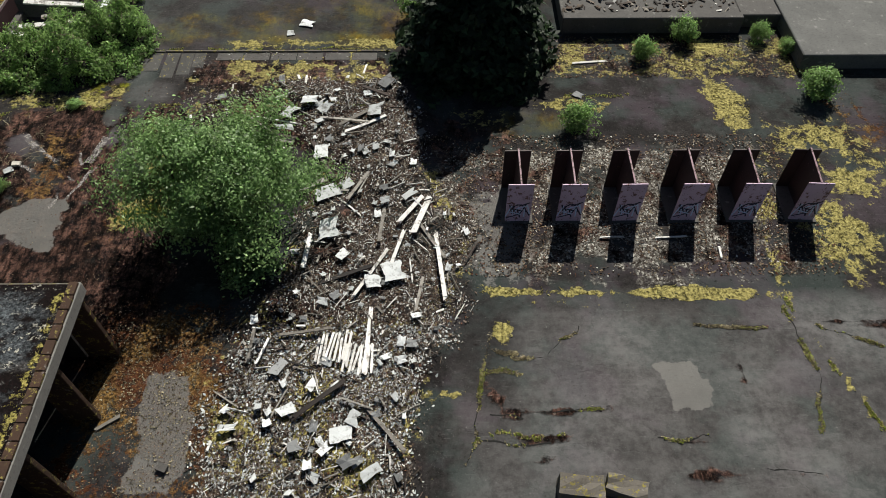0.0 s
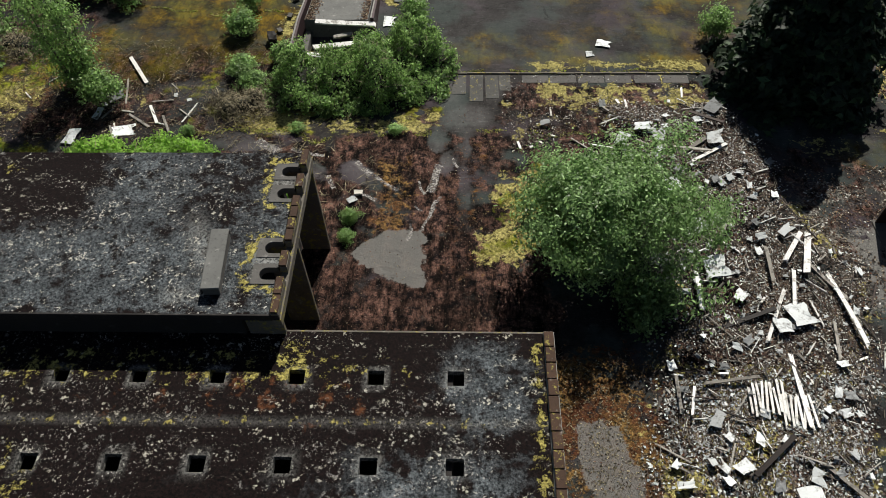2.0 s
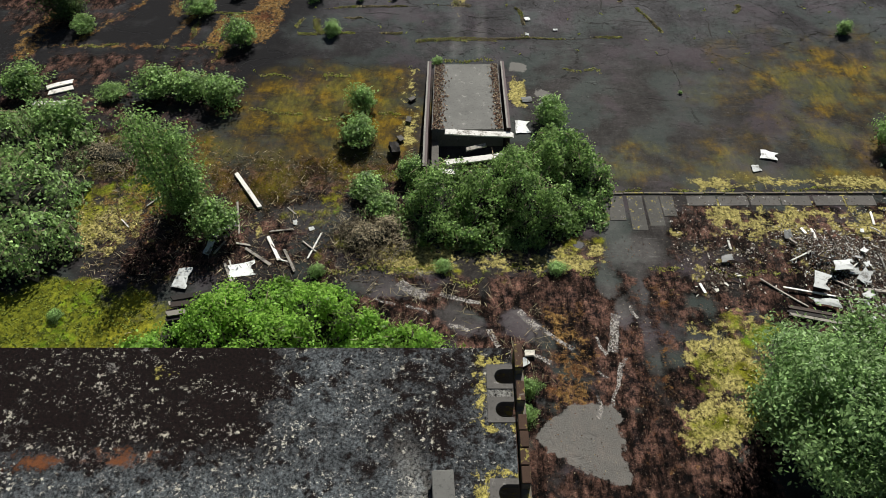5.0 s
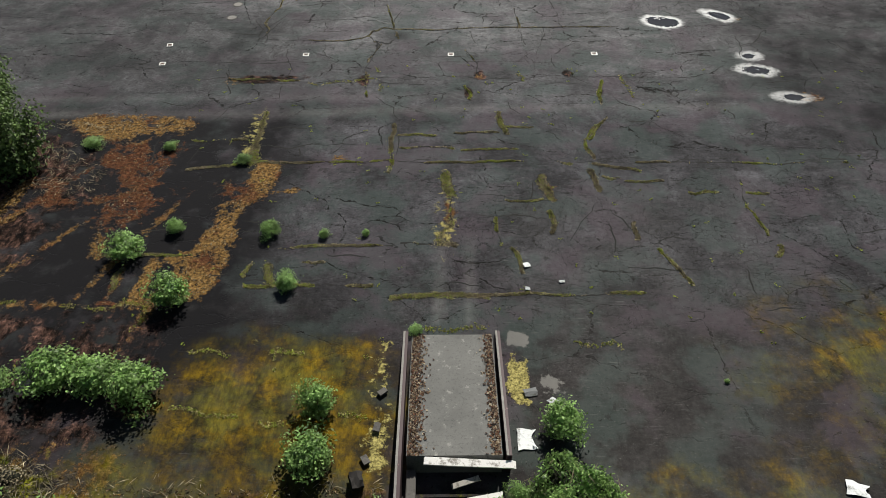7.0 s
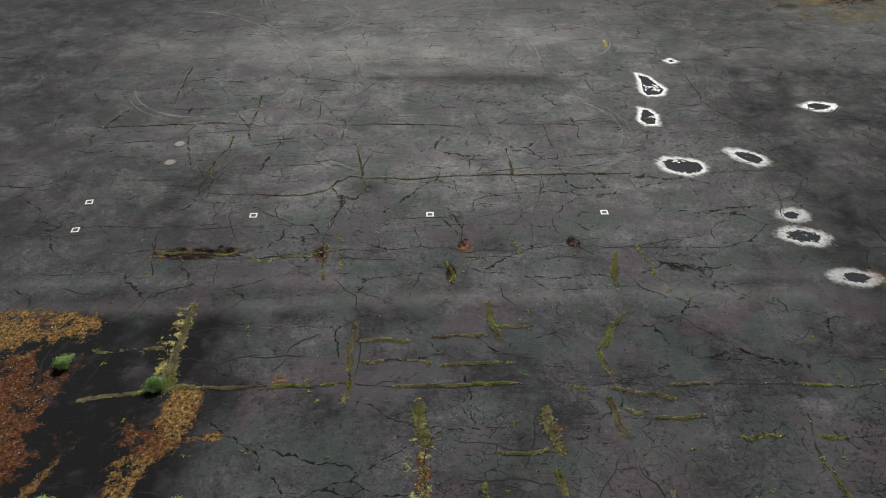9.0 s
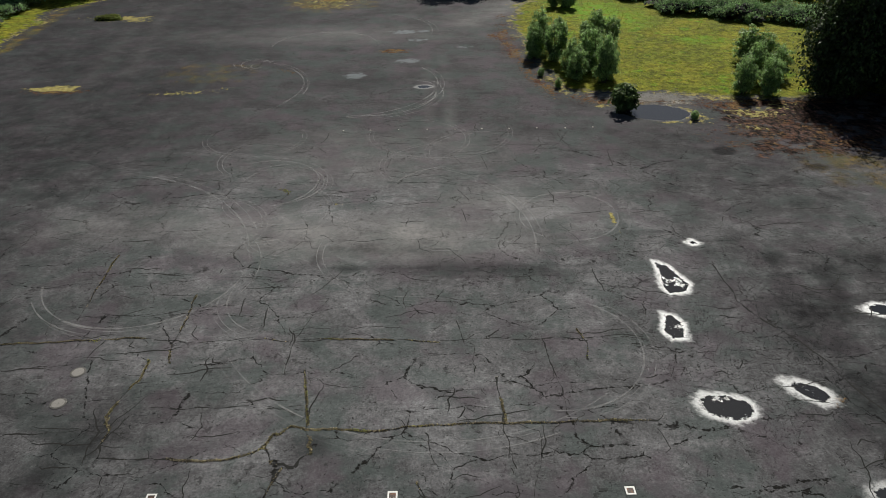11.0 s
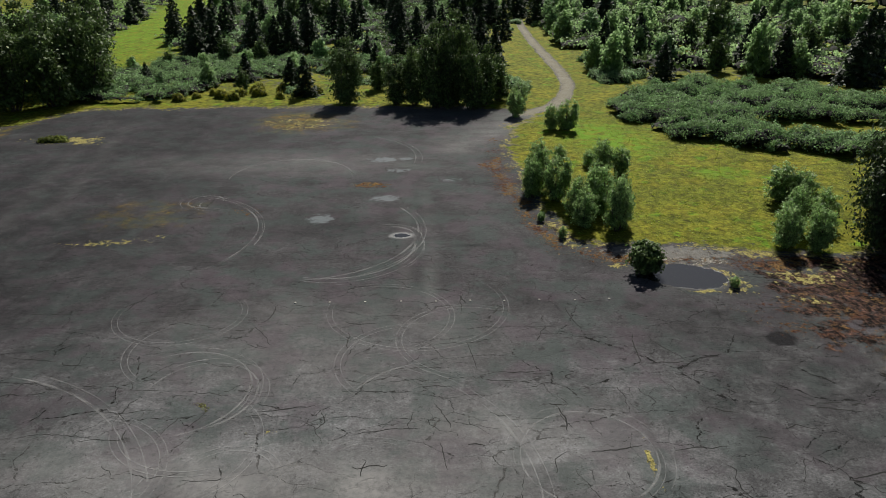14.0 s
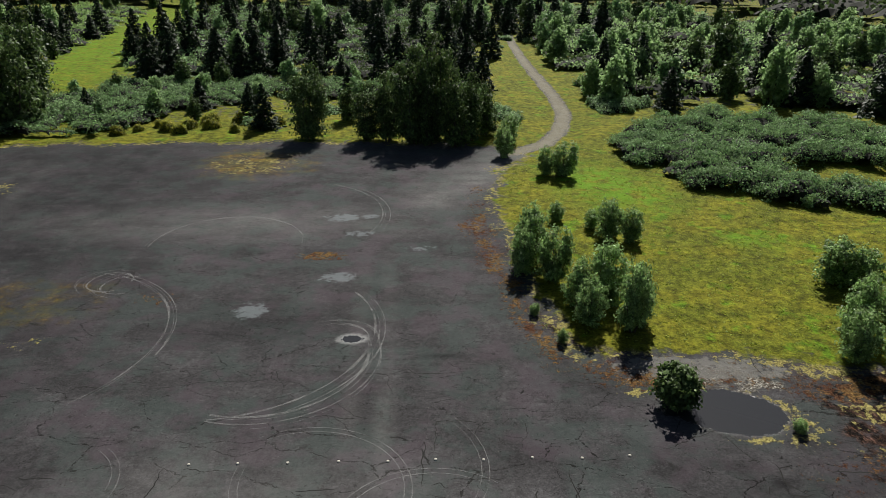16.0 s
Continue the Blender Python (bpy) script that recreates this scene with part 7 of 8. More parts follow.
for p0, p1, w in [((-13.6, 21.5), (-13.9, 20.0), 0.34), ((-13.7, 19.6), (-14.2, 18.0), 0.15), ((-13.5, 19.8), (-13.7, 19.5), 0.12), ((-14.6, 18.4), (-14.7, 17.6), 0.12), ((-21.2, 22.9), (-20.2, 22.2), 0.34), ((-19.7, 22.4), (-18.3, 22.0), 0.16),
                  ((-16.2, 20.9), (-15.2, 20.1), 0.15), ((-16.8, 20.05), (-16.0, 19.6), 0.16), ((-19.4, 21.1), (-18.6, 20.8), 0.14), ((-18.0, 20.9), (-17.7, 20.2), 0.18), ((-20.9, 21.9), (-20.1, 21.5), 0.12), ((-22.0, 22.2), (-21.3, 21.9), 0.10),
                  ((-17.0, 21.6), (-16.3, 20.9), 0.30), ((-14.4, 20.6), (-14.1, 19.9), 0.12), ((-13.0, 21.9), (-12.9, 21.3), 0.12), ((-14.5, 19.3), (-14.2, 19.0), 0.10)]:
    path = wander(p0, p1, rngt, 0.08, 0.12)
    smear.add(*ribbon(path, w * (0.5 + fnoise(path[:, 0], path[:, 1], 2.5, 81)), 0.010))
sm = bpy.data.meshes.new("smears")
sm.from_pydata(np.concatenate(smear.v).tolist(), [], smear.f)
solid("pale_smears", sm, SMEAR, "pale dried silt smears on the dark yard floor", "stains", kind="stuff")


# ---- vegetation ----
def limb_mesh(h, r, rng, stems=1, branches=14, base=0.1, low=0.2):
    """Tapered trunk or stems with limbs."""
    mb = MB()
    for s in range(stems):
        a = rng.uniform(0, 6.28)
        lean = (0.02 if stems == 1 else 0.35) * r
        top = np.array([lean * math.cos(a), lean * math.sin(a), h * rng.uniform(0.75, 0.92)])
        n = 7
        t = np.linspace(0, 1, n)[:, None]
        start = np.array([0.12 * stems * math.cos(a) * (stems > 1), 0.12 * stems * math.sin(a) * (stems > 1), -0.15])
        path = start + t * (top - start) + np.c_[rng.normal(0, 0.02 * h, (n, 2)), np.zeros(n)] * t
        b = base / (1 if stems == 1 else 1.6)
        mb.tube(path, list(b * (1 - 0.85 * t[:, 0])), 7)
        for _ in range(branches // stems):
            u = rng.uniform(low, 0.9)
            p = path[int(u * (n - 1))]
            aa, ln = rng.uniform(0, 6.28), r * rng.uniform(0.45, 0.95) * (1.1 - 0.5 * u)
            q = p + np.array([math.cos(aa) * ln, math.sin(aa) * ln, ln * rng.uniform(0.2, 0.9)])
            mid = 0.5 * (p + q) + np.array([0, 0, -0.06 * ln])
            mb.tube([p, mid, q], [0.38 * b * (1.1 - u), 0.24 * b * (1.1 - u), 0.05 * b], 5)
    return mb.mesh("trunk")


def crown_points(h, r, rng, clumps, leaves, low=0.12, shape=1.0, clump_r=0.22):
    """Leaf positions and outward directions of an uneven, gappy crown."""
    zc, rz = h * (0.5 + low / 2), h * (0.5 - low / 2)
    d = rng.normal(0, 1, (clumps, 3))
    d /= np.linalg.norm(d, axis=1, keepdims=True)
    rad = rng.uniform(0.2, 1.0, clumps) ** 0.5
    rad = rad * (0.72 + 0.46 * rng.random(clumps))
    lobes = rng.normal(0, 1, (7, 3))
    lobes /= np.linalg.norm(lobes, axis=1, keepdims=True)
    rad = rad * (0.62 + 0.62 * np.max(np.clip(d @ lobes.T, 0, 1) ** 5, axis=1))
    c = d * rad[:, None] * np.array([r, r, rz])
    c[:, :2] *= np.clip(1.15 - 0.45 * shape * (c[:, 2:] / rz + 0.4), 0.3, 1.2)
    c[:, 2] += zc
    per = np.maximum(6, rng.poisson(leaves / clumps, clumps))
    idx = np.repeat(np.arange(clumps), per)
    off = rng.normal(0, 1, (len(idx), 3)) * clump_r * r * rng.uniform(0.6, 1.3, clumps)[idx][:, None] * np.array([1, 1, 0.7])
    p = c[idx] + off
    p[:, 2] = np.maximum(p[:, 2], 0.03 * h)
    out = p - np.array([0, 0, zc])
    out /= np.linalg.norm(out, axis=1, keepdims=True) + 1e-9
    return p, out


def broadleaf(name, h, r, mat, seed, clumps=90, leaves=9000, size=0.12, stems=3, label="", category="tree", group="", low=0.1, shape=0.8, clump_r=0.2, base=0.10, aspect=1.7):
    rng = np.random.default_rng(seed)
    t = thing(name, 0, 0, 0, label, category, group)
    part("trunk", limb_mesh(h, r, rng, stems, 18, base), BARK, t)
    p, out = crown_points(h, r, rng, clumps, leaves, low, shape, clump_r)
    out[:, 2] += 0.6
    part("crown", quads_mesh("crown", leaf_quads(p, out, size, rng, aspect, 0.75), mat), mat, t)
    return t


def clump(name, h, r, mat, seed, stems=9, leaves=6000, size=0.1, label="", category="tree", group="", base=0.05, twigs=16, tuft=0.13):
    """A young alder or willow: upright stems from one root, leafy from the ground up, each with its own ragged tip."""
    rng = np.random.default_rng(seed)
    t = thing(name, 0, 0, 0, label, category, group)
    wood, P, N = MB(), [], []
    for k in range(stems):
        a, s = 2.4 * k + rng.uniform(-0.5, 0.5), math.sqrt((k + 0.3) / stems) * rng.uniform(0.75, 1.05)
        top = np.array([0.72 * s * r * math.cos(a), 0.72 * s * r * math.sin(a), h * (1.02 - 0.48 * s * s) * rng.uniform(0.78, 1.05)])
        foot = np.array([0.16 * s * r * math.cos(a), 0.16 * s * r * math.sin(a), -0.1])
        u = np.linspace(0, 1, 6)[:, None]
        bow = np.array([0.22 * s * r * math.cos(a), 0.22 * s * r * math.sin(a), 0.0])
        path = foot + u * (top - foot) + bow * np.sin(np.pi * u) + np.c_[rng.normal(0, 0.015 * h, (6, 2)), np.zeros(6)] * u
        wood.tube(path, list(base * (1 - 0.9 * u[:, 0])), 6)
        m = twigs
        w = rng.uniform(0.05, 1.0, m) ** 0.85
        c = np.stack([np.interp(w, u[:, 0], path[:, i]) for i in range(3)], 1)
        b, d = rng.uniform(0, 6.28, m), r * (0.10 + 0.40 * (1 - w) ** 0.7) * rng.uniform(0.5, 1.15, m)
        tip = c + np.stack([d * np.cos(b), d * np.sin(b), 0.35 * d], 1)
        for q0, q1 in zip(c[::2], tip[::2]):
            wood.tube([q0, q1], [0.22 * base, 0.06 * base], 4)
        n = np.maximum(5, rng.poisson(leaves / (stems * m) * (0.5 + 1.0 * (1 - w))))
        i = np.repeat(np.arange(m), n)
        f = rng.uniform(0.3, 1.1, len(i))[:, None]
        p = c[i] + f * (tip - c)[i] + rng.normal(0, 1, (len(i), 3)) * tuft * r * np.array([1, 1, 0.75])
        P.append(p)
        N.append((p - c[i]) / (np.linalg.norm(p - c[i], axis=1, keepdims=True) + 1e-6) + np.array([0, 0, 0.45]))
    P, N = np.concatenate(P), np.concatenate(N)
    P[:, 2] = np.maximum(P[:, 2], 0.03 * h)
    part("trunk", wood, BARK, t, "several thin stems")
    part("crown", quads_mesh("crown", leaf_quads(P, N, size, rng, 1.7, 0.6), mat), mat, t)
    return t


def conifer(name, h, r, seed, label, group="", levels=16, size=0.3, mat=None, dense=1.0):
    rng = np.random.default_rng(seed)
    t = thing(name, 0, 0, 0, label, "tree", group)
    part("trunk", MB().tube([(0, 0, -0.2), (0, 0, h * 0.5), (0, 0, h * 0.97)], [0.022 * h, 0.013 * h, 0.003 * h], 7), BARK, t)
    P, N = [], []
    for k in range(levels):
        u = (k + 0.5) / levels
        z0 = h * (0.04 + 0.94 * u)
        rr = r * (1 - u) ** 0.8 * rng.uniform(0.85, 1.12) + 0.05
        nb = int(max(5, (10 - 4 * u) * dense))
        for b in range(nb):
            a = 6.283 * b / nb + rng.uniform(0, 1)
            ln = rr * rng.uniform(0.7, 1.15)
            m = int(max(4, 26 * dense * (ln / r) + 3))
            s = np.sqrt(rng.uniform(0.01, 1, m))
            side = rng.normal(0, 0.16, m) * ln * (1 - 0.5 * s)
            x = s * ln * math.cos(a) - side * math.sin(a)
            y = s * ln * math.sin(a) + side * math.cos(a)
            z = z0 - 0.28 * ln * s + 0.10 * ln * s * s + rng.normal(0, 0.03 * h / levels * 6, m)
            P.append(np.stack([x, y, np.maximum(z, 0.05)], 1))
            N.append(np.stack([0.5 * np.cos(np.full(m, a)), 0.5 * np.sin(np.full(m, a)), np.full(m, 0.9)], 1))
    m = mat or NEEDLE
    q = leaf_quads(np.concatenate(P), np.concatenate(N), size, rng, 2.2, 0.45)
    part("crown", quads_mesh("crown", q, m), m, t)
    return t


def mound(name, rx, ry, h, mat, seed, label, leaves=5000, size=0.16, lumps=9, category="bush", group="", dead=0):
    """A low tangled thicket: overlapping humps of leaves on arching stems."""
    rng = np.random.default_rng(seed)
    t = thing(name, 0, 0, 0, label, category, group)
    L = []
    for k in range(lumps):
        a, s = rng.uniform(0, 6.28), math.sqrt(rng.random()) * 0.72
        L.append((s * rx * math.cos(a), s * ry * math.sin(a), rng.uniform(0.7, 1.25) / math.sqrt(lumps) * (1.15 - 0.4 * s), rng.uniform(0.5, 1.15) * (1 - 0.45 * s)))
    # core: near-black domes that stand in for shade between the leaves
    core = MB()
    P, N = [], []
    for x, y, w, z in L:
        wx, wy, hz = w * rx, w * ry, z * h
        n = int(leaves / lumps)
        d = rng.normal(0, 1, (n, 3))
        d[:, 2] = np.abs(d[:, 2])
        d /= np.linalg.norm(d, axis=1, keepdims=True)
        rad = (0.82 + 0.35 * rng.random(n) ** 2)[:, None] + 0.14 * np.sin(9 * d[:, :1] + 7 * d[:, 1:2] + seed)
        P.append(np.array([x, y, 0]) + d * rad * np.array([wx, wy, hz]) + rng.normal(0, 0.05, (n, 3)) * np.array([rx, ry, h]) * np.array([0.5, 0.5, 0.8]))
        N.append(d + np.array([0, 0, 0.35]))
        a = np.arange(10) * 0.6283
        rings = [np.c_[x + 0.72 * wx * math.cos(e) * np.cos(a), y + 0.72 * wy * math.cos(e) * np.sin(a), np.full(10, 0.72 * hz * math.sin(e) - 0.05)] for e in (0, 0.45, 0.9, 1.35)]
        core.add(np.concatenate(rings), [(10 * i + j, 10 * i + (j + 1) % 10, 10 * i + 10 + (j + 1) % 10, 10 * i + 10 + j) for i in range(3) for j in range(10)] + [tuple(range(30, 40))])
    part("undergrowth", core, SHADE, t, "near-black shell inside, painted as the shade among the leaves")
    q = leaf_quads(np.concatenate(P), np.concatenate(N), size, rng, 1.4, 0.55)
    part("leaves", quads_mesh("leaves", q, mat), mat, t)
    if dead:
        n = dead
        a = rng.uniform(0, 6.28, n)
        s = rng.uniform(0.5, 1.15, n)
        c = np.stack([s * rx * np.cos(a), s * ry * np.sin(a), rng.uniform(0.05, 0.5, n) * h], 1)
        part("dry_stem_tangle", quads_mesh("dry_stem_tangle", leaf_quads(c, rng.normal(0, 1, (n, 3)), 0.028, rng, 15, 0.5), DEADTWIG), DEADTWIG, t)
    return t


def thicket(name, outline, h, mat, seed, label, leaves, size, grain=0.9, group="", canes=0, rosette=11, lobes=0, lobe_r=2.0):
    """A bramble mass: leaf rosettes over a humped, gappy canopy within an outline."""
    rng = np.random.default_rng(seed)
    o = np.array(outline, float)
    c0 = o.mean(0)
    t = thing(name, 0, 0, 0, label, "bush", group)

    lobe = []
    for _ in range(4000 if lobes else 0):
        if len(lobe) == lobes:
            break
        cx, cy = rng.uniform(o[:, 0].min(), o[:, 0].max()), rng.uniform(o[:, 1].min(), o[:, 1].max())
        r = lobe_r * rng.uniform(0.55, 1.3)
        if poly(np.array([cx]), np.array([cy]), outline)[0] < -0.45 * r:
            lobe.append((cx, cy, r * rng.uniform(1.0, 1.7), r * rng.uniform(0.6, 0.9), rng.normal(-8, 25), rng.uniform(0.45, 1.0)))

    def canopy(x, y):
        if lobes:
            top = np.zeros(np.shape(x))
            for cx, cy, rx, ry, a, z in lobe:
                c, s = math.cos(radians(a)), math.sin(radians(a))
                d2 = (((x - cx) * c + (y - cy) * s) / rx) ** 2 + ((-(x - cx) * s + (y - cy) * c) / ry) ** 2
                top = np.maximum(top, z * np.clip(1 - d2, 0, 1) ** 0.42)
            bumps = 0.78 + 0.44 * fnoise(x, y, 1.1, seed)
            return h * top * bumps, np.where(top > 0.05, 1.0, -1.0)
        edge = -poly(x, y, outline) + 0.9 * (fnoise(x, y, grain, seed + 3) - 0.5) / grain
        hump = np.clip(3.2 * (fnoise(x, y, grain, seed) - 0.5) + 0.58, 0.08, 1.25)
        return h * np.clip(edge * 1.2 / h, 0, 1) ** 0.6 * hump, edge
    n = leaves // rosette
    x, y = rng.uniform(o[:, 0].min(), o[:, 0].max(), 4 * n), rng.uniform(o[:, 1].min(), o[:, 1].max(), 4 * n)
    z, e = canopy(x, y)
    ok = np.flatnonzero((e > 0.02) & (fnoise(x, y, 0.26 / size if size < 0.15 else 0.5, seed + 7) + 0.10 * rng.normal(0, 1, 4 * n) > (0.47 if size < 0.15 else 0.36)))[:n]
    c = np.c_[x[ok], y[ok], z[ok] * ((1.12 - 0.75 * rng.random(len(ok)) ** 1.6) if size < 0.15 else (1.06 - 0.2 * rng.random(len(ok)))) + 0.05]
    idx = np.repeat(np.arange(len(c)), rosette)
    p = c[idx] + rng.normal(0, 1, (len(idx), 3)) * np.array([1.15, 1.15, 0.7]) * size * rng.uniform(0.7, 1.5, len(c))[idx][:, None]
    p[:, 2] = np.maximum(p[:, 2], 0.03)
    g = 0.25 * max(size / 0.1, 1)
    dx, dy = [(canopy(c[:, 0] + a, c[:, 1] + e2)[0] - canopy(c[:, 0] - a, c[:, 1] - e2)[0]) / (2 * g) for a, e2 in ((g, 0), (0, g))]
    nrm = np.c_[-1.8 * dx, -1.8 * dy, np.full(len(c), 0.8)][idx]
    nrm = nrm / np.linalg.norm(nrm, axis=1, keepdims=True) + rng.normal(0, 0.35, nrm.shape)
    p[:, :2] -= c0
    part("leaves", quads_mesh("leaves", leaf_quads(p, nrm, size, rng, 1.35, 0.55), mat), mat, t)
    step = 0.28 * max(1.0, size / 0.13)
    gx1, gy1 = np.arange(o[:, 0].min(), o[:, 0].max(), step), np.arange(o[:, 1].min(), o[:, 1].max(), step)
    X, Y = np.meshgrid(gx1, gy1)
    Z, E = canopy(X, Y)
    m = len(gx1)
    inside = (E[:-1, :-1] > 0) & (E[1:, 1:] > 0) & (E[:-1, 1:] > 0) & (E[1:, :-1] > 0)
    # smooth near-black shell below the canopy, painted as the shade in its gaps
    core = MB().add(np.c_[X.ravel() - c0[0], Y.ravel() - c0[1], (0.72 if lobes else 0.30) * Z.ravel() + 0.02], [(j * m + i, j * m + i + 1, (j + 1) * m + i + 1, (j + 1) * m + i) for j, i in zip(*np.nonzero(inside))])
    part("undergrowth", core, SHADE, t, "near-black shell inside, painted as the shade among the leaves")
    if canes:
        k = rng.integers(0, len(c), canes)
        q = c[k] - np.r_[c0, 0.0] + rng.normal(0, 0.15, (canes, 3))
        tangle = part("dry_stem_tangle", quads_mesh("dry_stem_tangle", leaf_quads(q, np.c_[rng.normal(0, 1, (canes, 2)), np.ones(canes)], 0.035, rng, 16, 0.5), DEADTWIG), DEADTWIG, t)
        tagged(tangle, kind="stuff")
    t.matrix_world = pose(c0[0], c0[1], gz(*c0))
    return t


def stand(t, x, y, turn=0.0, s=1.0, sz=None):
    t.matrix_world = pose(x, y, gz(x, y), 0, 0, turn) @ Matrix.Diagonal((s, s, sz or s, 1))
    return t


def again(t, x, y, turn=0.0, s=1.0, sz=None, label=""):
    keep = t.scale.copy()
    t.scale = (1, 1, 1)
    c = copy_thing(t, pose(x, y, gz(x, y), 0, 0, turn))
    c.scale = (s, s, sz or s)
    t.scale = keep
    return tagged(c, label)


# the big willow and the trees of the yard
stand(broadleaf("willow_tree", 4.6, 3.3, WILLOW, 3, 230, 54000, 0.062, 6, "broad green willow growing beside the rubble heap", "tree", low=0.02, shape=0.35, clump_r=0.098, base=0.16, aspect=2.2), -7.9, 16.9)
stand(clump("willow_bush", 1.9, 1.25, WILLOW, 4, 9, 5000, 0.08, "low willow shoots at the foot of the willow", "bush", "", 0.03), -6.6, 14.5)
stand(conifer("dark_conifer", 8.5, 3.7, 8, "tall dense dark conifer standing in the yard", levels=28, size=0.20, dense=2.6), 1.9, 27.0)
dark_tree = stand(clump("ivy_grown_tree", 10.2, 4.4, IVY, 9, 13, 30000, 0.15, "tall dark ivy-grown tree at the yard's edge", "tree", "dark trees at the yard's edge", 0.16, 30, 0.12), 18.4, 98.6, 0, 1.0, 1.3)
again(dark_tree, 23.6, 95.0, 70, 1.05, 1.3)
again(dark_tree, 20.6, 101.6, 240, 1.0, 1.35)
again(dark_tree, 24.5, 104.0, 130, 1.05, 1.3)
again(dark_tree, 30.0, 99.0, 200, 1.1, 1.1)
stand(clump("sapling", 5.0, 1.35, LEAF, 12, 6, 11000, 0.060, "slim young alder with a narrow crown by the timber pile", "tree", "", 0.06, 22, 0.16), -29.8, 26.4, 0, 1.05, 1.15)
stand(broadleaf("sapling", 1.8, 0.75, LEAF, 13, 40, 4200, 0.07, 2, "young alder shoot beside the timber pile", "tree", clump_r=0.3), -28.2, 25.1)
SHRUBS = "green shrubs growing through the yard"
shrub_a = broadleaf("shrub", 1.5, 0.85, LEAF, 21, 80, 2900, 0.07, 4, "bushy green shrub growing through a crack in the yard", "shrub", SHRUBS, low=0.02, shape=0.5, clump_r=0.17, base=0.04)
stand(shrub_a, -29.6, 37.3, 0, 0.95)
shrub_b = broadleaf("shrub", 1.5, 0.85, LEAF, 22, 76, 2900, 0.07, 4, "fresh green shrub growing through a crack in the yard", "shrub", SHRUBS, low=0.02, shape=0.6, clump_r=0.16, base=0.04)
stand(shrub_b, -15.1, 31.5, 30, 0.95)
for i, (x, y, s, sz) in enumerate([(-32.2, 40.0, 0.95, 0.7), (-30.6, 41.5, 0.5, 0.45), (-26.4, 41.3, 0.55, 0.5), (-25.2, 38.1, 0.6, 0.5), (-24.1, 41.1, 0.28, 0.25), (-22.3, 41.2, 0.22, 0.2), (-32.6, 33.6, 1.25, 0.9), (-31.2, 33.4, 1.15, 0.85),
                                   (-29.6, 33.0, 1.1, 1.0), (-23.2, 32.3, 0.85, 0.95), (-23.3, 30.3, 1.0, 0.85), (-22.7, 27.3, 1.0, 0.6), (-22.0, 26.4, 0.8, 0.5), (-0.2, 37.9, 0.5, 0.45), (5.8, 21.9, 0.85, 0.95), (16.6, 24.0, 1.0, 1.0),
                                   (11.6, 27.9, 0.75, 0.85), (9.4, 26.6, 0.7, 0.8), (15.2, 28.0, 0.6, 0.7), (16.2, 27.0, 0.5, 0.5), (-21.0, 28.2, 0.7, 0.7)] + [(-20.0, 35.8, 0.35, 0.2), (-34.8, 33.4, 0.8, 0.4), (-16.9, 18.5, 0.5, 0.45), (-16.95, 17.7, 0.4, 0.3),
                                   (-16.7, 29.0, 0.5, 0.6), (-38.9, 33.7, 1.2, 1.0), (-37.8, 38.6, 0.8, 0.6), (-28.6, 46.5, 0.45, 0.3), (-32.5, 47.6, 0.45, 0.3), (-36.5, 48, 0.6, 0.3), (-9.0, 33.4, 0.12, 0.1), (-1.0, 29.9, 0.9, 1.1), (20.2, 21, 0.9, 0.7), (18.6, 19, 0.8, 0.5),
                                   (-26.8, 5.6, 0.7, 0.6), (-36.2, 31.2, 1.3, 1.0), (-24.2, 23.3, 0.4, 0.3), (-19.6, 23.5, 0.4, 0.25), (-15.5, 23.4, 0.45, 0.25), (-33.2, 21.4, 0.35, 0.2)]):
    again((shrub_a, shrub_b)[i % 2], x, y, 67 * i, s, sz)
# brambles round the ramp and behind the tall building
thicket("bramble_thicket", [(-21.6, 25.6), (-21.0, 27.6), (-19.9, 28.2), (-17.0, 28.9), (-15.4, 30.3), (-13.6, 29.6), (-12.9, 27.6), (-13.6, 25.6), (-15.6, 24.5), (-18.4, 24.3), (-20.2, 24.4)], 1.55, LEAF, 31, "dense bramble thicket round the ramp's broken end", 42000, 0.075, 1.1, canes=700)
stand(mound("bramble_thicket", 1.5, 1.2, 0.8, DEADTWIG, 33, "dry dead bramble stems heaped beside the ramp", 5200, 0.05, 6, dead=900), -22.2, 25.0)
thicket("bramble_thicket", [(-30.6, 18.2), (-30.6, 19.9), (-29.4, 20.8), (-28.6, 21.0), (-27.2, 22.6), (-25.4, 23.0), (-23.2, 22.7), (-21.6, 21.2), (-18.6, 19.9), (-18.0, 18.4)], 1.25, BRIGHT, 34, "bright green bramble thicket along the building", 36000, 0.085, 0.95, canes=200)
thicket("bramble_thicket", [(-40.5, 24), (-40.5, 32), (-37, 32.2), (-34.6, 30.4), (-34, 27.2), (-33.2, 24.2), (-34.6, 22.8), (-38, 22.6)], 1.3, ALDER, 36, "grey-green thicket at the yard's side", 15000, 0.11, 0.6, canes=1500)
stand(mound("bramble_thicket", 2.2, 1.2, 0.5, DEADTWIG, 38, "tangle of dry dead stems on the yard floor", 3000, 0.05, 8, dead=1200), -33.6, 29.4)
yard_tree = clump("yard_tree", 4.6, 2.1, FARLEAF, 41, 10, 9000, 0.10, "dark leafy young tree at the yard's side", "tree", "trees at the yard's side", 0.07, 18, 0.14)
stand(yard_tree, -39.6, 45.8, 0, 1.1)
for x, y, s in ((-39.0, 40.0, 0.66), (-42.0, 49.0, 1.0), (-44.2, 46.4, 1.1), (-43.5, 37.5, 1.0), (-43.0, 51.5, 0.9)):
    again(yard_tree, x, y, 90 * s, s)

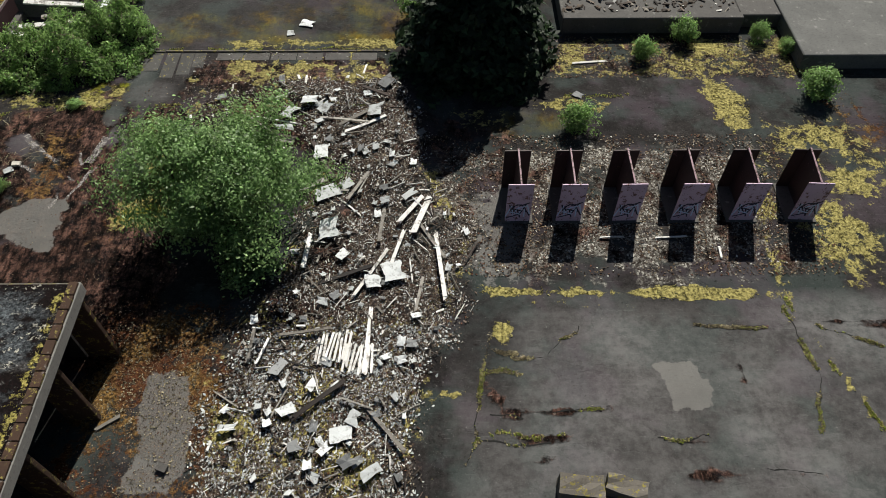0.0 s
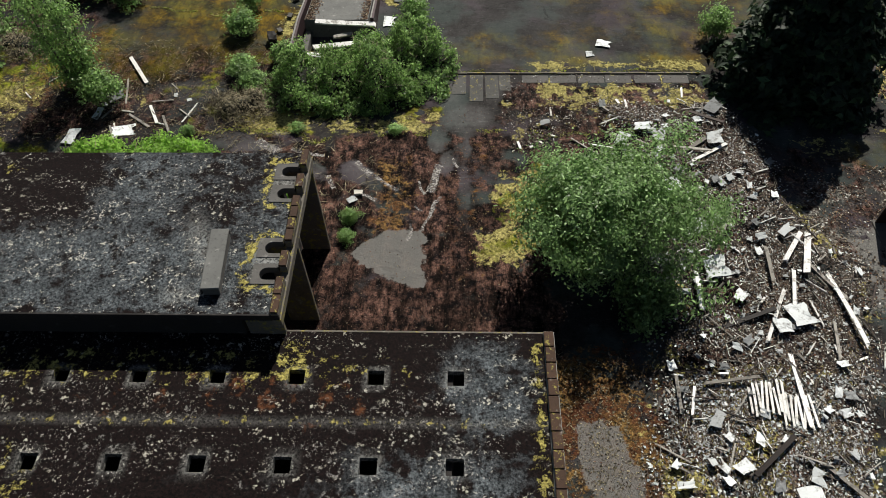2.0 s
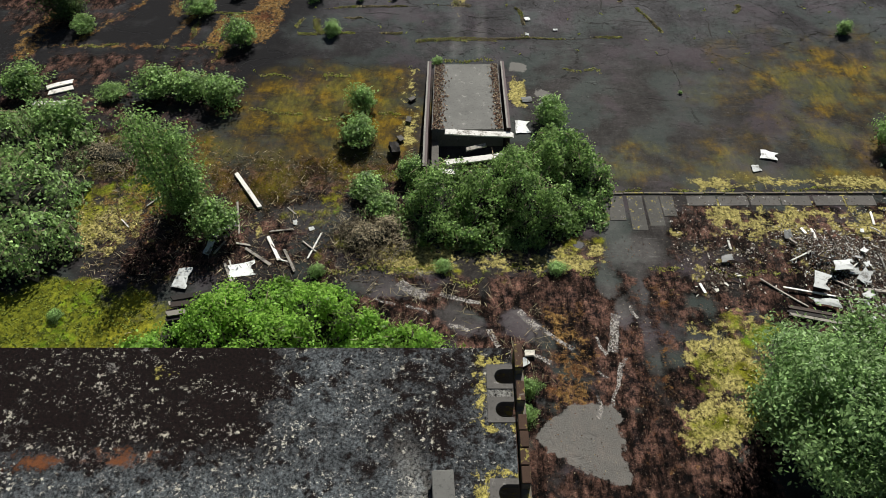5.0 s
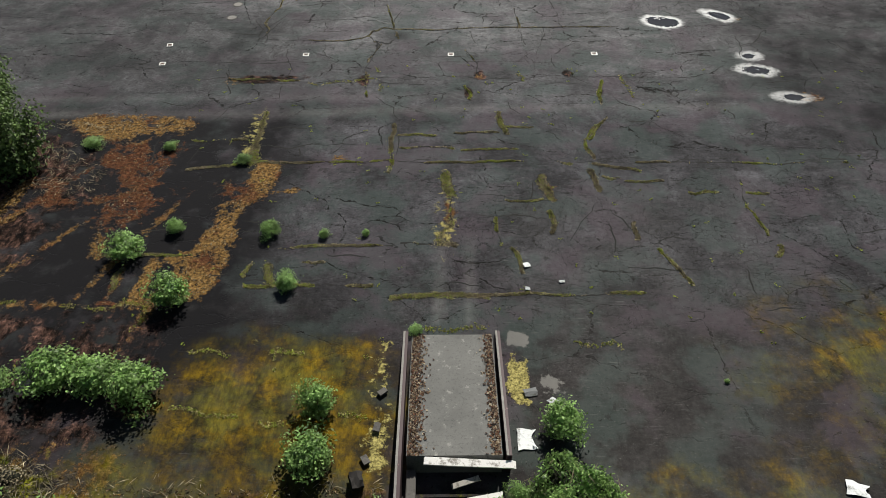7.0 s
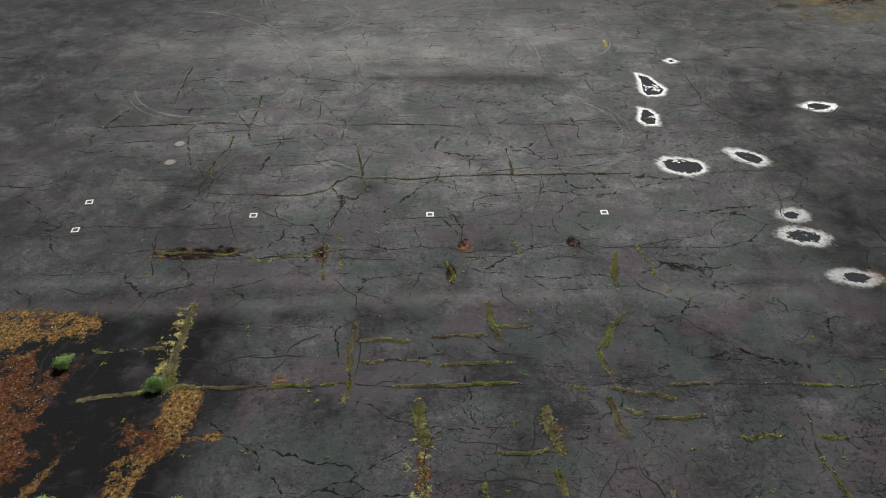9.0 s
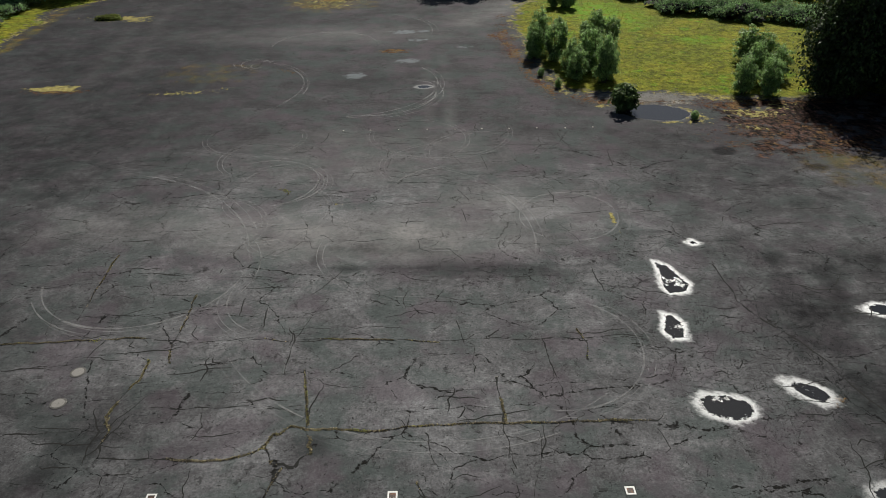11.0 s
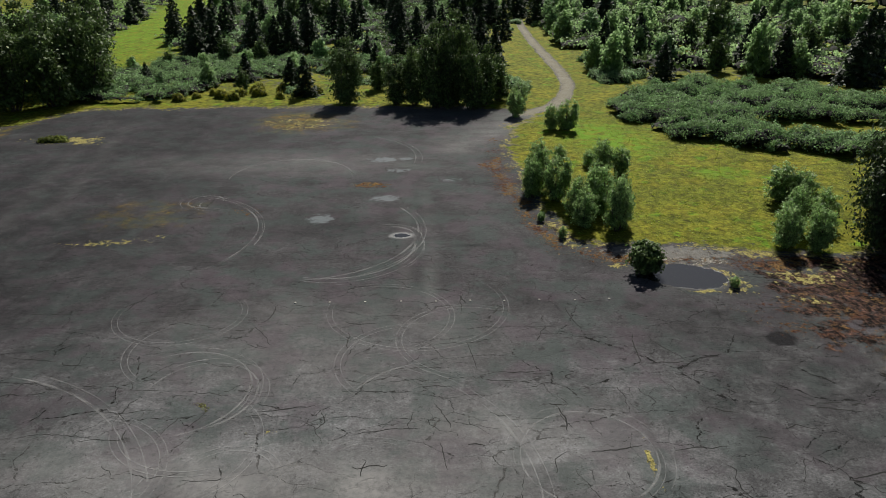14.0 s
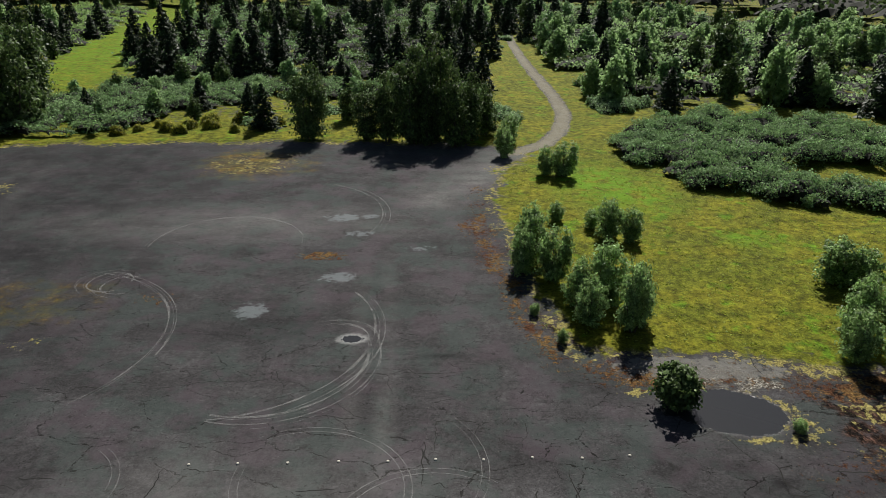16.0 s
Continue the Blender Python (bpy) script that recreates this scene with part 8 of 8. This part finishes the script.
# bushes on the verge
VERGE = "young alders on the grassy verge"
verge = clump("young_alder", 3.7, 1.5, ALDER, 51, 9, 5600, 0.11, "young alder with grey-green leaves on the grassy verge", "tree", VERGE, tuft=0.10)
stand(verge, -0.9, 103.4, 0, 0.95, 1.35)
verge_d = clump("young_alder", 3.7, 1.5, ALDER, 52, 7, 5600, 0.11, "dark green young alder on the grassy verge", "tree", VERGE, tuft=0.10)
stand(verge_d, -5.6, 113.2, 0, 1.1, 1.35)
for i, (x, y, s, sz) in enumerate([(-3.3, 104.2, 0.85, 0.95), (-4.3, 110.4, 1.0, 1.2), (-1.6, 107.2, 1.15, 1.25), (-0.2, 104.6, 0.7, 1.1), (-6.4, 111.4, 0.8, 1.0), (10.6, 99.8, 0.9, 1.0), (12.8, 99.4, 0.9, 1.0), (12.6, 103.0, 1.0, 1.1), (14.4, 109.0, 1.2, 1.0), (15.8, 108.2, 1.0, 0.9),
                                   (15.5, 104, 0.9, 0.9), (0.9, 133.6, 1.1, 1.05), (-0.9, 134.4, 0.8, 0.85), (-4.2, 141.4, 0.9, 1.0), (-3.0, 147.0, 1.1, 1.0), (1.2, 117.4, 1.0, 1.0), (2.9, 117.0, 0.8, 0.8), (-3.4, 107.0, 0.8, 0.95), (-2.2, 121.5, 0.6, 0.5), (2.6, 122.0, 0.45, 0.35), (-5.3, 102.2, 0.28, 0.28), (-6.4, 105.6, 0.26, 0.25),
                                   (4.4, 93.8, 0.3, 0.22), (-4.5, 119.0, 0.7, 0.6), (20.8, 124.4, 0.5, 0.35), (0.4, 119.6, 0.55, 0.5), (22, 107, 1.3, 1.2), (-5.2, 116.5, 0.7, 0.6)]):
    again((verge, verge_d)[(i + 1) % 2], x, y, 73 * i, s, sz)
stand(broadleaf("round_bush", 2.2, 0.98, FARLEAF, 53, 60, 6000, 0.15, 4, "round dark bush standing beside the shallow puddle", "bush", low=0.02, shape=0.2, clump_r=0.2), -0.7, 96.1)

# trees along the yard's end
ROW = "trees along the far edge of the yard"
edge_tree = clump("alder_tree", 9.0, 3.2, FARLEAF, 61, 9, 6400, 0.22, "leafy alder tree at the far edge of the yard", "tree", ROW, 0.11, 22, 0.11)
stand(edge_tree, -26.4, 149.4, 0, 0.9, 1.0)
for i, (x, y, s, sz) in enumerate([(-14.2, 147.4, 0.95, 1.25), (-9.6, 145.8, 0.80, 1.0), (-17.2, 148.2, 0.7, 0.9), (-11.4, 149.5, 0.95, 1.4), (-12.2, 146.4, 0.6, 0.8), (-7.6, 148.5, 0.8, 0.9), (-19.5, 149.0, 0.7, 0.75), (-65.5, 149.0, 1.3, 1.35), (-63.0, 154, 1.3, 1.45), (-68.5, 158, 1.3, 1.4),
                                   (-69, 146, 1.2, 1.3), (-67, 168, 1.4, 1.5), (-72, 140, 1.2, 1.2), (-5.6, 151.0, 0.7, 0.7), (-74, 152, 1.3, 1.4), (-76, 165, 1.4, 1.4)]):
    again(edge_tree, x, y, 61 * i, s, sz)

# the brambles, woods and conifers beyond
FIELD = "bramble mounds beyond the yard"
bram = [stand(mound("bramble_mound", 3.2, 2.6, 1.6, BRAMBLE, 71 + k, "grey-green bramble mound in rough grass", 2400, 0.17, 12, group=FIELD), *p) for k, p in enumerate([(14.0, 163.0), (17.8, 167.0), (14.8, 183.0)])]
gorse = stand(mound("gorse_bush", 1.5, 1.1, 1.3, GORSE, 81, "gorse bush with yellow flowers at the yard's far edge", 2000, 0.13, 7, group="gorse at the yard's edge"), -43.9, 153.0)
for i, (x, y, s) in enumerate([(-49.5, 151.6, 0.9), (-38.8, 154.2, 1.0), (-41.5, 154.6, 0.9), (-36, 152.8, 0.8), (-33.8, 155, 1.0), (-52, 156, 0.8), (-28, 175, 1.2), (-60, 200, 1.5), (-80, 190, 1.5), (-84, 205, 1.6), (-46, 155.5, 0.8), (-42.6, 152.0, 0.9), (-40.2, 156.6, 1.1), (-36.6, 157.6, 1.0), (-31.2, 157.0, 0.9), (-52.3, 158.6, 1.0), (-47.6, 153.4, 0.7)]):
    again(gorse, x, y, 50 * i, s)
stand(mound("moss_mound", 2.6, 0.9, 0.7, LAWN, 83, "low weedy mound of earth on the asphalt", 1800, 0.14, 7), -56.5, 131.0)
rngb = np.random.default_rng(91)


def scatter(n, x0, x1, y0, y1, keep, gap):
    got = []
    for _ in range(n * 40):
        x, y = rngb.uniform(x0, x1), rngb.uniform(y0, y1)
        if keep(x, y) and all((x - a) ** 2 + (y - b) ** 2 > gap * gap for a, b in got):
            got.append((x, y))
            if len(got) == n:
                break
    return got


BANK = [(8.4, 142), (9.6, 147), (14.6, 153), (21, 158), (29, 159), (37, 155), (46, 146), (46, 134), (36, 135.5), (30, 136.5), (24.2, 135.8), (23.8, 130.6), (29, 128.4), (38, 128), (44, 124), (42, 119), (27, 120.5), (20, 124), (13.5, 126.5), (11.2, 134)]


def right_brambles(x, y):
    return poly(np.array([x]), np.array([y]), BANK)[0] < 0


def left_brambles(x, y):
    return poly(np.array([x]), np.array([y]), [(-64, 149), (-50, 155), (-44, 158), (-28, 156), (-20, 152), (-6, 153), (-4, 166), (-3, 180), (-30, 186), (-60, 184), (-68, 168)])[0] < 0


thicket("bramble_bank", BANK, 2.5, BRAMBLE, 77, "wide grey-green bramble bank in rough grass", 84000, 0.15, 0.26, rosette=7, lobes=210, lobe_r=1.75)
thicket("bramble_bank", [(-67, 116), (-68.5, 124), (-69.5, 132), (-70, 141), (-77, 143), (-80, 130), (-78, 114), (-71, 110)], 1.6, BRAMBLE, 79, "low dark bramble bank along the yard's edge", 16000, 0.17, 0.26, rosette=7, lobes=70, lobe_r=1.5)
thicket("bramble_bank", [(-64, 149.5), (-52, 150.5), (-49, 156), (-44, 166), (-33, 174), (-12, 168), (-4, 170), (-4, 182), (-30, 186), (-62, 184), (-68, 168)], 1.7, BRAMBLE, 78, "low dark green bramble field beyond the yard", 60000, 0.17, 0.26, rosette=7, lobes=330, lobe_r=1.6)
for x, y in scatter(6, 9, 50, 124, 164, right_brambles, 6):
    again(bram[int(rngb.integers(3))], x, y, rngb.uniform(0, 360), rngb.uniform(0.9, 1.3), rngb.uniform(0.8, 1.5))
for x, y in scatter(18, -70, -3, 150, 186, left_brambles, 5):
    again(bram[int(rngb.integers(3))], x, y, rngb.uniform(0, 360), rngb.uniform(0.75, 1.2), rngb.uniform(0.6, 1.0))
for x, y in ((12.4, 166.5), (16.5, 166.8), (14.2, 168.5), (3.4, 232), (8, 246), (14, 240), (-1.5, 158), (-2.8, 163)):
    again(bram[0], x, y, 40 * x, 1.0, 0.9)

# scrub that closes the ground between the far trees
EAST_WOOD = [(13, 167), (30, 168), (50, 164), (95, 180), (125, 215), (62, 325), (20, 330), (14.5, 260), (12.5, 220), (12, 190)]
WEST_WOOD = [(-4, 187), (2, 215), (3, 250), (4, 335), (-88, 335), (-84, 300), (-63, 187), (-30, 190)]
FAR_WEST = [(-79, 172), (-132, 172), (-132, 335), (-108, 335), (-101, 300), (-82, 190)]
for outline, mat, seed, lab, n, humps, tall in ((EAST_WOOD, PALELEAF, 171, "fresh green scrub between the far trees", 38000, 230, 3.6), (EAST_WOOD, FARLEAF, 172, "dark green scrub between the far trees", 22000, 150, 3.0),
                                                (WEST_WOOD, BRAMBLE, 173, "grey-green scrub between the far firs", 32000, 230, 2.6), (WEST_WOOD, FARLEAF, 174, "dark green scrub between the far firs", 18000, 130, 3.0),
                                                (FAR_WEST, LEAF, 175, "green scrub beyond the grass strip", 16000, 130, 2.6)):
    thicket("scrub_thicket", outline, tall, mat, seed, lab, n, 0.36, 0.26, rosette=6, lobes=humps, lobe_r=3.6)

FOREST = [(-240, 336), (-110, 338), (10, 334), (66, 330), (132, 214), (240, 200), (260, 520), (-260, 520)]
thicket("distant_forest", FOREST, 13.0, FARLEAF, 176, "dark green forest closing the distance", 30000, 1.1, 0.05, rosette=6, lobes=420, lobe_r=10.0)

WOOD = "trees of the wood beyond the yard"
con = [stand(conifer("fir_tree", 7.5, 3.1, 101 + k, "dark green fir tree in the scrub beyond the yard", WOOD, levels=16, size=0.34, dense=0.85), *p) for k, p in enumerate([(-43.5, 190.5), (-57.0, 185.5), (20.7, 184.5)])]
dec = [stand(clump("scrub_tree", 6.5, 2.3, m, 111 + k, 6, 1700, 0.34, lab, "tree", WOOD, 0.09, 13, 0.15), *p)
       for k, (p, m, lab) in enumerate([((44.0, 167.0), PALELEAF, "pale green alder in the wood beyond the yard"), ((33.0, 172.0), FARLEAF, "dark green alder in the wood beyond the yard"), ((26.0, 178.0), BRAMBLE, "grey-green willow in the wood beyond the yard")])]
for i, (x, y, s, sz) in enumerate([(-32.6, 154.4, 0.75, 0.75), (-26.0, 185.5, 0.6, 0.6), (-47.5, 191.0, 1.1, 1.15), (-40.5, 189.5, 1.05, 1.1), (-38, 196, 1.0, 1.1), (-55, 190, 1.0, 1.15), (-59, 192, 1.1, 1.2), (-50, 199, 1.0, 1.0), (-21.2, 211, 1.1, 1.2), (-30, 205, 1.0, 1.2), (-35, 214, 1.1, 1.3),
                                   (-12, 205, 0.9, 1.1), (-5, 196, 0.8, 0.9), (17.5, 186.5, 0.9, 1.0), (24, 187.0, 1.0, 1.1), (50, 160, 1.2, 1.35), (54, 166, 1.2, 1.4), (40, 176, 1.0, 1.2), (-3.5, 178, 0.8, 0.9), (1.5, 214, 1.0, 1.1), (-20, 190, 0.7, 0.8)]):
    again(con[i % 3], x, y, 83 * i, s, sz)


def off_track(x, y):
    return track_distance(np.array([x]), np.array([y]))[0] > 5 + 0.01 * (y - 150) and not (-118 < x < -66 and abs((x + 71) * 0.98 + (y - 178) * 0.175) < 5.5)


def right_wood(x, y):
    return off_track(x, y) and y > 164 + 0.12 * abs(x - 30) and seg(np.array([x]), np.array([y]), 60, 330, 120, 215)[0] > 7


for x, y in scatter(112, 11, 110, 164, 300, right_wood, 3.6):
    k = int(rngb.choice(6, p=[0.08, 0.06, 0.06, 0.46, 0.14, 0.20]))
    s = rngb.uniform(0.8, 1.4)
    again((con + dec)[k], x, y, rngb.uniform(0, 360), s, s * rngb.uniform(0.8, 1.2))
for x, y in scatter(110, -130, 6, 188, 350, off_track, 3.8):
    k = int(rngb.choice(6, p=[0.26, 0.22, 0.20, 0.10, 0.14, 0.08]))
    s = rngb.uniform(0.75, 1.25)
    again((con + dec)[k], x, y, rngb.uniform(0, 360), s, s * rngb.uniform(0.85, 1.3))
for x, y in scatter(34, -6, 30, 238, 350, lambda x, y: True, 4):
    again((con + dec)[int(rngb.integers(6))], x, y, rngb.uniform(0, 360), 1.1, 1.2)
for x, y in scatter(30, -66, -4, 158, 190, left_brambles, 6):
    again((dec + con)[int(rngb.choice(6, p=[0.25, 0.3, 0.2, 0.1, 0.1, 0.05]))], x, y, rngb.uniform(0, 360), rngb.uniform(0.4, 0.75))


# ---- weeds, moss cushions and grass ----
def tufts(name, pts, size, mat, label, rng, upright=0.35, per=5):
    """Small clumps of leaves or moss at many points, one mesh."""
    pts = np.asarray(pts)
    idx = np.repeat(np.arange(len(pts)), per)
    p2 = pts[idx] + rng.normal(0, size * 0.7, (len(idx), 2))
    z = height(p2[:, 0], p2[:, 1]) + size * upright * rng.uniform(0.1, 1.0, len(idx))
    n = np.c_[rng.normal(0, 0.5, (len(idx), 2)), np.full(len(idx), 0.9)]
    q = leaf_quads(np.c_[p2, z], n, size, rng, 1.6, 0.5)
    return solid(name, quads_mesh(name, q, mat), mat, label, "weeds", kind="stuff")


rngw = np.random.default_rng(121)
JOINTS = [((-38.5, 37.3), (-30.8, 37.2), 1.0, 0.10), ((-30.6, 37.2), (-31.4, 32.8), 1.0, 0.12), ((-34.6, 37.0), (-34.4, 33.5), 0.5, 0.08), ((-28.6, 34.8), (-21.5, 34.6), 1.2, 0.08), ((-29.8, 32.2), (-21.6, 32.0), 1.0, 0.08), ((-22, 37.5), (-17.2, 37.4), 0.7, 0.06),
          ((-26.5, 54.0), (-22.5, 54.2), 0.7, 0.1), ((-14.6, 55.5), (-14.4, 54), 0.8, 0.1), ((-8.8, 54.5), (-8.6, 52.2), 0.7, 0.1), ((-22.8, 55.6), (-22.5, 53), 0.6, 0.1), ((-20, 35.9), (-17.4, 35.9), 1.0, 0.1), ((-14, 35.2), (-12.4, 34.9), 0.9, 0.1)]
JOINTS += [((-26, 35.4), (-25, 34), 0.9, 0.1), ((12.0, 13.4), (13.6, 8.4), 1.3, 0.06), ((1.6, 8.4), (3.8, 8.5), 1.0, 0.05), ((-13.4, 27.3), (-2.2, 27.22), 0.8, 0.05), ((-13.4, 23.3), (-3, 23.2), 0.8, 0.10), ((-24, 23.3), (-13.4, 23.4), 1.2, 0.12),
           ((-32.8, 66.3), (-31.8, 66.9), 1.2, 0.15), ((-60, 147.6), (-28, 148.6), 1.2, 0.3), ((-5.6, 101.8), (-6.4, 107), 1.0, 0.3), ((-27, 82), (-26.2, 81.6), 1.0, 0.15), ((5.6, 24.0), (8.4, 24.2), 0.7, 0.1)]
mpts, gpts = [], []
for p0, p1, dens, spread in JOINTS:
    path = wander(p0, p1, rngw, 0.35)
    n = int(dens * 60 * math.hypot(p1[0] - p0[0], p1[1] - p0[1]))
    k = rngw.integers(0, len(path), n)
    on = fnoise(path[k, 0], path[k, 1], 0.9, 131) > 0.40
    q = path[k][on] + rngw.normal(0, 0.6 * spread, (int(on.sum()), 2))
    half = rngw.random(len(q)) < 0.62
    mpts.append(q[half])
    gpts.append(q[~half])
dpts = []
for path, w in crack_paths:
    far_off = path[0, 1] > 55
    n = int((150 if far_off else 380 + 2300 * w) * np.linalg.norm(path[-1] - path[0]))
    u = rngw.uniform(0, len(path) - 1, n)
    k = u.astype(int)
    q = path[k] + (u - k)[:, None] * (path[np.minimum(k + 1, len(path) - 1)] - path[k])
    rich = fnoise(q[:, 0], q[:, 1], 0.8, 133)
    q = q[rich + rngw.normal(0, 0.06, n) > (0.51 if far_off else 0.55 if path[0, 1] < 15 else 0.42)]
    q = q + rngw.normal(0, 0.48 * w, q.shape) * (0.5 + fnoise(q[:, 0], q[:, 1], 1.1, 137))[:, None]
    pick = rngw.random(len(q)) - 0.22 * far_off + 0.9 * (fnoise(q[:, 0], q[:, 1], 0.6, 135) - 0.5)
    mpts.append(q[(pick > 0.62) & (pick < 0.88)])
    gpts.append(q[pick >= 0.88])
    dpts.append(q[pick <= 0.62])
gx2 = np.stack([rngw.uniform(-33, 12, 190), rngw.uniform(35, 56, 190)], 1)
gpts.append(np.repeat(gx2, 4, axis=0) + rngw.normal(0, 0.05, (190 * 4, 2)))
tufts("dry_weeds", np.concatenate(dpts), 0.035, DEADTWIG, "dry brown stems and litter along the joints", rngw, 0.8, 2)
tufts("moss_cushions", np.concatenate(mpts), 0.036, MOSSBIT, "yellow moss cushions growing along the joints", rngw, 0.5, 3)
tufts("joint_weeds", np.concatenate(gpts), 0.038, GRASSBIT, "small green weeds growing along the joints", rngw, 0.8, 3)


def mask_points(n, x0, x1, y0, y1, key, level, rng):
    x, y = rng.uniform(x0, x1, n), rng.uniform(y0, y1, n)
    m = ground_masks(x, y)[key]
    ok = m + 0.5 * (fnoise(x, y, 1.1, 141) - 0.5) > level
    return np.stack([x[ok], y[ok]], 1)


tufts("moss_cushions", np.concatenate([mask_points(14000, -23, 17, 8, 29, "moss", 0.5, rngw), mask_points(2500, -36, -30, 22, 30, "moss", 0.4, rngw)]), 0.05, MOSSBIT, "thick yellow moss cushions on the yard floor", rngw, 0.5, 4)
tufts("rough_grass", mask_points(5000, -46, -29.4, 17.6, 24, "grass", 0.5, rngw), 0.045, LAWN, "rough green grass beside the building", rngw, 0.6, 6)
tufts("verge_grass", mask_points(6000, -9, 30, 96, 146, "grass", 0.75, rngw), 0.10, GRASSBIT, "rough yellow-green grass of the verge", rngw, 0.12, 3)
tufts("dry_weeds", np.concatenate([mask_points(4000, -40, -26, 36, 51, "rust", 0.45, rngw), mask_points(1500, -11, -7, 5, 13, "rust", 0.5, rngw)]), 0.04, DEADTWIG, "dry brown weeds and litter in the joints", rngw, 0.5, 3)


def twigs(n, x0, x1, y0, y1, rng):
    """Thin dry twigs lying about in drifts."""
    x, y = rng.uniform(x0, x1, n), rng.uniform(y0, y1, n)
    ok = fnoise(x, y, 0.7, 221) + rng.normal(0, 0.08, n) > 0.46
    x, y = x[ok], y[ok]
    p = np.c_[x, y, height(x, y) + rng.uniform(0.02, 0.12, len(x))]
    return leaf_quads(p, np.c_[rng.normal(0, 0.3, (len(x), 2)), np.ones(len(x))], 0.022, rng, 16, 0.3)


solid("dry_twigs", quads_mesh("dry_twigs", np.concatenate([twigs(1900, -33, -20.8, 22.8, 30, rngw), twigs(1200, -22.5, -16, 18.5, 22.8, rngw), twigs(900, -40, -35, 44, 50, rngw)]), DEADTWIG), DEADTWIG, "thin dry twigs scattered on the yard floor", "twigs", kind="stuff")
tufts("dry_litter", np.stack([rngw.uniform(-33, -21, 5000), rngw.uniform(22.8, 29.5, 5000)], 1), 0.04, LITTER, "brown leaf litter between the timber and shrubs", rngw, 0.4, 2)
